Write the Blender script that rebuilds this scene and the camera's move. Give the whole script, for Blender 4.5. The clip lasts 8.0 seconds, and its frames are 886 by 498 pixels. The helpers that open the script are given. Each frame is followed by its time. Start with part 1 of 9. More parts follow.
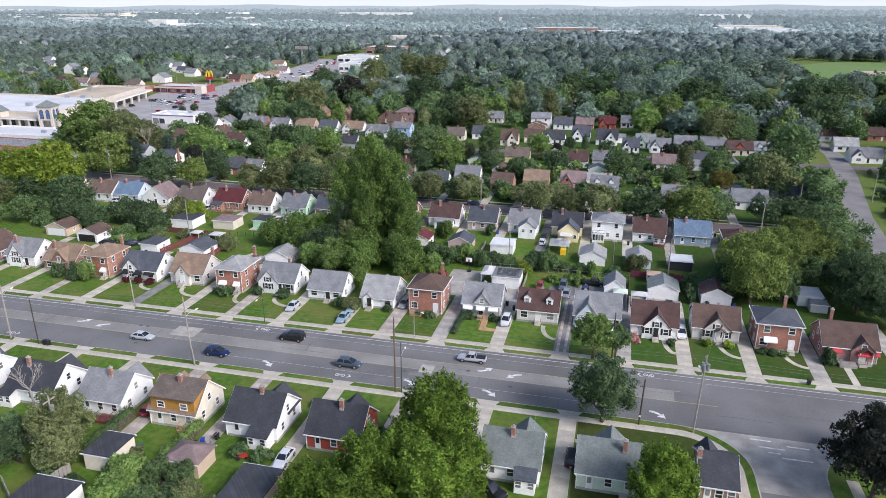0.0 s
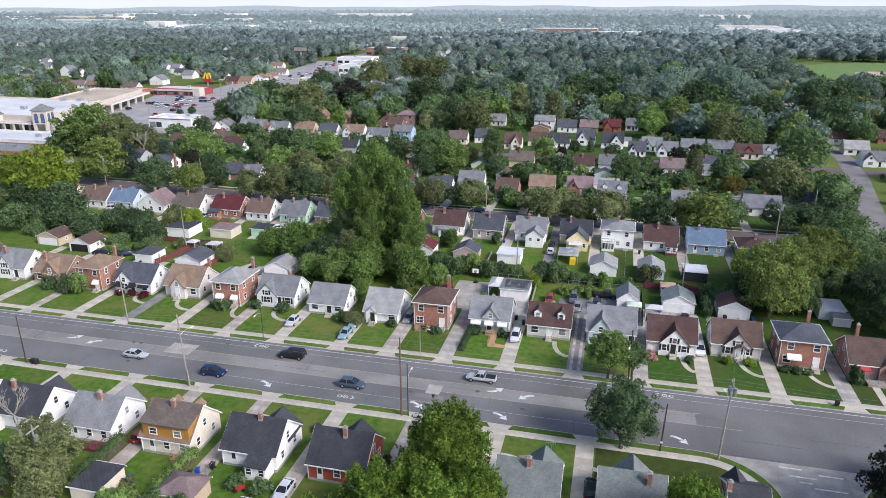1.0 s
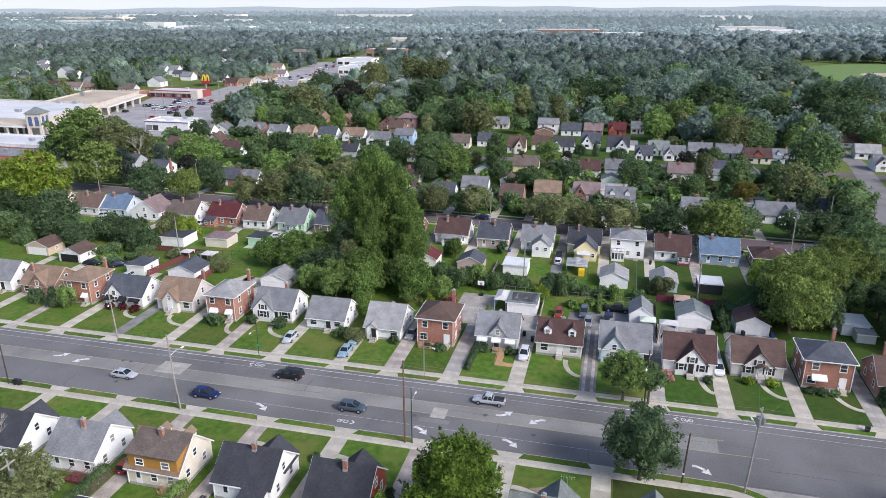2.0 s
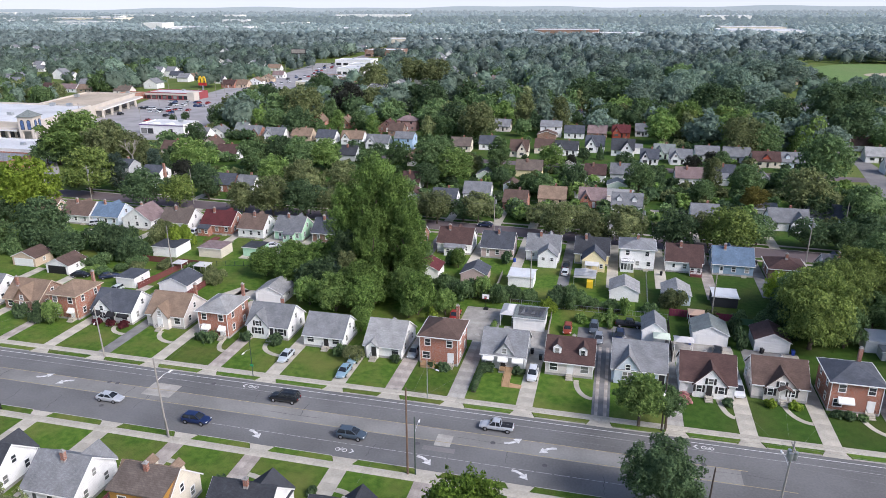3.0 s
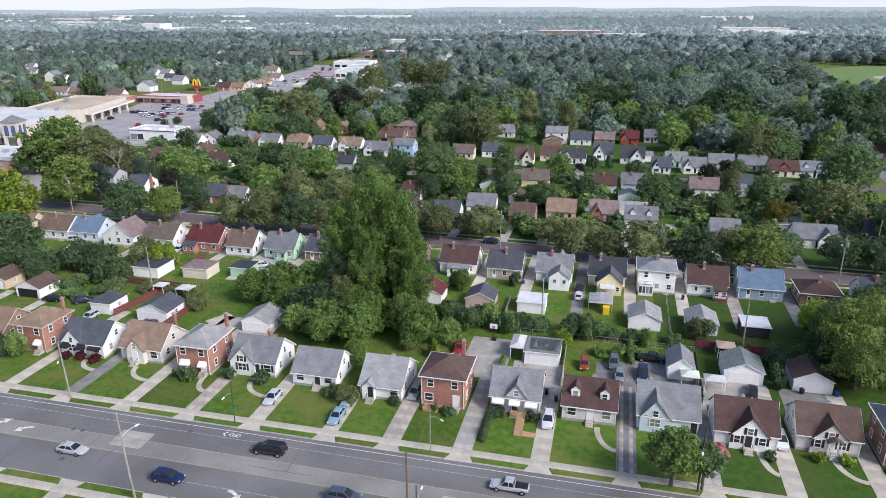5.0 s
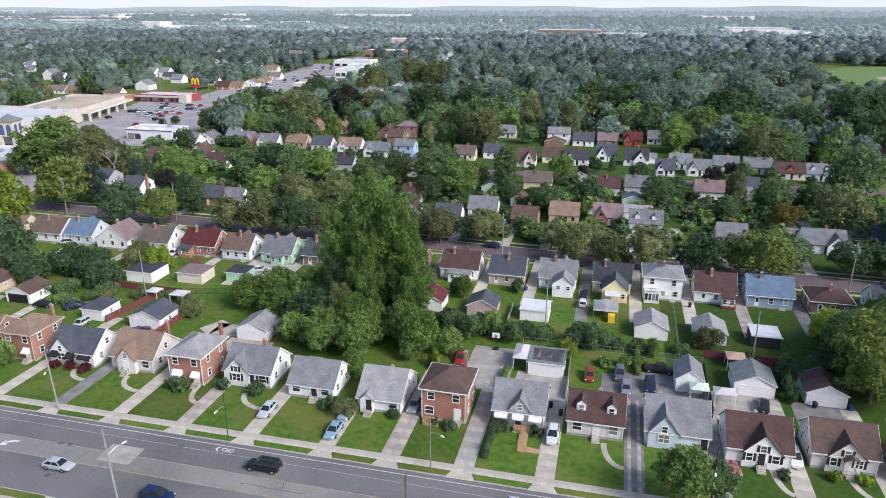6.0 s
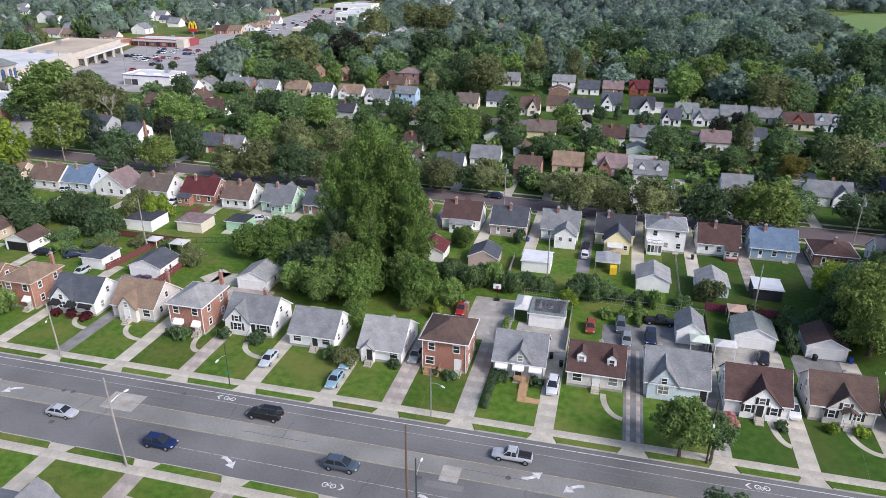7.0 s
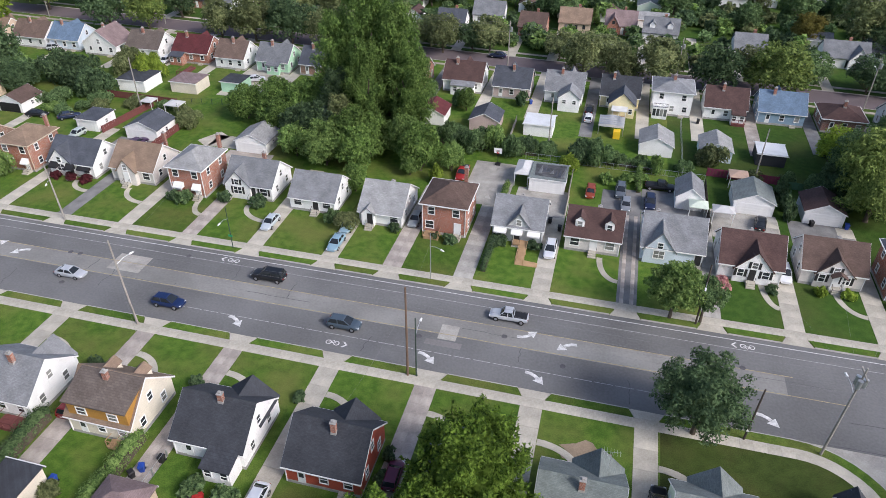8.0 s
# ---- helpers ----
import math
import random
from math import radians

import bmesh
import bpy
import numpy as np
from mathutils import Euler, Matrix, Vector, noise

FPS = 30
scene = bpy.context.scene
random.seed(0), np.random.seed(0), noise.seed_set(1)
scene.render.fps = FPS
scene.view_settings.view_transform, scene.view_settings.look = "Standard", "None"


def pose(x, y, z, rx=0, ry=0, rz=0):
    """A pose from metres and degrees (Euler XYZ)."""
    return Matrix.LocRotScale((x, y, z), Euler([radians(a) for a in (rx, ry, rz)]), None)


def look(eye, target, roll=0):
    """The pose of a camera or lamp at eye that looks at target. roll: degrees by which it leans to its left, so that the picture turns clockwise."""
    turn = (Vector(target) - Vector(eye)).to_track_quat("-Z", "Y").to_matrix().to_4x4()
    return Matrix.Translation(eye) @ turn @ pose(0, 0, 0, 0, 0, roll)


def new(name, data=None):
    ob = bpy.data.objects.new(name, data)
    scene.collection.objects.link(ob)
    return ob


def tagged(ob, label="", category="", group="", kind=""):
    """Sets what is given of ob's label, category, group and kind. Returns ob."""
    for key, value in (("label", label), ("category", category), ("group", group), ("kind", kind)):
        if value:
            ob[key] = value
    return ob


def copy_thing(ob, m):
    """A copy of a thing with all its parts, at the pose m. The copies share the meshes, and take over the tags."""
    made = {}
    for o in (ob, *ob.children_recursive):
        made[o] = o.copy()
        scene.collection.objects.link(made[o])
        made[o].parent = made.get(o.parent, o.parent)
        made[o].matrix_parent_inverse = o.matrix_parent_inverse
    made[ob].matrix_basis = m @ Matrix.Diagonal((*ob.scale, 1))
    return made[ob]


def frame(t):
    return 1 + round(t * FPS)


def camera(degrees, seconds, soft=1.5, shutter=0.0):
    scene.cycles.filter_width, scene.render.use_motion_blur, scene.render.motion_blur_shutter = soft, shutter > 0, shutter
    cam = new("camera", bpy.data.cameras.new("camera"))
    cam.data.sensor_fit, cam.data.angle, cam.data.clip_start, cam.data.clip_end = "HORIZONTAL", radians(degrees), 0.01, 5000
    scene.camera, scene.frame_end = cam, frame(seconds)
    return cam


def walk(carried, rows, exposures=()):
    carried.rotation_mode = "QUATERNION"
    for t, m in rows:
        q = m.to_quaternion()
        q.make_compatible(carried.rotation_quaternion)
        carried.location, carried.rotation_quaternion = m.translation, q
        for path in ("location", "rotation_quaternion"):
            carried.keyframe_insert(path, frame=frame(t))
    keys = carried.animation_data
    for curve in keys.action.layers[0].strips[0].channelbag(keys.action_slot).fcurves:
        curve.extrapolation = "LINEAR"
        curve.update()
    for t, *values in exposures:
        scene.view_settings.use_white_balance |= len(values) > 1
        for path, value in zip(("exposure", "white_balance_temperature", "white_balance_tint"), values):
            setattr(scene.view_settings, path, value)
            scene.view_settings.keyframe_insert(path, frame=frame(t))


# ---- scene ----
cam = camera(65.0, 8.0, 0.75)
PATH = [
    (0, (3.863, -6.139, 63.324), (3.424, -4.307, 62.652), -0.0),
    (0.5, (2.437, -3.083, 63.361), (1.997, -1.251, 62.69), -0.1),
    (1, (0.865, 0.019, 63.432), (0.428, 1.852, 62.762), -0.1),
    (1.5, (-0.414, 3.323, 63.398), (-0.852, 5.157, 62.73), -0.1),
    (3, (-4.147, 13.619, 63.671), (-4.582, 15.453, 63.003), -0.2),
    (3.5, (-5.31, 17.048, 63.729), (-5.744, 18.882, 63.061), -0.2),
    (4, (-6.483, 20.587, 63.725), (-6.916, 22.422, 63.058), -0.2),
    (4.5, (-7.409, 24.188, 63.732), (-7.843, 26.023, 63.066), -0.2),
    (6, (-9.394, 31.416, 63.793), (-9.828, 33.25, 63.124), 0.0),
    (6.5, (-9.609, 32.367, 63.7), (-10.042, 34.185, 62.988), 0.1),
    (7, (-9.629, 32.603, 63.533), (-10.055, 34.384, 62.729), 0.3),
    (7.5, (-9.486, 32.746, 63.544), (-9.895, 34.445, 62.573), 0.4),
    (8, (-9.377, 32.982, 63.652), (-9.761, 34.576, 62.506), 0.5),
]
walk(cam, [(t, pose(0, 0, 0, 0, 0, 0.6) @ look(eye, target, roll)) for t, eye, target, roll in PATH], [(0.0, 0.69, 6160, 17), (3.0, 0.655, 6160, 17), (6.2, 0.66, 6160, 17), (7.0, 0.67, 6200, 17), (8.0, 0.63, 6280, 16)])

# ---- light ----
world = bpy.data.worlds.new("world")
scene.world = world
world.use_nodes = True
wn = world.node_tree.nodes
sky = wn.new("ShaderNodeTexSky")
sky.sky_type = "NISHITA"
sky.sun_disc = False
sky.sun_elevation = radians(38)
sky.sun_rotation = radians(115)
sky.air_density, sky.dust_density, sky.ozone_density = 1.0, 2.5, 1.0
wn["Background"].inputs["Strength"].default_value = 0.118
world.node_tree.links.new(sky.outputs["Color"], wn["Background"].inputs["Color"])
sun_data = bpy.data.lights.new("sun", "SUN")
sun_data.energy, sun_data.angle, sun_data.color = 2.1, radians(20), (1.0, 0.98, 0.95)
sun = new("sun", sun_data)
sun.matrix_world = look((0, 0, 0), (-0.72, 0.34, -0.62))

# ---- materials ----


def material(name, colour, rough=0.8, metal=0.0, spread=0.2, scale=1.2, fine=14.0, bump=0.15, vary=0.0, spec=0.3):
    """Colour with stains at one scale and grain at another, and a little relief. vary: by object."""
    m = bpy.data.materials.new(name)
    m.use_nodes = True
    n, l = m.node_tree.nodes, m.node_tree.links
    b = n["Principled BSDF"]
    b.inputs["Roughness"].default_value, b.inputs["Metallic"].default_value = rough, metal
    b.inputs["Specular IOR Level"].default_value = spec
    co = n.new("ShaderNodeTexCoord")
    big, small = n.new("ShaderNodeTexNoise"), n.new("ShaderNodeTexNoise")
    big.inputs["Scale"].default_value, small.inputs["Scale"].default_value = scale, fine
    big.inputs["Detail"].default_value, small.inputs["Detail"].default_value = 5, 3
    l.new(co.outputs["Object"], big.inputs["Vector"]), l.new(co.outputs["Object"], small.inputs["Vector"])
    mix = n.new("ShaderNodeMath")
    mix.operation = "MULTIPLY_ADD"
    mix.inputs[1].default_value = 0.45
    l.new(small.outputs["Fac"], mix.inputs[0]), l.new(big.outputs["Fac"], mix.inputs[2])
    ramp = n.new("ShaderNodeMapRange")
    ramp.inputs[1].default_value, ramp.inputs[2].default_value = 0.45, 1.0
    ramp.inputs[3].default_value, ramp.inputs[4].default_value = 1 - spread, 1 + spread
    l.new(mix.outputs[0], ramp.inputs[0])
    tint = n.new("ShaderNodeMix")
    tint.data_type, tint.blend_type = "RGBA", "MULTIPLY"
    tint.inputs["Factor"].default_value = 1
    tint.inputs["A"].default_value = (*colour, 1)
    l.new(ramp.outputs[0], tint.inputs["B"])
    out = tint.outputs["Result"]
    if vary:
        info, hsv, rng = n.new("ShaderNodeObjectInfo"), n.new("ShaderNodeHueSaturation"), n.new("ShaderNodeMapRange")
        rng.inputs[3].default_value, rng.inputs[4].default_value = 1 - vary, 1 + vary
        l.new(info.outputs["Random"], rng.inputs[0]), l.new(rng.outputs[0], hsv.inputs["Value"])
        l.new(out, hsv.inputs["Color"])
        out = hsv.outputs["Color"]
    l.new(out, b.inputs["Base Color"])
    if bump:
        bp = n.new("ShaderNodeBump")
        bp.inputs["Strength"].default_value, bp.inputs["Distance"].default_value = bump, 0.03
        l.new(small.outputs["Fac"], bp.inputs["Height"]), l.new(bp.outputs["Normal"], b.inputs["Normal"])
    return m


def coursed(name, colour, second, joint, wide, high, gap, rough=0.85, spread=0.25, bump=0.4):
    """Bricks, shingles or boards: courses by height, pieces along the wall, stains over them."""
    m = material(name, colour, rough, spread=spread, scale=0.5, fine=6, bump=0, vary=0.06)
    n, l = m.node_tree.nodes, m.node_tree.links
    b = n["Principled BSDF"]
    co, sep, add, com = n.new("ShaderNodeTexCoord"), n.new("ShaderNodeSeparateXYZ"), n.new("ShaderNodeMath"), n.new("ShaderNodeCombineXYZ")
    l.new(co.outputs["Object"], sep.inputs[0])
    l.new(sep.outputs["X"], add.inputs[0]), l.new(sep.outputs["Y"], add.inputs[1])
    l.new(add.outputs[0], com.inputs["X"]), l.new(sep.outputs["Z"], com.inputs["Y"])
    br = n.new("ShaderNodeTexBrick")
    br.inputs["Scale"].default_value = 1.0
    br.inputs["Brick Width"].default_value, br.inputs["Row Height"].default_value = wide, high
    br.inputs["Mortar Size"].default_value, br.inputs["Mortar Smooth"].default_value = gap, 0.1
    br.inputs["Color1"].default_value, br.inputs["Color2"].default_value = (*colour, 1), (*second, 1)
    br.inputs["Mortar"].default_value = (*joint, 1)
    l.new(com.outputs[0], br.inputs["Vector"])
    tint = [k for k in n if k.bl_idname == "ShaderNodeMix"][0]
    l.new(br.outputs["Color"], tint.inputs["A"])
    bp = n.new("ShaderNodeBump")
    bp.inputs["Strength"].default_value, bp.inputs["Distance"].default_value = bump, 0.02
    bp.invert = True
    l.new(br.outputs["Fac"], bp.inputs["Height"]), l.new(bp.outputs["Normal"], b.inputs["Normal"])
    return m


def siding(name, c):
    return coursed(name, c, tuple(v * 0.97 for v in c), tuple(v * 0.72 for v in c), 3.6, 0.2, 0.008, 0.6, 0.1, 0.5)


def shingle(name, c):
    c = tuple(v * 0.84 for v in c)
    return coursed(name, tuple(v * 1.1 for v in c), tuple(v * 0.86 for v in c), tuple(v * 0.72 for v in c), 0.3, 0.09, 0.006, 0.95, 0.26, 0.4)


def brickwork(name, c):
    return coursed(name, tuple(v * 1.12 for v in c), tuple(v * 0.8 for v in c), (0.38, 0.34, 0.3), 0.22, 0.075, 0.008, 0.9, 0.2, 0.4)


def leaf_material(name, a, b2, rough=0.75):
    """Leaves: each spray its own green, darker and lighter tufts, some light let through."""
    m = bpy.data.materials.new(name)
    m.use_nodes = True
    n, l = m.node_tree.nodes, m.node_tree.links
    b = n["Principled BSDF"]
    geo, ramp, info, hsv, by_tree = (n.new("ShaderNode" + k) for k in ("NewGeometry", "Mix", "ObjectInfo", "HueSaturation", "MapRange"))
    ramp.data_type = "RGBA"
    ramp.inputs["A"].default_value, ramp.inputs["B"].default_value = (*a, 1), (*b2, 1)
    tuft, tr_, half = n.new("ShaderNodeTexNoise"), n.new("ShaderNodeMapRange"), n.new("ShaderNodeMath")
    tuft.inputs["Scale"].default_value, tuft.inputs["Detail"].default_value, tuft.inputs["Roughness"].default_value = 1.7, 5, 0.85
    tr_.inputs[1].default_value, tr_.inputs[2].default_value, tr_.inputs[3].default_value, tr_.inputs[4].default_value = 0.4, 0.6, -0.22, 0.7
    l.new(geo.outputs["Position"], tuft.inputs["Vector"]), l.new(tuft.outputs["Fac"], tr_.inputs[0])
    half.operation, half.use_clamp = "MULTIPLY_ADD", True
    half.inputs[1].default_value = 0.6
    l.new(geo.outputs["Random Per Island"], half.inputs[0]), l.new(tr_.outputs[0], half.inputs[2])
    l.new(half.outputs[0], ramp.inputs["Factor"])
    by_tree.inputs[3].default_value, by_tree.inputs[4].default_value = 0.8, 1.2
    tone, add = n.new("ShaderNodeAttribute"), n.new("ShaderNodeMath")
    tone.attribute_name = "tone"
    l.new(info.outputs["Random"], by_tree.inputs[0])
    l.new(by_tree.outputs[0], add.inputs[0]), l.new(tone.outputs["Fac"], add.inputs[1])
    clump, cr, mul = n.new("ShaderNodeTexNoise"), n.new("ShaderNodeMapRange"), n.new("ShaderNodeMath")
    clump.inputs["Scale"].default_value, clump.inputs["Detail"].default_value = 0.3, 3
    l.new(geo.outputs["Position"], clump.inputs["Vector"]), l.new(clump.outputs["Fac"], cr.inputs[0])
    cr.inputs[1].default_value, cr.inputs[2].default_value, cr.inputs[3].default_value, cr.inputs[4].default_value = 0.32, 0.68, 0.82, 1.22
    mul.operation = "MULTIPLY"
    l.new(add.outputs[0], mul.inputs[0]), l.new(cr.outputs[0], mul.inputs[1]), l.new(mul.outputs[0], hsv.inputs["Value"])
    l.new(ramp.outputs["Result"], hsv.inputs["Color"])
    l.new(hsv.outputs["Color"], b.inputs["Base Color"])
    b.inputs["Roughness"].default_value, b.inputs["Specular IOR Level"].default_value = rough, 0.12
    tr, mx = n.new("ShaderNodeBsdfTranslucent"), n.new("ShaderNodeMixShader")
    mx.inputs[0].default_value = 0.42
    l.new(hsv.outputs["Color"], tr.inputs["Color"])
    l.new(b.outputs[0], mx.inputs[1]), l.new(tr.outputs[0], mx.inputs[2])
    l.new(mx.outputs[0], n["Material Output"].inputs["Surface"])
    return m


def glass_dark(name, colour=(0.03, 0.035, 0.04)):
    return material(name, colour, 0.08, spread=0.15, bump=0, spec=0.6)


def haze_glow_material(name, a, b2, glow, strength):
    """Backdrop woods under the bright horizon; added emission imitates the haze before them."""
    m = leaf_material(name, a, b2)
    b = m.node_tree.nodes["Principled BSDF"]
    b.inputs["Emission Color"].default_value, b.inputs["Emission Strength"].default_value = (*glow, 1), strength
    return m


WHITE = (0.82, 0.82, 0.8)
W = {
    "white": siding("white_siding", WHITE),
    "charcoal": siding("charcoal_siding", (0.035, 0.037, 0.042)),
    "offwhite": siding("off_white_siding", (0.66, 0.62, 0.58)),
    "cream": siding("cream_siding", (0.72, 0.66, 0.54)),
    "grey": siding("grey_siding", (0.5, 0.52, 0.52)),
    "paleblue": siding("pale_blue_siding", (0.6, 0.68, 0.74)),
    "blue": siding("blue_siding", (0.24, 0.34, 0.44)),
    "skyblue": siding("sky_blue_siding", (0.4, 0.55, 0.72)),
    "mint": siding("mint_siding", (0.42, 0.66, 0.46)),
    "palemint": siding("pale_mint_siding", (0.58, 0.68, 0.56)),
    "yellow": siding("yellow_siding", (0.72, 0.64, 0.38)),
    "pink": siding("dusty_pink_siding", (0.48, 0.38, 0.35)),
    "red": siding("red_siding", (0.42, 0.1, 0.06)),
    "orange": siding("orange_siding", (0.42, 0.085, 0.05)),
    "ochre": siding("ochre_siding", (0.42, 0.22, 0.05)),
    "tan": siding("tan_siding", (0.58, 0.46, 0.34)),
    "brick": brickwork("red_brick", (0.34, 0.13, 0.08)),
    "darkbrick": brickwork("dark_brick", (0.2, 0.09, 0.07)),
    "rosebrick": brickwork("rose_brick", (0.36, 0.2, 0.18)),
    "brownbrick": brickwork("brown_brick", (0.27, 0.15, 0.1)),
}
R = {
    "grey": shingle("grey_shingle", (0.2, 0.21, 0.22)),
    "light": shingle("light_grey_shingle", (0.25, 0.26, 0.27)),
    "metal": material("white_metal_roof", (0.62, 0.64, 0.65), 0.45, spread=0.18, scale=0.35, fine=5),
    "pale": shingle("pale_shingle", (0.34, 0.345, 0.34)),
    "dark": shingle("charcoal_shingle", (0.06, 0.065, 0.075)),
    "slate": shingle("slate_shingle", (0.09, 0.1, 0.12)),
    "greybrown": shingle("grey_brown_shingle", (0.165, 0.135, 0.115)),
    "warmbrown": shingle("warm_brown_shingle", (0.19, 0.135, 0.108)),
    "brown": shingle("brown_shingle", (0.125, 0.085, 0.07)),
    "tan": shingle("tan_shingle", (0.27, 0.195, 0.14)),
    "maroon": shingle("maroon_shingle", (0.1, 0.06, 0.054)),
    "red": shingle("red_shingle", (0.13, 0.035, 0.038)),
    "rose": shingle("rose_shingle", (0.255, 0.19, 0.185)),
    "blue": shingle("blue_shingle", (0.15, 0.22, 0.31)),
    "weathered": shingle("weathered_shingle", (0.19, 0.22, 0.21)),
    "greygreen": shingle("grey_green_shingle", (0.22, 0.25, 0.24)),
}
TRIM = material("white_trim", (0.78, 0.78, 0.76), 0.5, spread=0.08)
TAN_TRIM = material("tan_trim", (0.6, 0.5, 0.38), 0.6, spread=0.08)
DARK_TRIM = material("dark_trim", (0.03, 0.03, 0.03), 0.5, spread=0.1)
PANE = glass_dark("window_glass")
# some panes have pale blinds or curtains behind them
_n, _l = PANE.node_tree.nodes, PANE.node_tree.links
_info, _ramp = _n.new("ShaderNodeObjectInfo"), _n.new("ShaderNodeValToRGB")
_ramp.color_ramp.elements[0].position, _ramp.color_ramp.elements[1].position = 0.45, 1.0
_ramp.color_ramp.elements[0].color, _ramp.color_ramp.elements[1].color = (0.035, 0.04, 0.045, 1), (0.3, 0.3, 0.28, 1)
_l.new(_info.outputs["Random"], _ramp.inputs["Fac"]), _l.new(_ramp.outputs["Color"], _n["Principled BSDF"].inputs["Base Color"])
CONCRETE = material("concrete", (0.44, 0.41, 0.34), 0.9, spread=0.28, scale=0.35, fine=5, bump=0.2, vary=0.08)
GREY_CONCRETE = material("grey_concrete", (0.34, 0.325, 0.29), 0.92, spread=0.35, scale=0.4, fine=5, bump=0.2, vary=0.1)
KERB = material("kerb_concrete", (0.4, 0.38, 0.35), 0.9, spread=0.25, scale=0.5)
OLD_CONCRETE = material("old_concrete", (0.36, 0.32, 0.28), 0.95, spread=0.4, scale=0.5, fine=6, bump=0.3, vary=0.1)
ASPHALT_SEAL = material("crack_sealer", (0.085, 0.085, 0.087), 0.7, spread=0.3)
ASPHALT_CENTRE = material("worn_centre_lane", (0.225, 0.222, 0.206), 0.9, spread=0.28, scale=0.12, fine=3, bump=0.15)
ASPHALT = material("road_asphalt", (0.152, 0.152, 0.149), 0.9, spread=0.3, scale=0.08, fine=3, bump=0.15)
ASPHALT_PALE = material("bleached_lot_asphalt", (0.31, 0.3, 0.295), 0.9, spread=0.25, scale=0.1, fine=4, bump=0.15)
ASPHALT_WORN = material("worn_asphalt", (0.195, 0.187, 0.18), 0.9, spread=0.25, scale=0.15, fine=4, bump=0.15)
ASPHALT_DARK = material("dark_asphalt", (0.19, 0.187, 0.18), 0.9, spread=0.4, scale=0.4, fine=6, bump=0.2, vary=0.12)
ASPHALT_PINK = material("reddish_asphalt", (0.13, 0.105, 0.11), 0.9, spread=0.25, scale=0.12, fine=4, bump=0.15)
PAINT_WORN = material("worn_road_paint", (0.36, 0.36, 0.35), 0.75, spread=0.4, scale=1.5, fine=10)
PAINT_WHITE = material("road_paint_white", (0.6, 0.6, 0.58), 0.7, spread=0.4, scale=1.5, fine=10)
PAINT_YELLOW = material("road_paint_yellow", (0.33, 0.275, 0.16), 0.7, spread=0.5, scale=1.2, fine=10)
FOUNDATION = material("foundation_block", (0.34, 0.33, 0.31), 0.9, spread=0.25)
CHIM = brickwork("chimney_brick", (0.3, 0.12, 0.08))
WOOD_POLE = material("pole_wood", (0.15, 0.1, 0.07), 0.9, spread=0.3, scale=0.4)
WOOD_DARK = material("dark_pole_wood", (0.07, 0.055, 0.045), 0.9, spread=0.3, scale=0.4)
WOOD_GREY = material("weathered_wood", (0.3, 0.28, 0.25), 0.9, spread=0.3, scale=0.6)
WOOD_DECK = material("deck_wood", (0.4, 0.26, 0.14), 0.8, spread=0.25, scale=1)
WOOD_RED = material("red_stained_wood", (0.16, 0.055, 0.05), 0.8, spread=0.3, scale=1)
STEEL = material("galvanised_steel", (0.5, 0.52, 0.53), 0.4, 0.8, spread=0.15)
GREEN_STEEL = material("green_painted_steel", (0.035, 0.06, 0.045), 0.5, spread=0.2)
BLACK = material("black_plastic", (0.02, 0.02, 0.022), 0.5, spread=0.2)
BLUE_PL = material("blue_plastic", (0.02, 0.06, 0.3), 0.5, spread=0.2)
RED_PL = material("red_plastic", (0.4, 0.03, 0.03), 0.5, spread=0.2)
FLAT_ROOF = material("flat_roof_membrane", (0.56, 0.57, 0.57), 0.8, spread=0.2, scale=0.06, fine=0.8)
FLAT_TAN = material("tan_flat_roof", (0.45, 0.38, 0.29), 0.9, spread=0.2, scale=0.06, fine=0.8)
MALL = material("mall_render", (0.56, 0.51, 0.44), 0.8, spread=0.1, scale=0.2)
BARK = material("bark", (0.1, 0.08, 0.06), 0.95, spread=0.35, scale=1, fine=8, bump=0.5)
SAND = material("infield_sand", (0.42, 0.34, 0.26), 0.95, spread=0.15, scale=0.05, fine=1)
SOIL = material("bare_soil", (0.26, 0.2, 0.14), 0.95, spread=0.35, scale=0.6, fine=5)


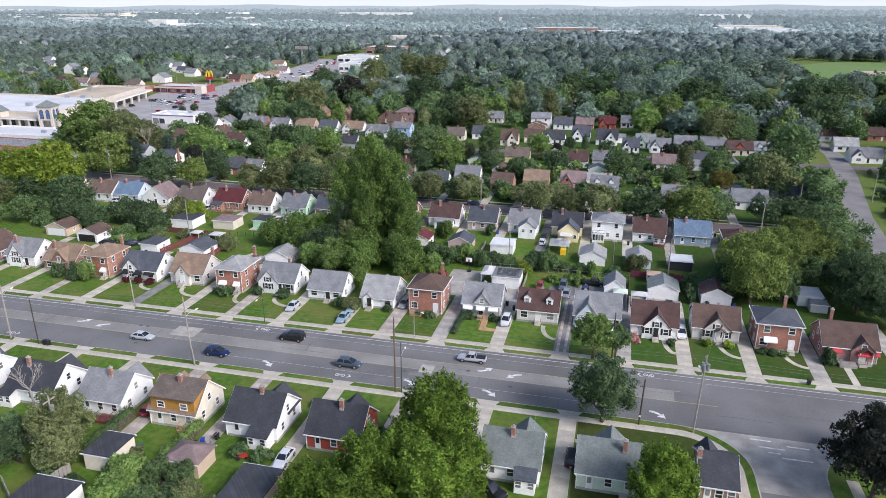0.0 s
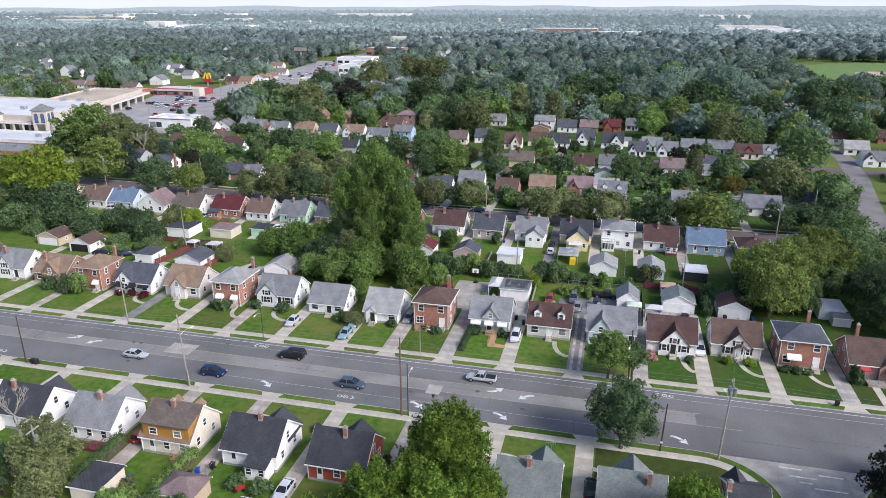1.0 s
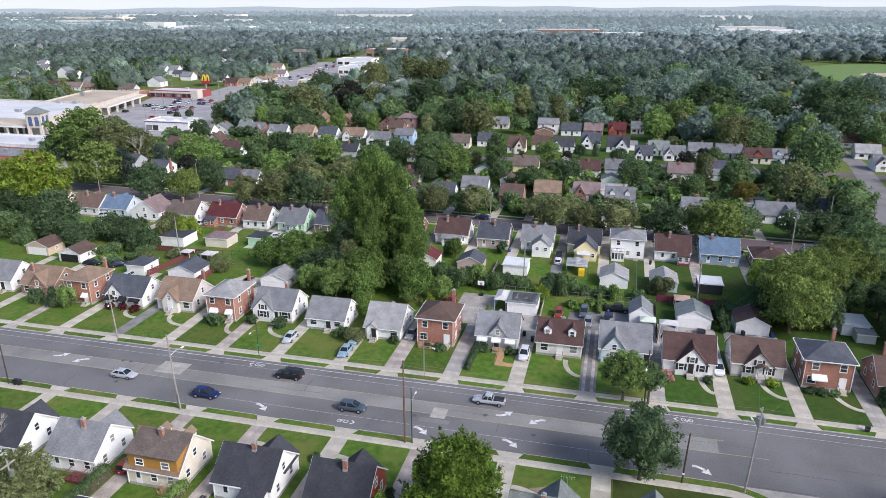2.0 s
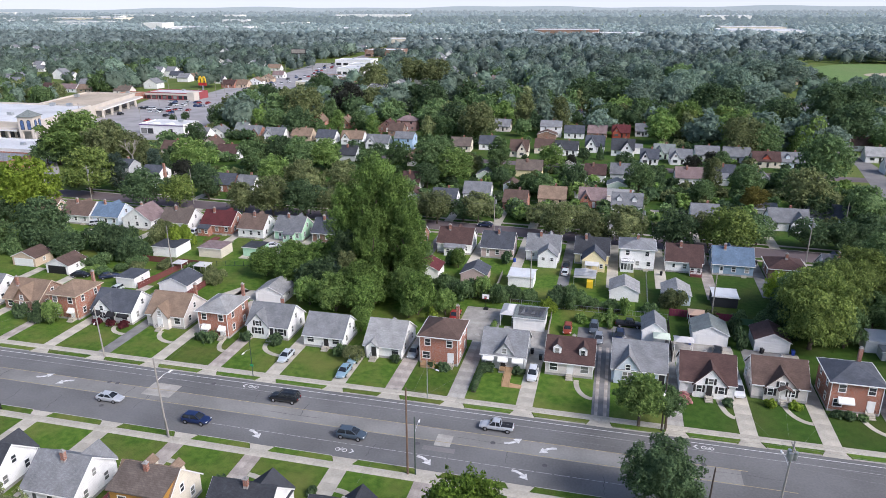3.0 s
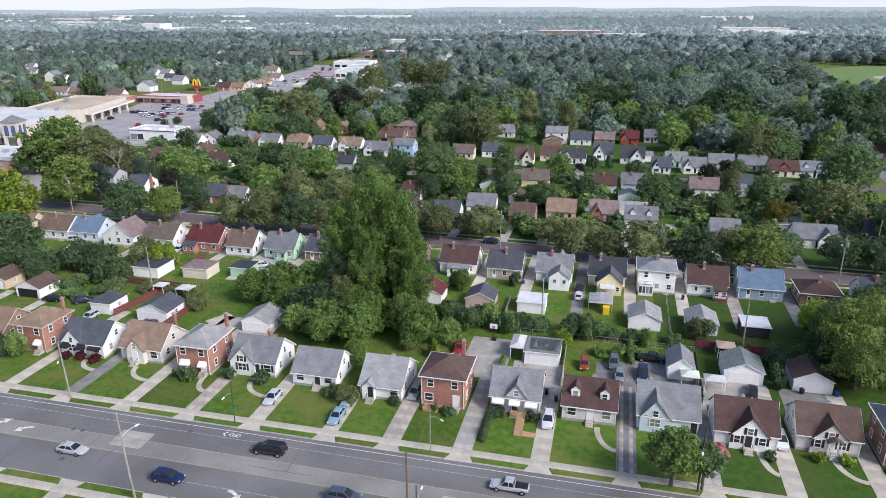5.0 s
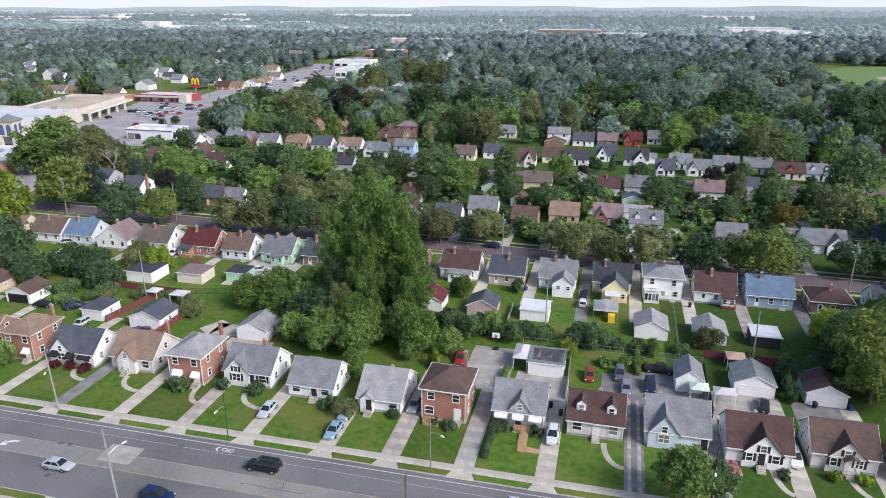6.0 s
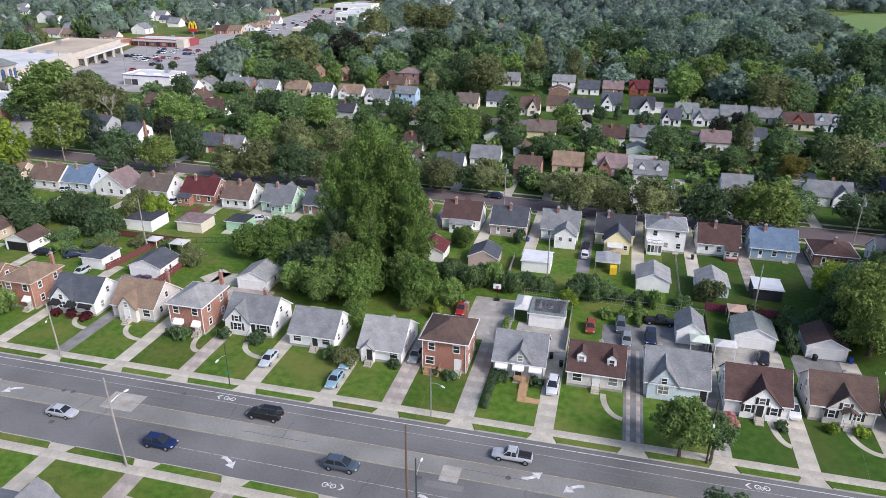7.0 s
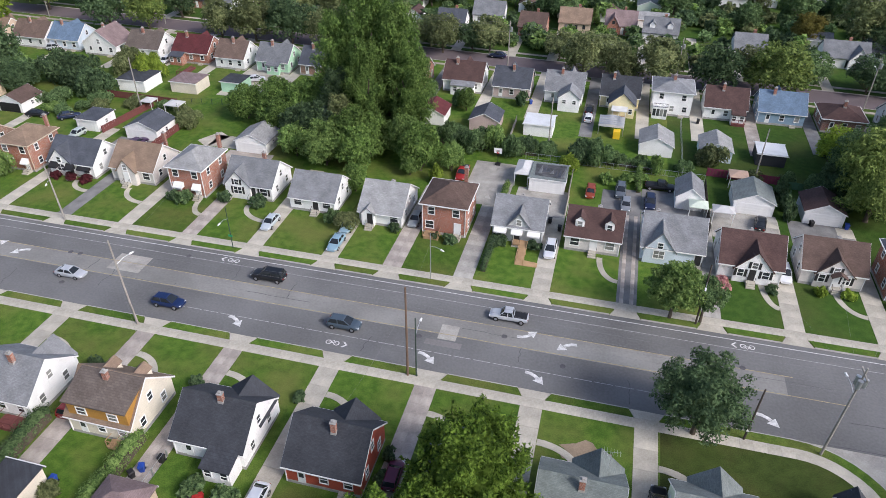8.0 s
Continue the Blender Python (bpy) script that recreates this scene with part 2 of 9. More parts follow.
def grass_material(name, a, b2, dry, patch=0.12):
    m = bpy.data.materials.new(name)
    m.use_nodes = True
    n, l = m.node_tree.nodes, m.node_tree.links
    b = n["Principled BSDF"]
    b.inputs["Roughness"].default_value, b.inputs["Specular IOR Level"].default_value = 0.9, 0.15
    geo, info = n.new("ShaderNodeNewGeometry"), n.new("ShaderNodeObjectInfo")
    tex = []
    for s, d in ((patch, 4), (0.9, 4), (7.0, 3)):
        t = n.new("ShaderNodeTexNoise")
        t.inputs["Scale"].default_value, t.inputs["Detail"].default_value = s, d
        l.new(geo.outputs["Position"], t.inputs["Vector"])
        tex.append(t)
    m1, m2, m3 = (n.new("ShaderNodeMix") for _ in range(3))
    for k in (m1, m2, m3):
        k.data_type = "RGBA"
    m1.inputs["A"].default_value, m1.inputs["B"].default_value = (*a, 1), (*b2, 1)
    r1, r2, r3 = (n.new("ShaderNodeMapRange") for _ in range(3))
    r1.inputs[1].default_value, r1.inputs[2].default_value = 0.35, 0.65
    l.new(tex[1].outputs["Fac"], r1.inputs[0]), l.new(r1.outputs[0], m1.inputs["Factor"])
    r2.inputs[1].default_value, r2.inputs[2].default_value, r2.inputs[4].default_value = 0.44, 0.68, 0.62
    l.new(tex[0].outputs["Fac"], r2.inputs[0]), l.new(r2.outputs[0], m2.inputs["Factor"])
    l.new(m1.outputs["Result"], m2.inputs["A"])
    m2.inputs["B"].default_value = (*dry, 1)
    m3.blend_type = "MULTIPLY"
    m3.inputs["Factor"].default_value = 1
    r3.inputs[1].default_value, r3.inputs[2].default_value = 0.3, 0.7
    r3.inputs[3].default_value, r3.inputs[4].default_value = 0.74, 1.26
    l.new(tex[2].outputs["Fac"], r3.inputs[0])
    l.new(m2.outputs["Result"], m3.inputs["A"]), l.new(r3.outputs[0], m3.inputs["B"])
    hsv, rng = n.new("ShaderNodeHueSaturation"), n.new("ShaderNodeMapRange")
    rng.inputs[3].default_value, rng.inputs[4].default_value = 0.8, 1.2
    l.new(info.outputs["Random"], rng.inputs[0]), l.new(rng.outputs[0], hsv.inputs["Value"])
    l.new(m3.outputs["Result"], hsv.inputs["Color"]), l.new(hsv.outputs["Color"], b.inputs["Base Color"])
    bp = n.new("ShaderNodeBump")
    bp.inputs["Strength"].default_value, bp.inputs["Distance"].default_value = 0.5, 0.06
    l.new(tex[2].outputs["Fac"], bp.inputs["Height"]), l.new(bp.outputs["Normal"], b.inputs["Normal"])
    return m


GRASS = grass_material("lawn_grass", (0.05, 0.108, 0.013), (0.09, 0.155, 0.022), (0.16, 0.155, 0.046))
ROUGH_GRASS = grass_material("rough_grass", (0.08, 0.12, 0.022), (0.105, 0.15, 0.032), (0.15, 0.16, 0.055), 0.05)
# deep green partly the lawns' own, partly tree shade put into the colour
GRASS_DEEP_SHADED = grass_material("deep_green_shaded_lawn", (0.031, 0.072, 0.01), (0.049, 0.098, 0.015), (0.075, 0.089, 0.024))
GRASS_DULL = grass_material("dull_lawn_grass", (0.04, 0.062, 0.012), (0.056, 0.082, 0.017), (0.095, 0.088, 0.028))
FIELD = grass_material("sports_field_grass", (0.12, 0.19, 0.06), (0.13, 0.21, 0.065), (0.16, 0.2, 0.08), 0.02)
LEAF = {
    # soft: haze put into the leaf colour as a paler, bluer grey-green
    "soft": leaf_material("haze_paled_soft_leaves", (0.14, 0.19, 0.168), (0.228, 0.296, 0.256)),
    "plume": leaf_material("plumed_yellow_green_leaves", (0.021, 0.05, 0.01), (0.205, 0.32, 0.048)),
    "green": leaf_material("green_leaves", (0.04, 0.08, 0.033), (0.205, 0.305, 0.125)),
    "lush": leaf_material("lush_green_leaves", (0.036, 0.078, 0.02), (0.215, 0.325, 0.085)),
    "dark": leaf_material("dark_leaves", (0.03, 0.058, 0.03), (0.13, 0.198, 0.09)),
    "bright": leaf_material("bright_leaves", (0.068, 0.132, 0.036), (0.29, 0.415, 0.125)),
    "lime": leaf_material("yellow_green_leaves", (0.115, 0.18, 0.026), (0.31, 0.41, 0.06)),
    "olive": leaf_material("olive_leaves", (0.07, 0.092, 0.038), (0.25, 0.285, 0.126)),
    "gold": leaf_material("golden_leaves", (0.13, 0.115, 0.03), (0.24, 0.215, 0.055)),
    "purple": leaf_material("purple_leaves", (0.022, 0.026, 0.02), (0.06, 0.064, 0.05)),
    "red": leaf_material("dark_red_leaves", (0.05, 0.012, 0.016), (0.12, 0.032, 0.036)),
    "willow": leaf_material("yellow_olive_leaves", (0.055, 0.092, 0.026), (0.25, 0.32, 0.088)),
    "flower": leaf_material("dusty_pink_flowers", (0.3, 0.12, 0.12), (0.5, 0.3, 0.28)),
    # pale, shade and distance_1: base colours lightened and blued to imitate haze
    "pale": leaf_material("haze_paled_far_leaves", (0.112, 0.168, 0.13), (0.244, 0.332, 0.244)),
    "shade": leaf_material("haze_tinted_far_leaves", (0.112, 0.16, 0.126), (0.23, 0.31, 0.234)),
    "distance_1": leaf_material("haze_tinted_woods", (0.17, 0.22, 0.21), (0.25, 0.31, 0.29)),
    # from here on emission imitates haze; this first base colour is paled too
    "distance_2": haze_glow_material("more_distant_woods", (0.2, 0.25, 0.245), (0.28, 0.335, 0.32), (0.36, 0.46, 0.5), 0.18),
    "distance_3": haze_glow_material("far_woods", (0.07, 0.09, 0.07), (0.11, 0.13, 0.1), (0.44, 0.56, 0.64), 0.4),
    "distance_4": haze_glow_material("farther_woods", (0.08, 0.1, 0.09), (0.12, 0.14, 0.12), (0.5, 0.61, 0.69), 0.54),
    "distance_5": haze_glow_material("farthest_woods", (0.08, 0.1, 0.09), (0.12, 0.14, 0.12), (0.56, 0.65, 0.71), 0.56),
    "horizon": haze_glow_material("haze_glow_hills", (0.1, 0.12, 0.12), (0.1, 0.12, 0.12), (0.62, 0.71, 0.77), 0.66),
    "blue": leaf_material("blue_green_needles", (0.045, 0.075, 0.055), (0.098, 0.14, 0.105)),
}

# ---- mesh helpers ----


class Shape:
    """Corners and faces of one mesh."""

    def __init__(self):
        self.v, self.f = [], []

    def box(self, x0, x1, y0, y1, z0, z1):
        i = len(self.v)
        self.v += [(x0, y0, z0), (x1, y0, z0), (x1, y1, z0), (x0, y1, z0), (x0, y0, z1), (x1, y0, z1), (x1, y1, z1), (x0, y1, z1)]
        self.f += [tuple(i + k for k in q) for q in ((3, 2, 1, 0), (4, 5, 6, 7), (0, 1, 5, 4), (1, 2, 6, 5), (2, 3, 7, 6), (3, 0, 4, 7))]
        return self

    def hull(self, low, high):
        """Two rings of the same count, joined into a closed body."""
        i, n = len(self.v), len(low)
        self.v += list(low) + list(high)
        self.f.append(tuple(i + k for k in reversed(range(n))))
        self.f.append(tuple(i + n + k for k in range(n)))
        self.f += [(i + k, i + (k + 1) % n, i + n + (k + 1) % n, i + n + k) for k in range(n)]
        return self

    def prism_x(self, profile, x0, x1):
        return self.hull([(x0, y, z) for y, z in profile][::-1], [(x1, y, z) for y, z in profile][::-1])

    def prism_y(self, profile, y0, y1):
        return self.hull([(x, y0, z) for x, z in profile], [(x, y1, z) for x, z in profile])

    def slab(self, outline, z0, z1):
        return self.hull([(x, y, z0) for x, y in outline], [(x, y, z1) for x, y in outline])

    def tube(self, a, b, r0, r1, n=8):
        a, b = Vector(a), Vector(b)
        q = (b - a).to_track_quat("Z", "Y")
        ring = [q @ Vector((math.cos(2 * math.pi * k / n), math.sin(2 * math.pi * k / n), 0)) for k in range(n)]
        return self.hull([tuple(a + r * r0) for r in ring], [tuple(b + r * r1) for r in ring])

    def mesh(self, name, mat):
        me = bpy.data.meshes.new(name)
        me.from_pydata(self.v, [], self.f)
        me.materials.append(mat)
        return me


def part(name, shape, mat, parent=None, label="", at=None):
    """One mesh object, under a thing or part when parent is given. shape: a Shape or finished mesh."""
    me = shape if isinstance(shape, bpy.types.Mesh) else shape.mesh(name, mat)
    ob = new(name, me)
    if parent is not None:
        ob.parent = parent
    if at is not None:
        ob.matrix_basis = at
    return tagged(ob, label)


def thing(name, label, category, m, group="", kind=""):
    ob = new(name)
    ob.empty_display_size = 0.5
    ob.matrix_basis = m
    return tagged(ob, label, category, group, kind)


# ---- ground, roads, pavements ----
GROUND = 0.15
NEAR, FAR = 94.45, 111.5
part_ground = part("ground", Shape().slab([(-5000, -600), (5000, -600), (5000, 5000), (-5000, 5000)], -1.0, 0.0), ROUGH_GRASS)
tagged(part_ground, "rough grass ground reaching to the horizon", "ground", kind="structure")


def flat(name, outline, z0, z1, mat, label, category):
    return tagged(part(name, Shape().slab(outline, z0, z1), mat), label, category, kind="structure")


def rect(x0, x1, y0, y1):
    return [(x0, y0), (x1, y0), (x1, y1), (x0, y1)]


main_road = flat("road", rect(-420, 260, NEAR - 0.02, FAR + 0.02), -0.2, 0.012, ASPHALT, "wide grey asphalt avenue with a centre turn lane", "road")
# the worn centre lane and the wheel tracks lie a hair above the old surface
flat("road", rect(-420, 17, 101.5, 105.1), 0.0, 0.016, ASPHALT_CENTRE, "worn centre turn lane of the avenue", "road")
flat("road", rect(14, 50, 70, NEAR - 0.03), -0.2, 0.006, GREY_CONCRETE, "pale concrete at the rounded street corners", "road")
flat("road", rect(26.9, 36.3, -150, NEAR - 0.01), -0.2, 0.011, GREY_CONCRETE, "pale concrete mouth of a side street", "road")
flat("road", rect(27.0, 36.2, -150, 80.6), 0.0, 0.015, ASPHALT, "dark asphalt side street", "road")


def back_line(x, off=0.0):
    """The back street runs a little aslant to the avenue."""
    return 206.0 - 0.045 * x + off


def along_back(x0, x1, d0, d1):
    return [(x0, back_line(x0, d0)), (x1, back_line(x1, d0)), (x1, back_line(x1, d1)), (x0, back_line(x0, d1))]


flat("road", along_back(-420, 330, -4.3, 4.3), -0.2, 0.012, ASPHALT_PINK, "reddish asphalt residential street", "road")
flat("road", rect(-190, 330, 296.0, 304.0), -0.2, 0.012, ASPHALT_PINK, "reddish asphalt residential street", "road")


def strip(points, half):
    left, right = [], []
    for i, (x, y) in enumerate(points):
        a, b = points[max(i - 1, 0)], points[min(i + 1, len(points) - 1)]
        d = Vector((b[0] - a[0], b[1] - a[1])).normalized() * half
        left.append((x - d.y, y + d.x)), right.append((x + d.y, y - d.x))
    return right + left[::-1]


SIDE = [(66, FAR), (70, 150), (74, 185), (79.5, 228), (91.5, 288), (96.5, 325), (96, 362), (93, 385), (90, 430), (92, 500), (100, 560)]
flat("road", strip(SIDE, 3.8), -0.2, 0.018, ASPHALT_WORN, "cracked grey asphalt side street", "road")
AVENUE = [(-262, 262), (-258, 330), (-262, 400), (-276, 480), (-284, 540), (-282, 590), (-292, 661), (-309, 767), (-320, 903), (-342, 1121), (-372, 1400)]
flat("parking_lot", strip(AVENUE[2:8], 27), -0.2, 0.004, ASPHALT_PALE, "grey asphalt lots along the avenue of shops", "parking lot")
flat("road", strip(AVENUE, 9), -0.2, 0.02, ASPHALT_PALE, "broad avenue past the shops", "road")

# driveways: centre, width, end, surface; north side then south side
NORTH_DRIVES = [(-143.5, 2.6, 150, 0), (-131.8, 2.6, 148, 0), (-121, 2.4, 140, 2), (-109.6, 2.7, 146, 0), (-97.0, 2.7, 143, 1), (-85.2, 2.7, 142, 0), (-73.2, 2.7, 143, 2), (-61.4, 2.8, 140, 0), (-48.6, 2.7, 125, 0), (-38.4, 3.0, 140, 2), (-27.2, 3.0, 150, 3),
                (-15.5, 2.8, 143, 0), (-3.1, 2.9, 148, 4), (8.6, 2.7, 145, 3), (19.6, 2.7, 144, 0), (31.4, 2.7, 144, 0), (42.8, 2.8, 144, 3), (58.0, 2.7, 140, 3)]
SOUTH_DRIVES = [(-107.5, 2.6, 66, 0), (-92.6, 2.7, 66, 0), (-79.3, 2.7, 66, 0), (-65.9, 2.7, 66.5, 2), (-52.9, 2.7, 62, 2), (-39.4, 2.7, 66, 0), (-26.6, 2.8, 62, 2), (-13.4, 2.7, 70, 0), (0.1, 2.7, 62, 0)]
SURFACE = [CONCRETE, ASPHALT_DARK, OLD_CONCRETE, GREY_CONCRETE, ASPHALT_DARK]
SURFACE_WORD = ["pale concrete", "dark patched asphalt", "cracked old concrete", "grey concrete", "dark asphalt with two concrete wheel strips,"]
slab_meshes = {}


def slabs(parent, x0, x1, y0, y1, nx, ny, z0, z1, mat, name="slab"):
    """Separate paving slabs with open joints, all on one mesh."""
    w, d = (x1 - x0) / nx, (y1 - y0) / ny
    key = (round(w, 3), round(d, 3), z0, z1, mat.name)
    if key not in slab_meshes:
        g = 0.014
        slab_meshes[key] = Shape().box(-w / 2 + g, w / 2 - g, -d / 2 + g, d / 2 - g, z0, z1).mesh(name, mat)
    for i in range(nx):
        for j in range(ny):
            part(name, slab_meshes[key], mat, parent, at=pose(x0 + (i + 0.5) * w, y0 + (j + 0.5) * d, random.uniform(-0.004, 0.004), random.uniform(-0.15, 0.15), random.uniform(-0.15, 0.15)))


def verge(name, drives, kerb_y, walk_y, out, x0, x1):
    """Kerb, grass strip and aprons between a kerb and its pavement. out: +1 away to the north, -1 to the south."""
    edges = sorted(drives)
    gaps = []
    for c, w, _, s in edges:
        if x0 < c < x1:
            gaps.append((c - w / 2 - 0.1, c + w / 2 + 0.1, s))
            ya, yb = kerb_y, walk_y
            f = 0.75
            low = [(c - w / 2 - f, ya, -0.05), (c + w / 2 + f, ya, -0.05), (c + w / 2, yb, -0.05), (c - w / 2, yb, -0.05)]
            high = [(c - w / 2 - f, ya, 0.03), (c + w / 2 + f, ya, 0.03), (c + w / 2, yb, GROUND + 0.012), (c - w / 2, yb, GROUND + 0.012)]
            if out < 0:
                low, high = low[::-1], high[::-1]
            tagged(part("driveway_apron", Shape().hull(low, high), CONCRETE), "pale concrete driveway apron sloping to the road", "driveway", kind="structure")
    marks = [x0] + [v for a, b, _ in gaps for v in (a - 0.65, b + 0.65)] + [x1]
    for a, b in zip(marks[::2], marks[1::2]):
        if b - a < 0.4:
            continue
        ya, yb = sorted((kerb_y, kerb_y + out * 0.16))
        flat("kerb", rect(a, b, ya, yb), -0.1, GROUND + 0.004, KERB, "worn concrete kerb along the avenue", "kerb")
        ia, ib = (a + 0.0, b - 0.0)
        k, w = kerb_y + out * 0.16, walk_y
        o = [(ia, k), (ib, k), (ib + (0.6 if b < x1 else 0), w), (ia - (0.6 if a > x0 else 0), w)]
        if out < 0:
            o = o[::-1]
        flat("grass_strip", o, -0.1, GROUND + random.uniform(0.0, 0.03), GRASS, "mown grass strip between kerb and pavement", "lawn")


verge("north", NORTH_DRIVES, FAR, FAR + 1.4, 1, -230, 62)
verge("south", SOUTH_DRIVES, NEAR, NEAR - 1.4, -1, -230, 16.5)
WALK_N = (FAR + 1.4, FAR + 2.95)
WALK_S = (NEAR - 2.95, NEAR - 1.4)
north_walk = flat("pavement", rect(-230, 62, *WALK_N), -0.1, GROUND - 0.01, OLD_CONCRETE, "concrete slab pavement north of the avenue", "pavement")
slabs(north_walk, -120, 60, *WALK_N, 120, 1, 0.05, GROUND + 0.014, CONCRETE)
flat("pavement", rect(-230, -120.02, *WALK_N), -0.1, GROUND + 0.012, CONCRETE, "concrete pavement north of the avenue", "pavement")
south_walk = flat("pavement", rect(-230, 16.5, *WALK_S), -0.1, GROUND - 0.01, OLD_CONCRETE, "concrete slab pavement south of the avenue", "pavement")
slabs(south_walk, -120, 16.5, *WALK_S, 91, 1, 0.05, GROUND + 0.014, CONCRETE)
flat("pavement", rect(-230, -120.02, *WALK_S), -0.1, GROUND + 0.012, CONCRETE, "concrete pavement south of the avenue", "pavement")


def arc(cx, cy, r, a0, a1, n=10):
    return [(cx + r * math.cos(radians(a0 + (a1 - a0) * k / n)), cy + r * math.sin(radians(a0 + (a1 - a0) * k / n))) for k in range(n + 1)]


# the rounded corner at the side street: kerb, verge, curving pavement
CX, CY = 16.5, 84.05
for r0, r1, z, mat, nm, lb, cat in ((10.24, 10.4, GROUND + 0.004, KERB, "kerb", "curved concrete kerb at the corner", "kerb"), (9.0, 10.24, GROUND + 0.01, GRASS, "grass_strip", "curving mown grass strip at the corner", "lawn"), (7.45, 9.0, GROUND + 0.014, CONCRETE, "pavement", "curved concrete pavement at the corner", "pavement")):
    flat(nm, arc(CX, CY, r1, 0, 90) + arc(CX, CY, r0, 90, 0), -0.1, z, mat, lb, cat)
    flat(nm, rect(CX + r0, CX + r1, 0, CY), -0.1, z, mat, lb.replace("curved ", "").replace("curving ", "").replace("at the corner", "along the side street"), cat)
flat("lawn", arc(CX, CY, 7.45, 0, 90) + [(1.7, 91.5), (1.7, 10), (CX + 7.45, 10)], -0.1, GROUND, GRASS_DULL, "mown green corner lawn", "lawn")
# the opposite corner
flat("lawn", [(36.4, -100), (200, -100), (200, NEAR - 0.3)] + arc(46.5, NEAR - 10.3, 10, 90, 180), -0.1, GROUND, GRASS, "mown lawn beyond the side street", "lawn")
flat("pavement", rect(39.0, 40.6, 0, 86), 0.0, GROUND + 0.014, CONCRETE, "concrete pavement along the side street", "pavement")
flat("kerb", arc(46.5, NEAR - 10.3, 10.2, 90, 180) + arc(46.5, NEAR - 10.3, 10.0, 180, 90), -0.1, GROUND + 0.01, KERB, "curved concrete kerb at the corner", "kerb")


def lots(drives, y0, y1, x0, x1, name):
    """Front lawns between driveways, one slab each."""
    marks = [x0] + [v for c, w, _, _ in sorted(drives) for v in (c - w / 2, c + w / 2)] + [x1]
    for a, b in zip(marks[::2], marks[1::2]):
        flat("lawn", rect(a, b, y0, y1), -0.1, GROUND + random.uniform(-0.012, 0.012), GRASS_DEEP_SHADED if a > 4 else GRASS, "mown front lawn of a house", "lawn")


lots(NORTH_DRIVES, WALK_N[1], 138.0, -230, 62, "north")
flat("lawn", [(-230, 138.0), (3, 138.0), (3, back_line(3, -4.5)), (-230, back_line(-230, -4.5))], -0.1, GROUND - 0.006, GRASS, "green back yards between two streets", "lawn")
flat("lawn", [(3.002, 138.0), (62, 138.0), (62, back_line(62, -4.5)), (3.002, back_line(3.002, -4.5))], -0.1, GROUND - 0.006, GRASS_DEEP_SHADED, "deep green back yards, tree shade in their colour", "lawn")
flat("kerb", along_back(-230, 62, -4.5, -4.32), -0.1, GROUND, KERB, "worn concrete kerb of the back street", "kerb")
lots(SOUTH_DRIVES, 66.0, WALK_S[0], -230, 1.69, "south")
flat("lawn", rect(-230, 1.69, -60, 65.98), -0.1, GROUND - 0.006, GRASS, "green back yards near the camera", "lawn")
flat("lawn", [(-190, back_line(-190, 4.5)), (66, back_line(66, 4.5)), (66, 295.8), (-190, 295.8)], -0.1, GROUND, GRASS_DEEP_SHADED, "green yards beyond the back street", "lawn")
flat("kerb", along_back(-190, 66, 4.32, 4.5), -0.1, GROUND, KERB, "worn concrete kerb of the back street", "kerb")
flat("pavement", along_back(-230, 62, -7.4, -6.2), -0.05, GROUND + 0.01, OLD_CONCRETE, "narrow concrete pavement on the back street", "pavement")
flat("pavement", along_back(-190, 62, 6.6, 7.8), -0.05, GROUND + 0.012, OLD_CONCRETE, "narrow concrete pavement on the back street", "pavement")
flat("lawn", rect(-190, 80, 304.2, 385), -0.1, GROUND, GRASS_DEEP_SHADED, "green yards of a farther street", "lawn")

for drives, y0 in ((NORTH_DRIVES, WALK_N[1]), (SOUTH_DRIVES, WALK_S[0])):
    for c, w, end, s in drives:
        d = thing("driveway", SURFACE_WORD[s] + " driveway beside a house", "driveway", pose(0, 0, 0), kind="structure")
        a, b = sorted((y0, end))
        a, b = a + 0.01, b - 0.01
        part("bed", Shape().box(c - w / 2, c + w / 2, a, b, 0, GROUND - 0.02), OLD_CONCRETE if s not in (1, 4) else ASPHALT_DARK, d)
        if s == 4:
            part("surface", Shape().box(c - w / 2, c + w / 2, a, b, 0.1, GROUND + 0.004), ASPHALT_DARK, d)
            for u in (-0.72, 0.72):
                slabs(d, c + u - 0.3, c + u + 0.3, a, b - 6, 1, max(3, round((b - a) / 3)), 0.05, GROUND + 0.016, OLD_CONCRETE, "wheel_strip")
        elif s == 1:
            part("surface", Shape().box(c - w / 2, c + w / 2, a, b, 0.1, GROUND + 0.018), SURFACE[s], d)
        else:
            slabs(d, c - w / 2, c + w / 2, a, b, 1 if s == 0 else 2, max(3, round((b - a) / 3)), 0.05, GROUND + 0.018, SURFACE[s])
# drives of the back street houses, from that street to their garages
for x, end, s in [(-153, 172, 0), (-134.5, 176, 0), (-121, 172, 0), (-108.5, 174, 0), (-97.5, 176, 0), (-86, 178, 0), (-50.5, 172, 1), (-37.6, 172, 0), (-26, 174, 0), (-13.6, 168, 1), (-2.2, 170, 0), (9.2, 172, 0), (20.3, 168, 2), (32.6, 172, 1), (44.5, 176, 0)]:
    flat("driveway", rect(x - 1.35, x + 1.35, end, back_line(x, -4.4)), 0.0, GROUND + 0.016, SURFACE[s], SURFACE_WORD[s] + " driveway to a back street", "driveway")
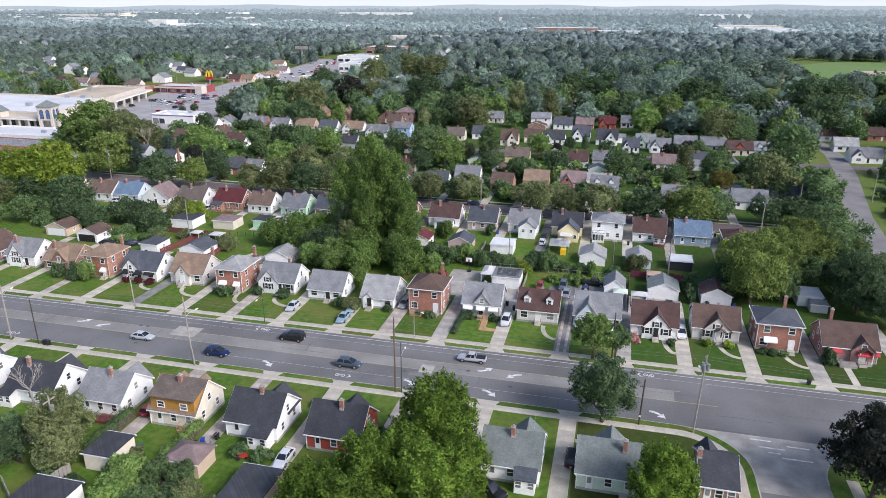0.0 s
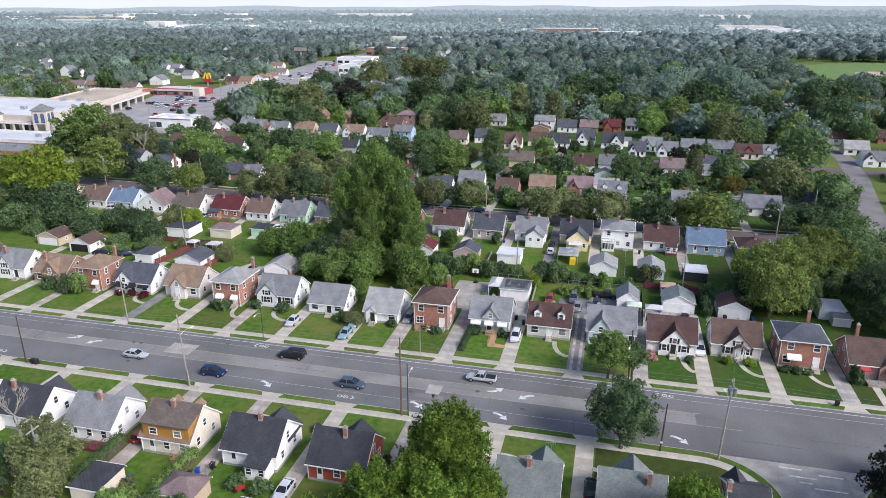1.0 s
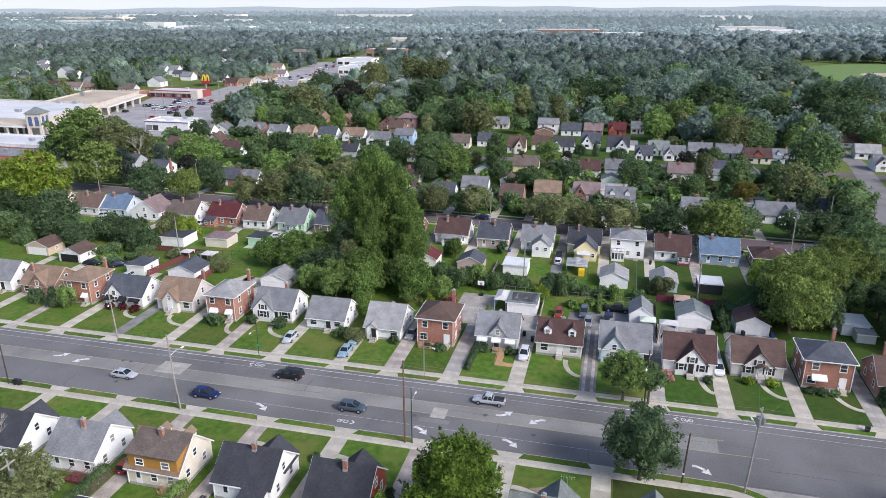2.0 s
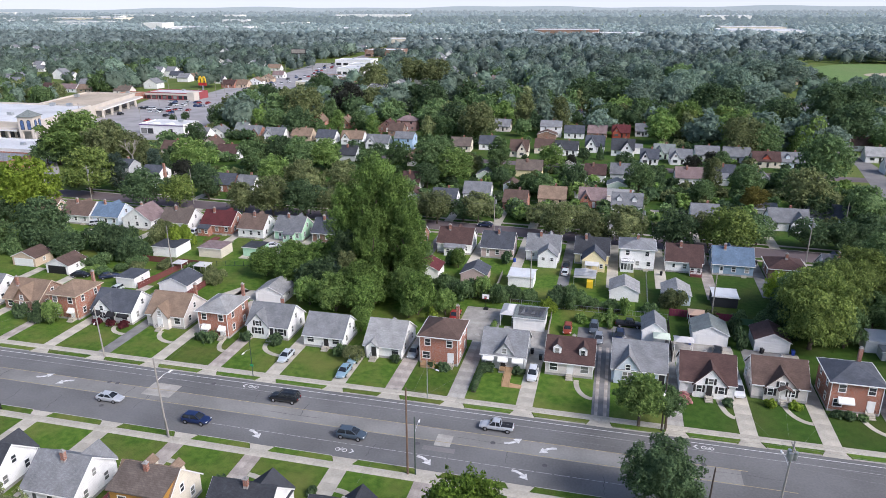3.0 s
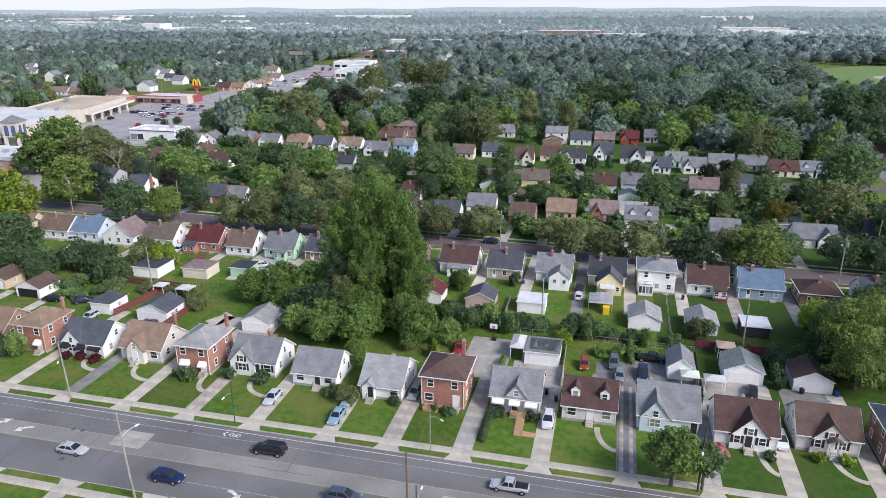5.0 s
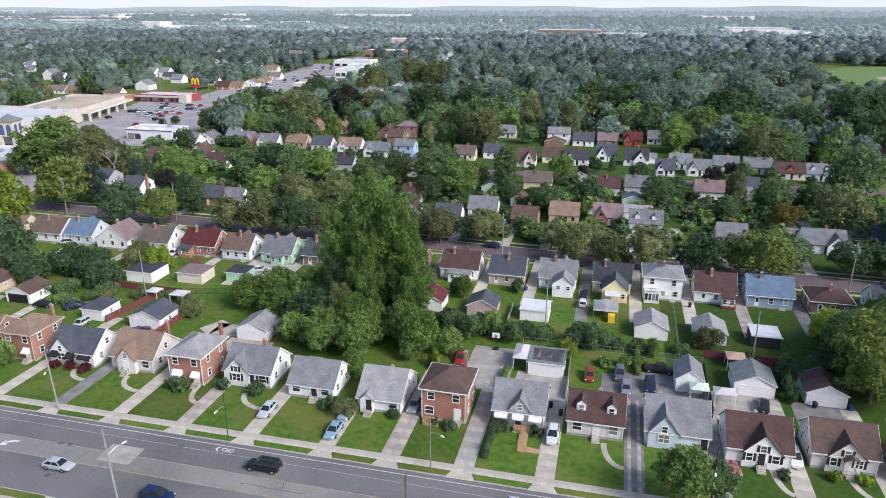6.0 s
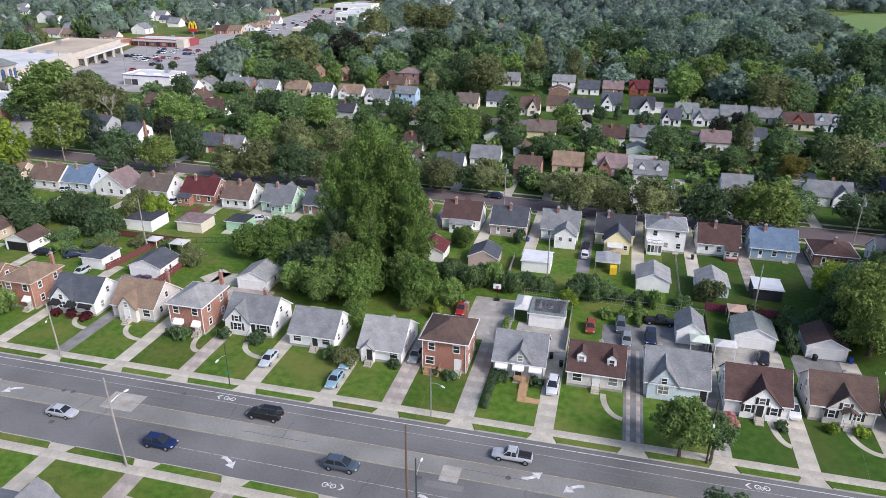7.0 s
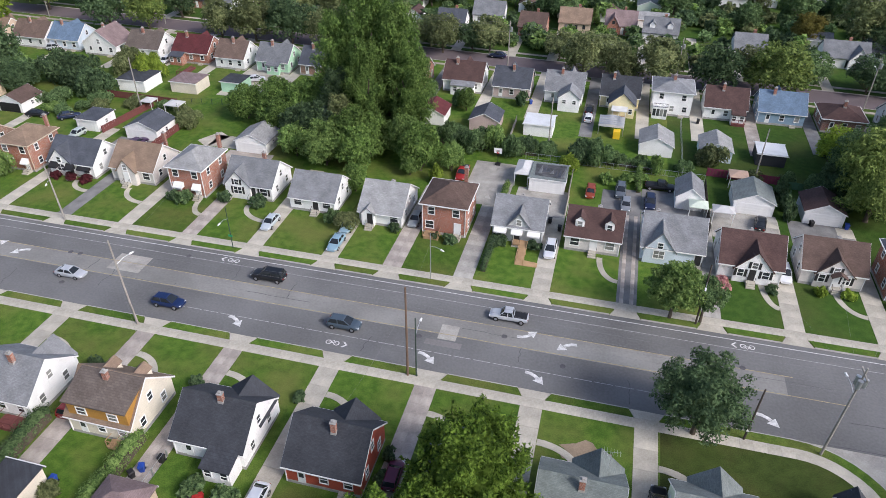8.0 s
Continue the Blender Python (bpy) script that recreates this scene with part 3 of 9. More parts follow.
for x, end in [(-52, 236), (-37, 232), (-26, 240), (-16, 232), (-3, 240), (10, 240), (20, 236), (40.5, 236), (-64, 240), (-143, 232), (-155, 236)]:
    flat("driveway", rect(x - 1.35, x + 1.35, back_line(x, 4.4), end), 0.0, GROUND + 0.016, CONCRETE, "pale concrete driveway off a back street", "driveway")
# paved yards
flat("yard_paving", [(-90.0, 145.6), (-86.8, 143.4), (-84.4, 148.7), (-87.4, 150.4)], 0.0, GROUND + 0.02, CONCRETE, "pale concrete patio slab in a back yard", "paving")
flat("yard_paving", rect(-33.0, -24.6, 136, 152), 0.0, GROUND + 0.022, GREY_CONCRETE, "grey asphalt yard with a basketball hoop", "paving")
flat("yard_paving", rect(-23.5, -14.2, 135, 144), 0.0, GROUND + 0.024, GREY_CONCRETE, "grey concrete yard before a garage", "paving")
flat("yard_paving", rect(-8.5, -1.7, 139, 147), 0.0, GROUND + 0.021, ASPHALT_DARK, "patched asphalt parking yard", "paving")
flat("yard_paving", rect(-1.6, 8.8, 136, 149), 0.0, GROUND + 0.02, ASPHALT_DARK, "asphalt parking yard behind a house", "paving")
flat("yard_paving", rect(10.0, 20.8, 136, 145), 0.0, GROUND + 0.019, GREY_CONCRETE, "grey concrete yard before a garage", "paving")
flat("yard_paving", rect(22.5, 32.6, 137, 144.5), 0.0, GROUND + 0.0195, ASPHALT_DARK, "grey concrete yard before a garage", "paving")
flat("yard_paving", rect(-86.8, -79.5, 144, 149), 0.0, GROUND + 0.02, CONCRETE, "pale concrete patio", "paving")
flat("yard_paving", rect(-81.5, -72.0, 138, 143.5), 0.0, GROUND + 0.021, OLD_CONCRETE, "cracked concrete yard before a garage", "paving")
flat("yard_paving", rect(-106, -96.0, 137, 143), 0.0, GROUND + 0.02, ASPHALT_DARK, "dark asphalt yard before a garage", "paving")
flat("yard_paving", rect(-98.5, -86.5, 168, 184), 0.0, GROUND + 0.02, CONCRETE, "pale concrete yard behind a green house", "paving")
flat("yard_paving", rect(-16.5, -11.4, 63, 74), 0.0, GROUND + 0.021, OLD_CONCRETE, "concrete yard behind a house", "paving")

# front walks curving from drives to doors
for door, drive, y in [(-102.5, -98.4, 122.0), (-91.5, -86.6, 121.0), (-77.2, -74.6, 120.2), (-68.0, -62.8, 121.0), (-7.6, -4.6, 119.4), (16.2, 18.2, 119.0), (26.6, 30.0, 120.0), (37.8, 41.4, 119.0)]:
    r = drive - door
    o = [(door + r * (1 - math.cos(radians(a))), 125 - (125 - y) * math.sin(radians(a))) for a in range(0, 91, 9)]
    flat("front_path", strip(o, 0.45), 0.0, GROUND + 0.03, CONCRETE, "curved concrete path to a front door", "path")
for door, drive, y in [(-72.5, -77.9, 87.4), (-60, -64.5, 87.6), (-46.5, -51.5, 87.4), (-33.5, -38.0, 87.2), (-20.5, -25.2, 87.4), (-7, -12, 86.5), (6, 1.5, 86.2)]:
    r = drive - door
    o = [(door + r * (1 - math.cos(radians(a))), 83 + (y - 83) * math.sin(radians(a))) for a in range(0, 91, 9)]
    flat("front_path", strip(o, 0.45), 0.0, GROUND + 0.03, CONCRETE, "curved concrete path to a front door", "path")
flat("front_path", rect(47.6, 48.8, WALK_N[1], 121.5), 0.0, GROUND + 0.03, CONCRETE, "straight concrete path to a porch", "path")

# ---- road markings ----
marks = tagged(part("road_marking", Shape().box(-420, 18, 105.02, 105.14, 0.0, 0.02), PAINT_YELLOW, main_road), "worn yellow line")
part("road_marking", Shape().box(-420, 24, 101.62, 101.74, 0.0, 0.02), PAINT_YELLOW, main_road, "worn yellow line")
part("road_marking", Shape().box(-420, 260, 110.55, 110.67, 0.0, 0.016), PAINT_WHITE, main_road, "worn white edge line")
part("road_marking", Shape().box(-420, 260, 108.75, 108.83, 0.0, 0.016), PAINT_WORN, main_road, "worn white lane line")
dash = Shape().box(-1.15, 1.15, -0.05, 0.05, 0.0, 0.017).mesh("road_marking", PAINT_WORN)
for k in range(24, 52):
    part("road_marking", dash, PAINT_WHITE, main_road, at=pose(-130 + k * 2.6, 97.85, 0))


def bent_arrow():
    s = Shape()
    o = strip([(-1.05, -0.5), (-0.45, -0.42), (0.15, -0.1), (0.4, 0.15)], 0.22)
    s.slab(o, 0.0, 0.021)
    s.slab([(-0.05, 0.62), (0.85, -0.25), (1.15, 0.95)], 0.0, 0.021)
    return s.mesh("turn_arrow", PAINT_WHITE)


arrow = bent_arrow()
for x, y, a, sx in [(-15.9, 104.3, 0, 1), (-10.3, 103.5, 180, 1), (-55.6, 97.0, 0, -1), (-28.0, 96.8, 0, -1), (-13.8, 96.8, 0, -1), (14.0, 97.0, 0, -1), (-101.5, 104.3, 0, 1), (-96.2, 103.5, 180, 1), (-135, 97.0, 0, -1)]:
    part("turn_arrow", arrow, PAINT_WHITE, main_road, "white painted turn arrow", pose(x, y, 0, 0, 0, a) @ Matrix.Diagonal((1.15, sx * 1.15, 1, 1)))


def ring(s, cx, cy, r, w, z):
    a = [(cx + r * math.cos(k * math.pi / 8), cy + r * math.sin(k * math.pi / 8)) for k in range(16)]
    b = [(cx + (r - w) * math.cos(k * math.pi / 8), cy + (r - w) * math.sin(k * math.pi / 8)) for k in range(16)]
    for k in range(16):
        j = (k + 1) % 16
        s.slab([a[k], a[j], b[j], b[k]], 0.0, z)


bike = Shape()
ring(bike, -0.55, 0, 0.42, 0.12, 0.021), ring(bike, 0.55, 0, 0.42, 0.12, 0.021)
bike.slab([(-0.5, -0.06), (0.1, -0.06), (0.1, 0.06), (-0.5, 0.06)], 0, 0.022)
bike.slab(strip([(-0.2, 0), (0.0, 0.5), (0.5, 0.0)], 0.06), 0, 0.0225)
bike.slab([(1.3, -0.5), (1.6, -0.5), (2.1, 0), (1.8, 0)], 0, 0.021)
bike.slab([(1.8, 0.02), (2.1, 0.02), (1.6, 0.52), (1.3, 0.52)], 0, 0.021)
bike = bike.mesh("cycle_mark", PAINT_WHITE)
for x, y, a in [(-40.8, 96.2, 0), (-62.6, 109.7, 180), (13.0, 109.6, 180), (52.0, 109.7, 180), (-112, 96.0, 0), (-130, 109.7, 180)]:
    part("cycle_mark", bike, PAINT_WHITE, main_road, "white painted bicycle mark", pose(x, y, 0, 0, 0, a))
for y, x0, x1 in [(91.6, 28.5, 32.2), (89.4, 31.4, 35.6), (93.4, 27.6, 30.6), (92.6, 32.6, 35.8), (90.4, 29.6, 31.4)]:
    flat("road_marking", rect(x0, x1, y - 0.15, y + 0.15), 0.0, 0.02, PAINT_WHITE, "worn white crossing line at the side street", "road marking")
# repaired patches, cracks and covers
for x0, x1, y0, y1, m in [(-80.5, -75.0, 103.0, 107.0, GREY_CONCRETE), (-27.5, -25.0, 100.6, 103.6, GREY_CONCRETE), (-29, -24, 99.2, 100.3, ASPHALT_WORN)]:
    flat("road_patch", rect(x0, x1, y0, y1), 0.0, 0.019, m, "pale repaired patch in the asphalt", "road")
cover = Shape().hull([(0.4 * math.cos(k * 0.5236), 0.4 * math.sin(k * 0.5236), 0) for k in range(12)], [(0.4 * math.cos(k * 0.5236), 0.4 * math.sin(k * 0.5236), 0.022) for k in range(12)]).mesh("manhole_cover", ASPHALT_SEAL)
for x, y in [(-88.5, 105.2), (-86.8, 105.2), (-84.6, 98.2), (-18.8, 103.3), (12.0, 105.3), (-70, 109), (-30, 100.4), (-44, 100), (-10.5, 99.6)]:
    tagged(part("manhole_cover", cover, ASPHALT_SEAL, at=pose(x, y, 0)), "dark round iron manhole cover in the road", "manhole cover", "manhole covers")
for k in range(28):
    x, y = random.uniform(-125, 60), random.choice([101.5, 98.6, 105.1, 107, 103.5, 95.2])
    pts = [(x, y + random.uniform(-0.5, 0.5))]
    along = random.random() < 0.55
    for _ in range(6):
        px, py = pts[-1]
        pts.append((px + (random.uniform(0.8, 2.2) if along else random.uniform(-0.3, 0.3)), min(110.6, max(94.4, py + (random.uniform(-0.12, 0.12) if along else random.uniform(0.3, 0.9))))))
    flat("road_crack", strip(pts, random.uniform(0.02, 0.05)), 0.0, 0.0185, ASPHALT_SEAL, "dark sealed crack in the asphalt", "road")

# ---- houses ----
cache = {}


def grille(xs, zs, y0, y1):
    """A frame in one piece: bars along every other gap of xs and zs, open between them."""
    s = Shape()
    nx, nz = len(xs), len(zs)
    s.v = [(x, y, z) for y in (y0, y1) for x in xs for z in zs]

    def idx(k, i, j):
        return k * nx * nz + i * nz + j

    def solid(i, j):
        return 0 <= i < nx - 1 and 0 <= j < nz - 1 and (i % 2 == 0 or j % 2 == 0)

    for i in range(nx - 1):
        for j in range(nz - 1):
            if not solid(i, j):
                continue
            s.f.append((idx(0, i, j), idx(0, i + 1, j), idx(0, i + 1, j + 1), idx(0, i, j + 1)))
            if not solid(i - 1, j):
                s.f.append((idx(0, i, j), idx(0, i, j + 1), idx(1, i, j + 1), idx(1, i, j)))
            if not solid(i + 1, j):
                s.f.append((idx(0, i + 1, j + 1), idx(0, i + 1, j), idx(1, i + 1, j), idx(1, i + 1, j + 1)))
            if not solid(i, j - 1):
                s.f.append((idx(0, i + 1, j), idx(0, i, j), idx(1, i, j), idx(1, i + 1, j)))
            if not solid(i, j + 1):
                s.f.append((idx(0, i, j + 1), idx(0, i + 1, j + 1), idx(1, i + 1, j + 1), idx(1, i, j + 1)))
    return s


def window(parent, face, u, z, w, h, at, shutters=None, frame_mat=None):
    """A sash window: frame with sill and meeting rail, dark pane behind. at(face, u, z): its pose, y pointing into the wall."""
    fm = frame_mat or TRIM
    key = ("window", w, h, fm.name)
    if key not in cache:
        t = 0.11
        n = max(1, round(w / 0.75)) if w > 1.3 else 1
        xs = [-w / 2 - t, -w / 2]
        for k in range(1, n):
            x = -w / 2 + k * w / n
            xs += [x - 0.04, x + 0.04]
        xs += [w / 2, w / 2 + t]
        cache[key] = grille(xs, [-h / 2 - t - 0.04, -h / 2, -0.03, 0.03, h / 2, h / 2 + t], -0.08, 0.02).mesh("window", fm), Shape().box(-w / 2, w / 2, -0.03, 0.01, -h / 2, h / 2).mesh("pane", PANE)
    f, p = cache[key]
    win = part("window", f, fm, parent, at=at(face, u, z))
    part("pane", p, PANE, win)
    if shutters:
        key = ("shutter", h, shutters.name)
        if key not in cache:
            cache[key] = Shape().box(-0.19, 0.19, -0.05, 0.01, -h / 2 - 0.05, h / 2 + 0.05).mesh("shutter", shutters)
        for s in (-1, 1):
            part("shutter", cache[key], shutters, win, at=pose(s * (w / 2 + 0.32), -0.012, 0))
    return win


def roof_gable(s, x0, x1, y0, y1, eave, ridge, over=0.35, rake=0.25, th=0.16, along="x"):
    """Two thick slopes meeting at a ridge along x (or y)."""
    if along == "y":
        lo, hi, c = x0, x1, (x0 + x1) / 2
    else:
        lo, hi, c = y0, y1, (y0 + y1) / 2
    k = (ridge - eave) / (c - lo)
    a = [(lo - over, eave - k * over), (c, ridge), (hi + over, eave - k * over)]
    prof = a + [(p, z + th * math.hypot(1, k)) for p, z in a[::-1]]
    lower, upper = prof[:3], prof[3:]
    for i in (0, 1):
        q = [lower[i], lower[i + 1], upper[1 - i], upper[2 - i]]
        if along == "y":
            s.prism_y(q, y0 - rake, y1 + rake)
        else:
            s.prism_x(q, x0 - rake, x1 + rake)
    return s


def roof_hip(s, x0, x1, y0, y1, eave, ridge, over=0.4, th=0.14):
    x0, x1, y0, y1 = x0 - over, x1 + over, y0 - over, y1 + over
    half = min(x1 - x0, y1 - y0) / 2
    cx, cy = (x0 + x1) / 2, (y0 + y1) / 2
    ex, ey = (x1 - x0) / 2 - half + 0.03, (y1 - y0) / 2 - half + 0.03
    low = [(x0, y0, eave), (x1, y0, eave), (x1, y1, eave), (x0, y1, eave)]
    mid = [(x, y, eave + th) for x, y, _ in low]
    top = [(cx - ex, cy - ey, ridge), (cx + ex, cy - ey, ridge), (cx + ex, cy + ey, ridge), (cx - ex, cy + ey, ridge)]
    s.hull(low, mid)
    s.hull(mid, top)
    return s


def gable_wall(s, x0, x1, y0, y1, z0, eave, ridge, along="x"):
    if along == "x":
        c = (y0 + y1) / 2
        s.prism_x([(y0, z0), (y0, eave), (c, ridge), (y1, eave), (y1, z0)], x0, x1)
    else:
        c = (x0 + x1) / 2
        s.prism_y([(x0, z0), (x1, z0), (x1, eave), (c, ridge), (x0, eave)], y0, y1)
    return s


def chimney_part(parent, x, y, z0, z1, w=0.58, d=0.52):
    c = part("chimney", Shape().box(x - w / 2, x + w / 2, y - d / 2, y + d / 2, z0, z1), CHIM, parent, "red brick chimney")
    part("cap", Shape().box(x - w / 2 - 0.06, x + w / 2 + 0.06, y - d / 2 - 0.06, y + d / 2 + 0.06, z1, z1 + 0.1).box(x - 0.14, x + 0.14, y - 0.14, y + 0.14, z1 + 0.1, z1 + 0.35), FOUNDATION, c)
    part("flashing", Shape().box(x - w / 2 - 0.03, x + w / 2 + 0.03, y - d / 2 - 0.03, y + d / 2 + 0.03, z0 + 0.2, z0 + 0.62), FOUNDATION, c)


def front_gable(parent, cx, w, y0, y1, eave, ridge, wall, roof, depth_to, win=True, shutters=None, low=0.0):
    """A gable facing the street: wall from y1 back, its roof running back into the main roof."""
    x0, x1 = cx - w / 2, cx + w / 2
    part("front_gable", gable_wall(Shape(), x0, x1, y0, y1, low, eave, ridge, "y"), wall, parent)
    part("gable_roof", roof_gable(Shape(), x0, x1, y0, depth_to, eave, ridge, 0.25, 0.2, 0.14, "y"), roof, parent)


def dormer(parent, cx, y0, z0, w, h, wall, roof, back):
    d = part("dormer", gable_wall(Shape(), cx - w / 2, cx + w / 2, y0, back, z0, z0 + h, z0 + h + w * 0.45, "y"), wall, parent)
    part("dormer_roof", roof_gable(Shape(), cx - w / 2, cx + w / 2, y0, back, z0 + h, z0 + h + w * 0.45, 0.15, 0.12, 0.08, "y"), roof, d)
    window(d, "f", 0, 0, w * 0.5, h * 0.7, lambda f, u, z: pose(cx, y0 - 0.01, z0 + h * 0.5))


def steps(parent, cx, y0, n=3, w=1.3, mat=None):
    s = Shape()
    for k in range(n):
        s.box(cx - w / 2, cx + w / 2, y0 - 0.3 * (k + 1) - 0.6, y0 - 0.02 if k == 0 else y0 - 0.3 * k - 0.6, 0, 0.18 * (n - k))
    st = part("steps", s, mat or CONCRETE, parent)
    ya, yb, za, zb = y0 - 0.3, y0 - 0.3 - 0.3 * n, 1.35, 1.35 - 0.18 * (n - 1)
    side = [(ya + 0.02, 0.1), (ya + 0.02, za), (yb - 0.02, zb), (yb - 0.02, 0.05), (yb + 0.02, 0.05), (yb + 0.02, zb - 0.05), (ya - 0.02, za - 0.05), (ya - 0.02, 0.1)]
    for sx in (-1, 1):
        x = cx + sx * (w / 2 - 0.05)
        part("handrail", Shape().prism_x(side, x - 0.02, x + 0.02), DARK_TRIM, st)


def awning(parent, cx, y0, z, w, mat, d=0.95, drop=0.75):
    """A closed box awning: sloping top, short valance and cheeks."""
    side = [(y0, z), (y0 - d, z - drop + 0.06), (y0 - d, z - drop - 0.16), (y0, z - drop - 0.16)]
    part("awning", Shape().prism_x(side[::-1], cx - w / 2, cx + w / 2), mat, parent, "awning over an opening")


def house(x0, x1, y0, y1, label, wall="white", roof="grey", eave=2.9, ridge=5.8, kind="x", rot=0, z=GROUND, gable=None, dormers=(), chimney=(0.2, 0.3, 0.9), win="auto", shutters=None, door=0.0, two=False, porch=None, gable_wall_mat=None, rear_ext=None, trim=None, aw=None, shed=None, group="houses"):
    """A house on its lot. Local front looks along -y; rot 180 turns it to the north. gable: (centre, width, eave, ridge, out)."""
    cx, cy, w, d = (x0 + x1) / 2, (y0 + y1) / 2, x1 - x0, y1 - y0
    h = thing("house", label, "house", pose(cx, cy, z, 0, 0, rot), group)
    wm, rm, tm = W[wall], R[roof], trim or TRIM
    X0, X1, Y0, Y1 = -w / 2, w / 2, -d / 2, d / 2
    part("foundation", Shape().box(X0 - 0.02, X1 + 0.02, Y0 - 0.02, Y1 + 0.02, -0.1, 0.45), FOUNDATION, h)
    s, r = Shape(), Shape()
    if kind == "hip":
        s.box(X0, X1, Y0, Y1, 0.45, eave)
        roof_hip(r, X0, X1, Y0, Y1, eave, ridge)
    else:
        gable_wall(s, X0, X1, Y0, Y1, 0.45, eave, ridge, kind)
        roof_gable(r, X0, X1, Y0, Y1, eave, ridge, along=kind)
    part("wall", s, wm, h)
    part("roof", r, rm, h)
    # gutters, downpipes and rake boards, a piece each
    if kind in "xy":
        half, side = (d / 2, w / 2) if kind == "x" else (w / 2, d / 2)
        k = (ridge - eave) / half
        ez = eave - k * 0.35
        for q in (-1, 1):
            v = q * (half + 0.38)
            if kind == "x":
                part("gutter", Shape().box(X0 - 0.25, X1 + 0.25, v - 0.06, v + 0.06, ez - 0.02, ez + 0.13), tm, h)
                part("downpipe", Shape().box(X1 - 0.14, X1 - 0.04, Y0 - 0.1 if q < 0 else Y1, Y0 if q < 0 else Y1 + 0.1, 0.2, eave - 0.1), tm, h)
            else:
                part("gutter", Shape().box(v - 0.06, v + 0.06, Y0 - 0.25, Y1 + 0.25, ez - 0.02, ez + 0.13), tm, h)
        chevron = [(-half - 0.35, ez - 0.06), (0, ridge - 0.04), (half + 0.35, ez - 0.06), (half + 0.35, ez + 0.16), (0, ridge + 0.19), (-half - 0.35, ez + 0.16)]
        for v in (-side - 0.28, side + 0.25):
            part("rake_board", Shape().prism_x(chevron[::-1], v, v + 0.03) if kind == "x" else Shape().prism_y(chevron, v, v + 0.03), tm, h)
    else:
        for a, b in (((X0 - 0.45, X1 + 0.45), (Y0 - 0.47, Y0 - 0.37)), ((X0 - 0.45, X1 + 0.45), (Y1 + 0.37, Y1 + 0.47)), ((X0 - 0.47, X0 - 0.37), (Y0 - 0.36, Y1 + 0.36)), ((X1 + 0.37, X1 + 0.47), (Y0 - 0.36, Y1 + 0.36))):
            part("gutter", Shape().box(*a, *b, eave, eave + 0.15), tm, h)
        for sx in (X0 + 0.04, X1 - 0.14):
            part("downpipe", Shape().box(sx, sx + 0.1, Y0 - 0.1, Y0, 0.2, eave), tm, h)

    def at(face, u, zz):
        if face == "f":
            return pose(u, Y0, zz)
        if face == "b":
            return pose(u, Y1, zz, 0, 0, 180)
        if face == "l":
            return pose(X0, u, zz, 0, 0, -90)
        return pose(X1, u, zz, 0, 0, 90)

    if chimney:
        fx, fy, up = chimney
        x, y = X0 + fx * w, Y0 + fy * d
        t = abs(y) / (d / 2) if kind == "x" else (abs(x) / (w / 2) if kind == "y" else max(abs(y) / (d / 2), abs(x) / (w / 2)))
        base = ridge - (ridge - eave) * min(1, t)
        chimney_part(h, x, y, base - 0.3, max(base + up, ridge + 0.95 if up > 0.5 else base + up))
    gx0 = gx1 = None
    if gable:
        c, gw, ge, gr, out = gable
        gx0, gx1 = c - gw / 2, c + gw / 2
        front_gable(h, c, gw, Y0 - out, Y0 + 0.3, ge, gr, W[gable_wall_mat] if gable_wall_mat else wm, rm, -0.05 if kind == "x" else Y0 + 1.5, low=0.0)
    for dx in dormers:
        k = (ridge - eave) / (d / 2)
        yy = Y0 + 1.15
        dormer(h, dx, yy, eave + k * 0.75, 1.45, 1.65, wm if wall in ("white", "grey", "cream") else W["white"], rm, Y0 + d * 0.45)
    sm = shutters
    if win == "auto":
        zz = 1.75
        fy = Y0
        if gable and door is not None and abs(gable[0] - door) < 1.5:
            if gable[1] > 4:
                window(h, "f", gx0 + 0.95, zz, 0.8, 1.2, lambda f, u, q: pose(u, Y0 - gable[4], q), sm)
                if gx1 - door > 1.9:
                    window(h, "f", gx1 - 0.9, zz, 0.9, 1.2, lambda f, u, q: pose(u, Y0 - gable[4], q), sm)
        elif gable and gable[4] > 0:
            window(h, "f", gable[0], zz, 1.5 if gable[1] > 3 else 0.9, 1.3, lambda f, u, q: pose(u, Y0 - gable[4], q), sm)
        elif gable:
            window(h, "f", gable[0], zz, 1.2, 1.3, at, sm)
        if gable and gable[3] > 4:
            window(h, "f", gable[0], gable[2] + 0.75, 0.75, 1.0, lambda f, u, q: pose(u, Y0 - gable[4], q), sm)
        for u in (-w * 0.32, w * 0.32):
            if not (gx0 is not None and gx0 - 0.6 < u < gx1 + 0.6) and abs(u - door) > 1.0:
                window(h, "f", u, zz, 1.3, 1.3, at, sm)
        for u in (-d * 0.25, d * 0.25):
            for f in "lr":
                window(h, f, u, zz, 0.8, 1.2, at)
        for u in (-w * 0.34, -w * 0.02):
            window(h, "b", u, zz, 0.85, 1.15, at)
        if kind == "x" and not two:
            for f in "lr":
                window(h, f, 0.0, eave + 0.9, 0.75, 1.1, at)
        if kind == "y":
            window(h, "b", 0.0, eave + 0.8, 0.75, 1.1, at)
            if not gable:
                window(h, "f", 0.0, eave + 0.8, 0.75, 1.1, at)
        if two:
            for u in (-w * 0.28, w * 0.28):
                window(h, "f", u, 4.4, 1.0, 1.25, at, sm)
                window(h, "b", u, 4.4, 0.85, 1.2, at)
            for u in (-d * 0.25, d * 0.25):
                for f in "lr":
                    window(h, f, u, 4.4, 0.8, 1.2, at)
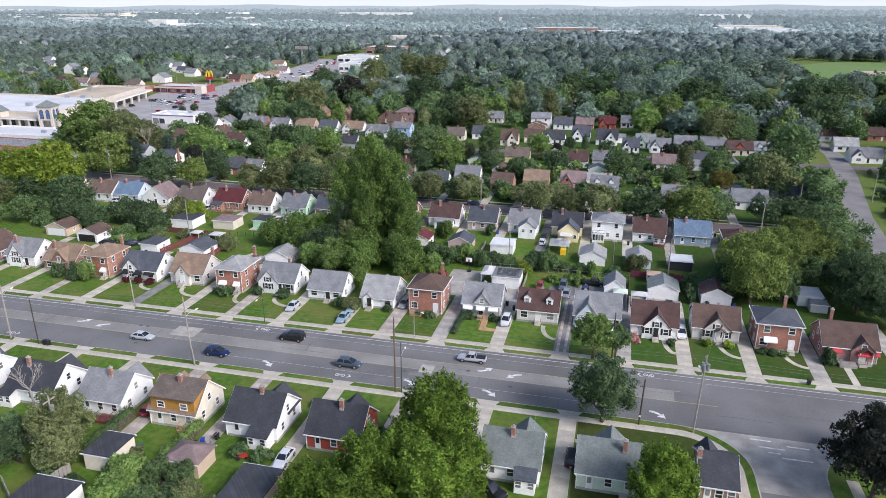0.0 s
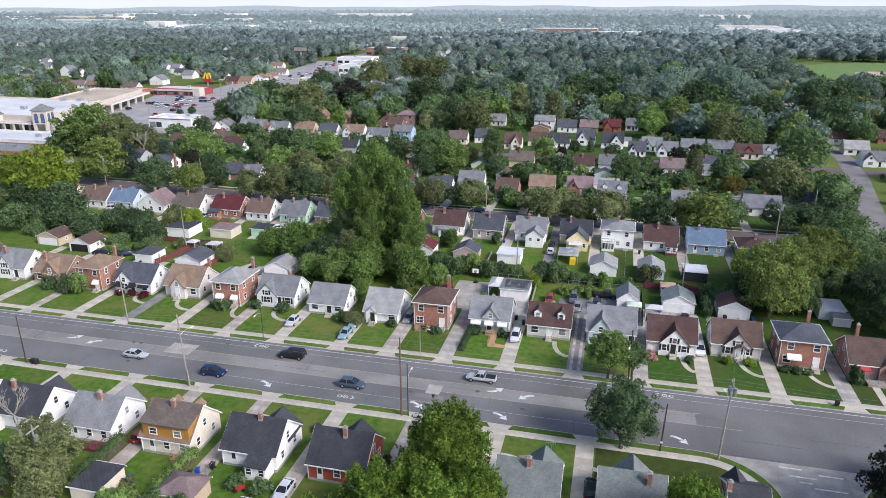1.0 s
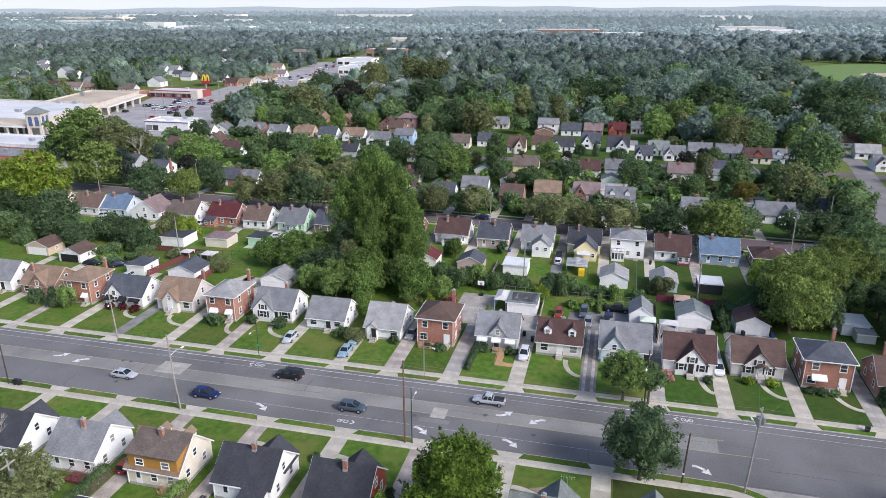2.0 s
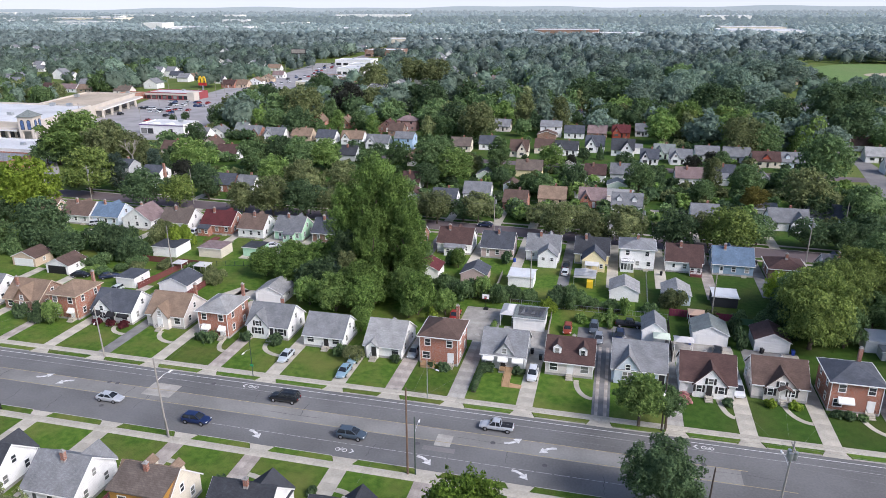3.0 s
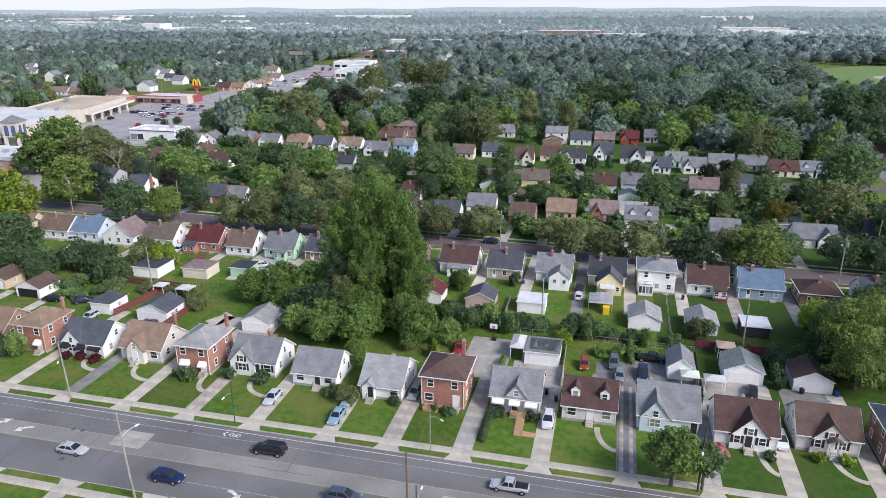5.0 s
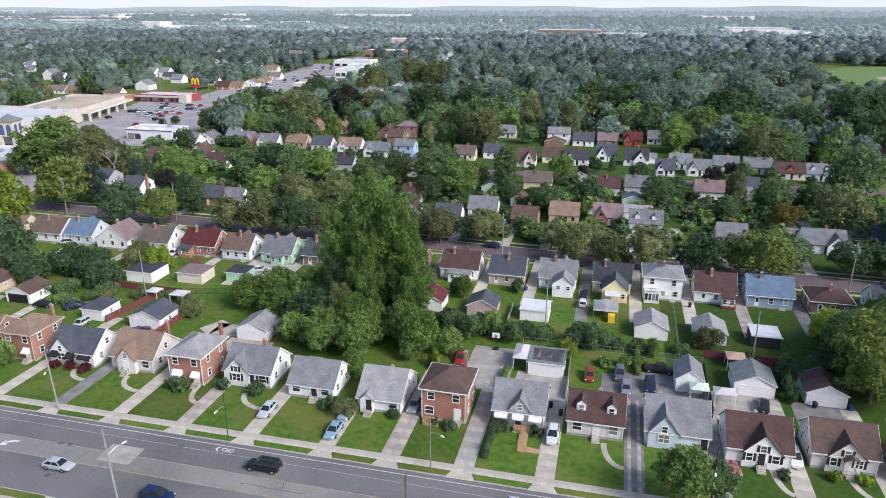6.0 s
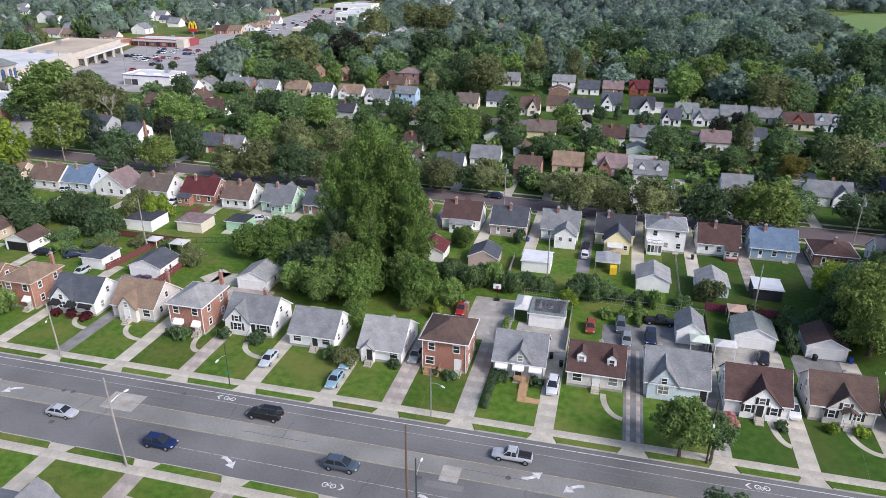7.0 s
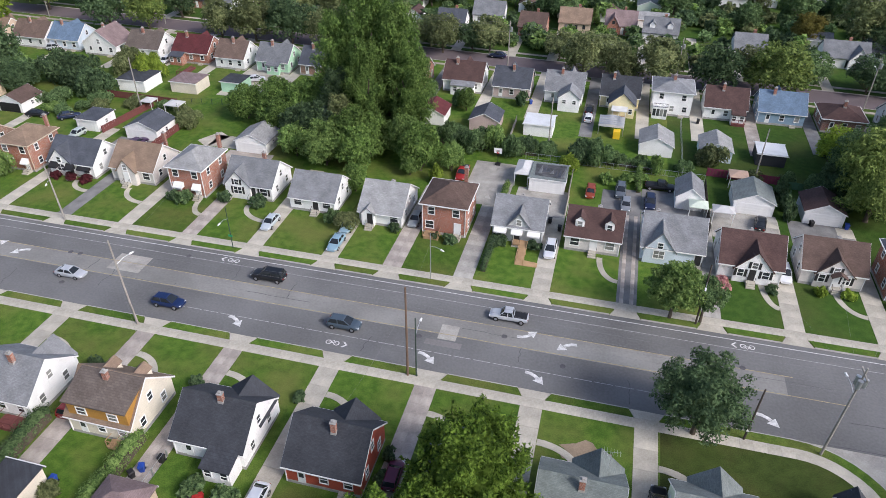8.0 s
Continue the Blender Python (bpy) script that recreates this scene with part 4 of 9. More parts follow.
        bd = part("door", Shape().box(-0.45, 0.45, -0.05, 0.01, -1.0, 1.05), TRIM, h, "white back door", at("b", w * 0.28, 1.4))
        part("door_pane", Shape().box(-0.28, 0.28, -0.07, -0.05, -0.1, 0.85), PANE, bd)
        steps_b = Shape()
        for k in range(2):
            steps_b.box(-w * 0.28 - 0.6, -w * 0.28 + 0.6, Y1 + 0.02 if k == 0 else Y1 + 0.5, Y1 + 0.5 + 0.3 * k, -0.1, 0.36 - 0.18 * k)
        part("back_steps", steps_b, CONCRETE, h, "concrete back steps")
    if door is not None:
        dy = Y0 - (gable[4] if gable and gx0 < door < gx1 else 0)
        fd = part("door", Shape().box(door - 0.48, door + 0.48, dy - 0.05, dy + 0.02, 0.45, 2.5), TRIM if wall.endswith("brick") or wall == "offwhite" else DARK_TRIM, h, "front door")
        part("door_frame", Shape().box(door - 0.6, door - 0.48, dy - 0.07, dy + 0.02, 0.45, 2.6).box(door + 0.48, door + 0.6, dy - 0.07, dy + 0.02, 0.45, 2.6).box(door - 0.48, door + 0.48, dy - 0.07, dy + 0.02, 2.5, 2.6), tm, fd)
        steps(h, door, dy)
    if aw:
        for u, ww in aw[0]:
            awning(h, u, Y0 - 0.03 - (gable[4] if gable and gx0 < u < gx1 else 0), aw[2] if len(aw) > 2 else 2.75, ww, aw[1])
    if porch:
        px, pw, pd = porch
        p = part("porch", Shape().box(px - pw / 2, px + pw / 2, Y0 - pd, Y0 - 0.02, 0, 0.5), FOUNDATION, h)
        for q in (px - pw / 2 + 0.1, px + pw / 2 - 0.1):
            part("post", Shape().box(q - 0.07, q + 0.07, Y0 - pd + 0.05, Y0 - pd + 0.19, 0.5, 2.6), tm, p)
        part("porch_roof", roof_gable(Shape(), px - pw / 2, px + pw / 2, Y0 - pd, Y0 + 0.6, 2.6, 2.6 + pw * 0.3, 0.2, 0.15, 0.12, "y"), rm, p)
    if shed:
        # a wide rear dormer under its own shallow roof
        wl, ro = shed
        part("shed_dormer", Shape().prism_x([(0.2, eave - 0.1), (0.2, ridge - 0.15), (Y1 - 0.02, ridge - 1.25), (Y1 - 0.02, eave - 0.1)], X0 + 0.03, X1 - 0.5), W[wl], h)
        part("shed_roof", Shape().prism_x([(-0.1, ridge - 0.02), (-0.1, ridge + 0.22), (Y1 + 0.4, ridge - 1.2), (Y1 + 0.4, ridge - 1.4)], X0 - 0.25, X1 - 0.3), R[ro], h)
        for u in (-2.2, 1.8):
            window(h, "b", u, eave + 1.05, 1.1, 0.95, lambda f, q, zz: pose(q, Y1 - 0.02, zz, 0, 0, 180))
    if rear_ext:
        # a small lean-to at the back: centre, width, depth, wall, roof
        c, ww, dd, wl, ro = rear_ext
        part("rear_extension", Shape().prism_x([(Y1 - 0.02, 0), (Y1 - 0.02, 2.9), (Y1 + dd, 2.3), (Y1 + dd, 0)], c - ww / 2, c + ww / 2), W[wl], h)
        part("extension_roof", Shape().prism_x([(Y1 - 0.02, 2.93), (Y1 - 0.02, 3.08), (Y1 + dd + 0.25, 2.4), (Y1 + dd + 0.25, 2.25)], c - ww / 2 - 0.2, c + ww / 2 + 0.2), R[ro], h)
        for u in (-0.3 * ww, 0.3 * ww):
            window(h, "b", c + u, 1.5, 0.75, 1.0, lambda f, q, zz: pose(q, Y1 + dd, zz, 0, 0, 180))
    return h


def garage(x0, x1, y0, y1, label, wall="white", roof="grey", eave=2.4, ridge=3.9, kind="y", rot=0, door=True, flatroof=False, z=GROUND, wide=True, open_door=False):
    cx, cy, w, d = (x0 + x1) / 2, (y0 + y1) / 2, x1 - x0, y1 - y0
    h = thing("garage", label, "garage", pose(cx, cy, z, 0, 0, rot), "garages")
    X0, X1, Y0, Y1 = -w / 2, w / 2, -d / 2, d / 2
    s, r = Shape(), Shape()
    if flatroof:
        s.box(X0, X1, Y0, Y1, 0, eave)
        r.box(X0 - 0.12, X1 + 0.12, Y0 - 0.12, Y1 + 0.12, eave, eave + 0.14)
    elif kind == "hip":
        s.box(X0, X1, Y0, Y1, 0, eave)
        roof_hip(r, X0, X1, Y0, Y1, eave, ridge, 0.25)
    else:
        gable_wall(s, X0, X1, Y0, Y1, 0, eave, ridge, kind)
        roof_gable(r, X0, X1, Y0, Y1, eave, ridge, 0.25, 0.2, 0.12, kind)
    part("wall", s, W[wall], h)
    part("roof", r, R[roof], h)
    if kind == "y" and not flatroof:
        k = (ridge - eave) / (w / 2)
        ez = eave - k * 0.25
        chevron = [(-w / 2 - 0.25, ez - 0.05), (0, ridge - 0.03), (w / 2 + 0.25, ez - 0.05), (w / 2 + 0.25, ez + 0.12), (0, ridge + 0.14), (-w / 2 - 0.25, ez + 0.12)]
        for yy in (Y0 - 0.23, Y1 + 0.2):
            part("rake_board", Shape().prism_y(chevron, yy, yy + 0.03), TRIM, h)
    else:
        for yy in (Y0 - 0.3, Y1 + 0.2):
            part("trim", Shape().box(X0 - 0.3, X1 + 0.3, yy, yy + 0.1, eave - 0.1, eave + 0.06), TRIM, h)
    if door:
        dw = w - 1.2 if wide else 2.5
        dr = part("garage_door", Shape().box(-dw / 2, dw / 2, Y0 - 0.03, Y0 + 0.02, 0.02, 2.1), DARK_TRIM if open_door else TRIM, h, "sectional garage door")
        panel = cache.setdefault(("gp", dw), Shape().box(-dw / 2 + 0.06, dw / 2 - 0.06, -0.02, 0.0, -0.22, 0.22).mesh("panel", BLACK if open_door else TRIM))
        for k in range(4):
            part("panel", panel, TRIM, dr, at=pose(0, Y0 - 0.03, 0.3 + k * 0.5))
    window(h, "r", 0, 1.4, 0.7, 0.8, lambda f, u, q: pose(X1, u, q, 0, 0, 90))
    return h


WHITE_AW = material("white_metal_awning", (0.75, 0.75, 0.73), 0.5, spread=0.1)
RED_AW = material("red_canvas_awning", (0.42, 0.05, 0.06), 0.8, spread=0.15)
BLACK_AW = material("black_canvas_awning", (0.02, 0.02, 0.022), 0.8, spread=0.2)

# north side of the avenue, fronts to the south
house(-157, -147, 127.5, 136, "dark brick house with a brown roof", "darkbrick", "brown", kind="y", eave=3.0, ridge=6.2)
house(-143.6, -134.9, 127.2, 135.4, "white house with a grey roof and front gable", "white", "light", eave=2.9, ridge=6.2, gable=(-1.0, 4.4, 2.7, 5.7, 0.3), shutters=DARK_TRIM, door=1.9)
house(-131.6, -122.6, 126.6, 135, "brown brick house with a tan shingle roof", "brownbrick", "tan", eave=2.9, ridge=6.0, gable=(0.6, 4.4, 2.8, 5.6, 0.4), door=2.9, trim=TAN_TRIM)
house(-118.6, -111.9, 125.6, 133.4, "two-storey red brick house with tan hipped roof", "brick", "tan", kind="hip", eave=5.4, ridge=7.5, two=True, chimney=(0.85, 0.9, 1.6), door=2.0, aw=(((-1.5, 1.6), (1.9, 1.4)), WHITE_AW), trim=TAN_TRIM)
house(-108.8, -99.3, 126.2, 134.0, "white house with charcoal roof and black awnings", "white", "slate", eave=2.9, ridge=6.0, gable=(-2.0, 5.0, 2.6, 5.4, 0.35), door=0.2, aw=(((-3.2, 1.6), (0.2, 1.7), (2.9, 2.4)), BLACK_AW, 2.8), chimney=None)
house(-96.1, -87.4, 126.9, 135.2, "off-white house with a mottled brown roof", "offwhite", "tan", eave=2.9, ridge=6.2, gable=(-0.6, 3.6, 2.8, 5.0, 0.9), door=-0.6, gable_wall_mat="offwhite", chimney=(0.85, 0.85, 1.2))
house(-82.9, -76.3, 125.3, 133.6, "two-storey red brick house with pale hipped roof", "brick", "pale", kind="hip", eave=5.4, ridge=7.4, two=True, chimney=(0.85, 1.03, 1.8), door=2.0, aw=(((-1.5, 1.8), (2.0, 1.5)), WHITE_AW))
house(-73.2, -64.3, 127.2, 135.0, "white house with grey roof and black shutters", "white", "grey", eave=2.9, ridge=6.0, gable=(-1.9, 4.8, 2.6, 5.3, 0.4), door=0.8, shutters=DARK_TRIM, chimney=(0.65, 0.6, 0.9))
house(-60.4, -52.2, 126.0, 133.8, "plain white house with a weathered grey roof", "white", "light", eave=2.6, ridge=5.6, door=0.6, chimney=None)
house(-47.4, -40.0, 124.9, 134.4, "low white house with long pale grey roof", "white", "pale", eave=2.5, ridge=5.8, door=-1.6, gable=(-2.0, 2.2, 2.4, 3.4, 0.6), chimney=(0.6, 0.55, 0.3))
house(-36.5, -29.2, 124.9, 132.9, "two-storey orange-red brick house with brown hipped roof", "brick", "brown", kind="hip", eave=5.5, ridge=7.6, two=True, chimney=(0.75, 1.02, 1.6), door=2.3)
house(-25.0, -16.9, 126.0, 134.2, "grey house with pale roof and white awnings", "grey", "light", eave=2.95, ridge=6.1, gable=(0.2, 3.6, 3.0, 5.3, 0.06), door=0.0, aw=(((-2.7, 2.0), (2.7, 2.0), (0, 1.8)), WHITE_AW, 2.8), chimney=(0.5, 0.55, 0.4))
house(-13.3, -4.8, 126.0, 134.0, "white brick cape with maroon roof and two dormers", "offwhite", "maroon", eave=2.9, ridge=5.9, dormers=(-2.3, 2.3), door=0.2, chimney=(0.55, 0.56, 0.5))
house(-1.6, 7.6, 126.0, 135.4, "pale blue house with a light grey roof", "paleblue", "light", eave=2.9, ridge=6.2, gable=(-1.9, 4.6, 2.6, 5.6, 0.3), door=3.9, chimney=(0.2, 0.56, 0.5))
house(9.8, 18.7, 124.6, 132.8, "white house with dark brown roof and shutters", "white", "maroon", eave=2.9, ridge=6.2, gable=(0.4, 5.4, 2.5, 5.5, 0.4), door=0.3, shutters=DARK_TRIM, chimney=(0.45, 0.56, 0.5))
house(21.6, 30.3, 126.2, 134.0, "off-white house with a brown roof and gabled porch", "offwhite", "brown", eave=2.9, ridge=6.0, gable=(0.1, 5.2, 2.5, 5.2, 0.35), door=0.6, shutters=DARK_TRIM, porch=(0.6, 1.9, 1.3), chimney=(0.55, 0.56, 0.5))
house(33.0, 40.8, 124.8, 132.6, "two-storey red brick house with grey hipped roof", "brick", "slate", kind="hip", eave=5.4, ridge=7.4, two=True, chimney=(0.75, 0.95, 1.4), door=2.4, aw=(((-1.4, 2.4),), WHITE_AW, 2.9))
house(44.4, 53.8, 123.6, 132.4, "rose brick house with brown roof, red awnings", "rosebrick", "brown", eave=2.9, ridge=6.0, gable=(2.0, 4.0, 2.6, 4.6, 0.5), door=2.0, porch=(2.4, 2.4, 1.4), aw=(((-2.4, 1.8), (1.9, 2.0), (4.0, 1.6)), RED_AW, 2.8), chimney=(0.3, 0.9, 0.9))

# south side, backs to the camera
house(-105, -96.2, 74.6, 82.6, "white house with a slate roof", "white", "slate", rot=180, gable=(1.8, 5.2, 2.7, 5.1, 0.7), ridge=6.0)
house(-91.4, -82.2, 74.6, 82.2, "white house with charcoal roof and bare tree behind", "white", "dark", rot=180, gable=(-1.4, 5.4, 2.7, 5.1, 0.7), ridge=6.0, rear_ext=(3.4, 2.2, 1.8, "white", "dark"), chimney=(0.7, 0.62, 0.9))
house(-77.4, -69.3, 74.6, 82.6, "white house with a light grey roof", "white", "light", rot=180, gable=(-1.2, 4.8, 2.7, 5.1, 0.7), ridge=6.0, chimney=(0.45, 0.6, 1.0))
house(-64.0, -55.8, 74.5, 82.6, "cream house with ochre rear dormer and brown roof", "cream", "tan", rot=180, ridge=6.6, dormers=(-2.0, 2.0), chimney=(0.5, 0.62, 0.9), shed=("ochre", "greybrown"))
house(-50.7, -42.2, 74.6, 82.6, "white house with a charcoal roof", "white", "dark", rot=180, gable=(-1.4, 5.6, 2.7, 5.1, 0.6), ridge=6.2, rear_ext=(-2.2, 3.2, 2.4, "white", "dark"), chimney=(0.45, 0.55, 0.9))
house(-37.3, -28.8, 74.4, 82.3, "red sided house with a black shingle roof", "orange", "dark", rot=180, gable=(-0.8, 5.2, 2.7, 5.1, 0.6), ridge=6.2, chimney=(0.45, 0.6, 1.2))
house(-22.6, -15.0, 73.4, 82.0, "white house with grey green roof behind a tree", "white", "greygreen", rot=180, gable=(0.5, 4.8, 2.7, 5.1, 0.6), ridge=6.0)
house(-10.9, -2.6, 74.0, 82.0, "white house with a weathered patched grey roof", "white", "weathered", rot=180, gable=(-1.6, 5.0, 2.8, 5.1, 0.8), ridge=6.0, rear_ext=(-2.4, 2.8, 2.0, "white", "slate"), chimney=(0.5, 0.6, 1.0))
house(2.3, 10.6, 75.0, 82.6, "pale green house with a light grey roof", "palemint", "greygreen", rot=180, gable=(-0.2, 5.0, 2.8, 5.1, 0.9), ridge=6.0, chimney=(0.25, 0.65, 1.0))
house(18.4, 23.2, 76.2, 84.4, "brick corner house with a black roof", "brownbrick", "dark", rot=180, gable=(0.8, 2.8, 2.7, 4.4, 0.7), ridge=5.2, chimney=(1.0, 0.6, 0.9))

# the back street, backs to the camera
BACK = [(-178, -170, "tan", "tan", "x"), (-167.4, -157.4, "white", "warmbrown", "x"), (-156.6, -147.6, "paleblue", "blue", "x"), (-145.2, -135.6, "white", "rose", "hy"), (-132.8, -123.4, "white", "greybrown", "x"), (-119.6, -109.8, "brick", "red", "x"), (-107.0, -99.2, "white", "warmbrown", "x"), (-96.0, -87.6, "mint", "grey", "x"), (-84.6, -76, "brownbrick", "slate", "x"), (-72.0, -63.6, "white", "grey", "x"),
        (-60.4, -52.6, "brick", "brown", "x"), (-48.3, -39.1, "white", "maroon", "x"), (-36.2, -27.8, "pink", "slate", "x"), (-24.3, -15.8, "white", "light", "x"), (-11.9, -3.4, "yellow", "dark", "x"), (-0.7, 7.7, "white", "light", "hip"), (10.5, 19.2, "white", "maroon", "x"), (21.6, 31.0, "blue", "blue", "x"), (34.3, 42.6, "darkbrick", "maroon", "hip"), (46.5, 55, "white", "slate", "x")]
for i, (a, b, wl, ro, kd) in enumerate(BACK):
    y0 = 183.6 + (i % 3) * 0.5
    opt = dict(eave=3.0, ridge=6.1, gable=(random.uniform(-1.5, 1.5), 4.2, 2.7, 5.6, 0.4))
    if kd == "hip":
        opt = dict(eave=5.4, ridge=7.2, two=True) if wl == "white" else dict(eave=3.0, ridge=5.0)
    kk = "y" if kd == "hy" else kd
    if kd == "hy":
        opt = dict(eave=2.9, ridge=6.4)
    ext = {4: (2.2, 2.6, 1.6, "white", "brown"), 5: (3.0, 3.4, 2.2, "brick", "slate"), 7: (-0.6, 3.2, 1.2, "mint", "grey"), 11: (-0.4, 5.4, 2.0, "white", "light"), 16: (-2.6, 2.6, 1.8, "white", "maroon")}.get(i)
    hb = house(a, b, y0, y0 + 8.2, f"{wl if not wl.endswith('brick') else 'brick'} house on the back street with {ro} roof", wl, ro, kind=kk, rot=180, rear_ext=ext, chimney=(0.5 + 0.1 * (i % 3), 0.6, 0.9), **opt)

    if i == 13:
        part("rear_wing", gable_wall(Shape(), -3.95, 0.75, 4.08, 8.4, 0, 3.2, 5.0, "y"), W["white"], hb)
        part("wing_roof", roof_gable(Shape(), -3.95, 0.75, 4.08, 8.4, 3.2, 5.0, 0.25, 0.2, 0.14, "y"), R["light"], hb)
        for u in (-2.8, -0.6):
            window(hb, "b", u, 2.3, 0.7, 0.8, lambda f, q, zz: pose(q, 8.4, zz, 0, 0, 180))
    elif i == 14:
        part("rear_wing", gable_wall(Shape(), -3.5, 2.1, 4.08, 8.9, 0, 3.0, 5.5, "y"), W["yellow"], hb)
        part("wing_roof", roof_gable(Shape(), -3.5, 2.1, 4.08, 8.9, 3.0, 5.5, 0.25, 0.2, 0.14, "y"), R["slate"], hb)
        po = part("porch", Shape().box(-1.8, 1.2, 8.92, 10.8, 0, 0.4), WOOD_DECK, hb, "small timber porch with white roof")
        part("porch_roof", Shape().hull([(-2, 8.92, 2.5), (1.4, 8.92, 2.5), (1.4, 11, 2.2), (-2, 11, 2.2)], [(-2, 8.92, 2.65), (1.4, 8.92, 2.65), (1.4, 11, 2.35), (-2, 11, 2.35)]), FLAT_ROOF, po)
        for q in (-1.7, -0.3, 1.1):
            part("post", Shape().box(q - 0.06, q + 0.06, 10.6, 10.72, 0.4, 2.3), TRIM, po)
        window(hb, "b", -2.6, 1.6, 0.7, 1.0, lambda f, q, zz: pose(q, 8.9, zz, 0, 0, 180))
    elif i == 15:
        su = part("sunroom", Shape().box(0.7, 3.9, 4.12, 6.4, 0, 2.7), W["white"], hb)
        for k in range(4):
            part("pane", Shape().box(0.85 + k * 0.77, 1.45 + k * 0.77, 6.38, 6.43, 0.7, 2.3), PANE, su)
        rl = Shape().box(0.7, 3.9, 6.3, 6.36, 3.5, 3.58).box(0.7, 3.9, 6.3, 6.36, 2.75, 2.82)
        for k in range(17):
            rl.box(0.7 + k * 0.198, 0.74 + k * 0.198, 6.31, 6.35, 2.7, 3.55)
        part("balcony_rail", rl, BLACK, hb, "black balcony railing")

# garages
garage(-139.8, -133.4, 147.4, 153.8, "white garage with open dark doorway", "white", "brown", rot=0, kind="y", open_door=True)
garage(-152.5, -145.5, 150, 156, "tan brick garage with a brown roof", "tan", "brown", kind="y")
garage(-116.6, -111.6, 143.6, 149.4, "white flat-roofed garage with dark roof", "white", "slate", flatroof=True, eave=2.5)
garage(-104.4, -97.2, 142.8, 149.6, "white double garage with a slate roof", "white", "slate", kind="y")
garage(-80.0, -73.4, 143.3, 149.8, "white garage with pale grey roof", "white", "pale", kind="y")
garage(-121.6, -114.6, 164.6, 171.4, "white garage with flat black roof", "white", "dark", flatroof=True, eave=2.7, rot=180)
garage(-109.2, -102.6, 166.8, 172.6, "cream garage with brown flat roof", "cream", "rose", flatroof=True, eave=2.6, rot=180)
garage(-98.0, -93.0, 170.0, 175.0, "green garage with a black flat roof", "mint", "dark", flatroof=True, eave=2.5, rot=180)
garage(-49.4, -43.2, 165.4, 171.4, "white garage with a maroon roof", "white", "red", kind="y", rot=180)
garage(-37.6, -31.4, 165.2, 171.2, "pink brick garage with slate roof", "pink", "slate", kind="y", rot=180)
garage(-26.2, -20.2, 165.6, 171.0, "white garage with white flat roof", "white", "metal", flatroof=True, eave=2.6, rot=180)
garage(-2.7, 3.7, 162.8, 169.4, "white garage with a pale roof", "white", "pale", kind="y", rot=180)
garage(8.8, 14.8, 163.4, 169.8, "pale garage with a grey roof", "paleblue", "pale", kind="y", rot=180)
garage(4.0, 8.5, 143.5, 149.6, "white shed-like garage with a canopy", "white", "light", kind="y", eave=2.5, ridge=4.2, wide=False, door=False)
garage(13.6, 20.2, 144.8, 151.2, "white double garage with grey green roof", "white", "greygreen", kind="y")
garage(24.9, 31.2, 144.3, 150.6, "white double garage with a maroon roof", "white", "maroon", kind="y")
garage(19.4, 24.7, 164.3, 169.3, "dark shed with white corrugated roof", "charcoal", "metal", flatroof=True, eave=2.5, door=False)
garage(-21.6, -15.2, 143.0, 149.0, "white garage with a patched black roof", "white", "weathered", flatroof=True, eave=2.7)
garage(-66.0, -61.6, 62.3, 67.6, "cream garage with a black flat roof", "cream", "dark", flatroof=True, eave=2.7, rot=180, door=False)
garage(-68.4, -61.4, 50.6, 56.6, "white garage with black flat roof near the fence", "white", "dark", flatroof=True, eave=2.7, rot=180, door=False)
garage(-42.4, -36.6, 58.4, 65.6, "tan garage with a black flat roof", "tan", "dark", flatroof=True, eave=2.7, rot=180, door=False)
garage(-54.2, -49.0, 64.2, 68.6, "tan garage with a worn rose shingle roof", "tan", "rose", kind="hip", eave=2.4, ridge=3.8, rot=180, door=False)
garage(45.4, 50.4, 148.6, 154.0, "white yard shed with a pale streaked metal roof", "white", "metal", flatroof=True, eave=2.5, door=False)
garage(47.4, 50.8, 145.6, 148.3, "low grey shed before a white shed", "grey", "pale", flatroof=True, eave=1.9, door=False)
garage(-88.2, -82.4, 58.5, 64.5, "white garage with a pale flat roof", "white", "pale", flatroof=True, eave=2.6, rot=180, door=False)

import functools

# ---- trees ----
rng = np.random.default_rng(4)


@functools.lru_cache(maxsize=None)
def ball(level):
    """Directions and triangles of an even ball."""
    bm = bmesh.new()
    bmesh.ops.create_icosphere(bm, subdivisions=level, radius=1.0)
    bm.verts.ensure_lookup_table()
    v = np.array([q.co[:] for q in bm.verts])
    f = np.array([[q.index for q in t.verts] for t in bm.faces])
    bm.free()
    return v / np.linalg.norm(v, axis=1)[:, None], f


def reach(blobs, centre, dirs):
    """How far the outermost lobe reaches from the crown's middle in each direction."""
    c, r = blobs[:, :3] - centre, blobs[:, 3]
    out = np.full(len(dirs), 0.12)
    for i in range(len(c)):
        dot = dirs @ c[i]
        disc = dot * dot - (c[i] @ c[i] - r[i] ** 2)
        out = np.maximum(out, np.where(disc > 0, dot + np.sqrt(np.maximum(disc, 0)), 0))
    return out


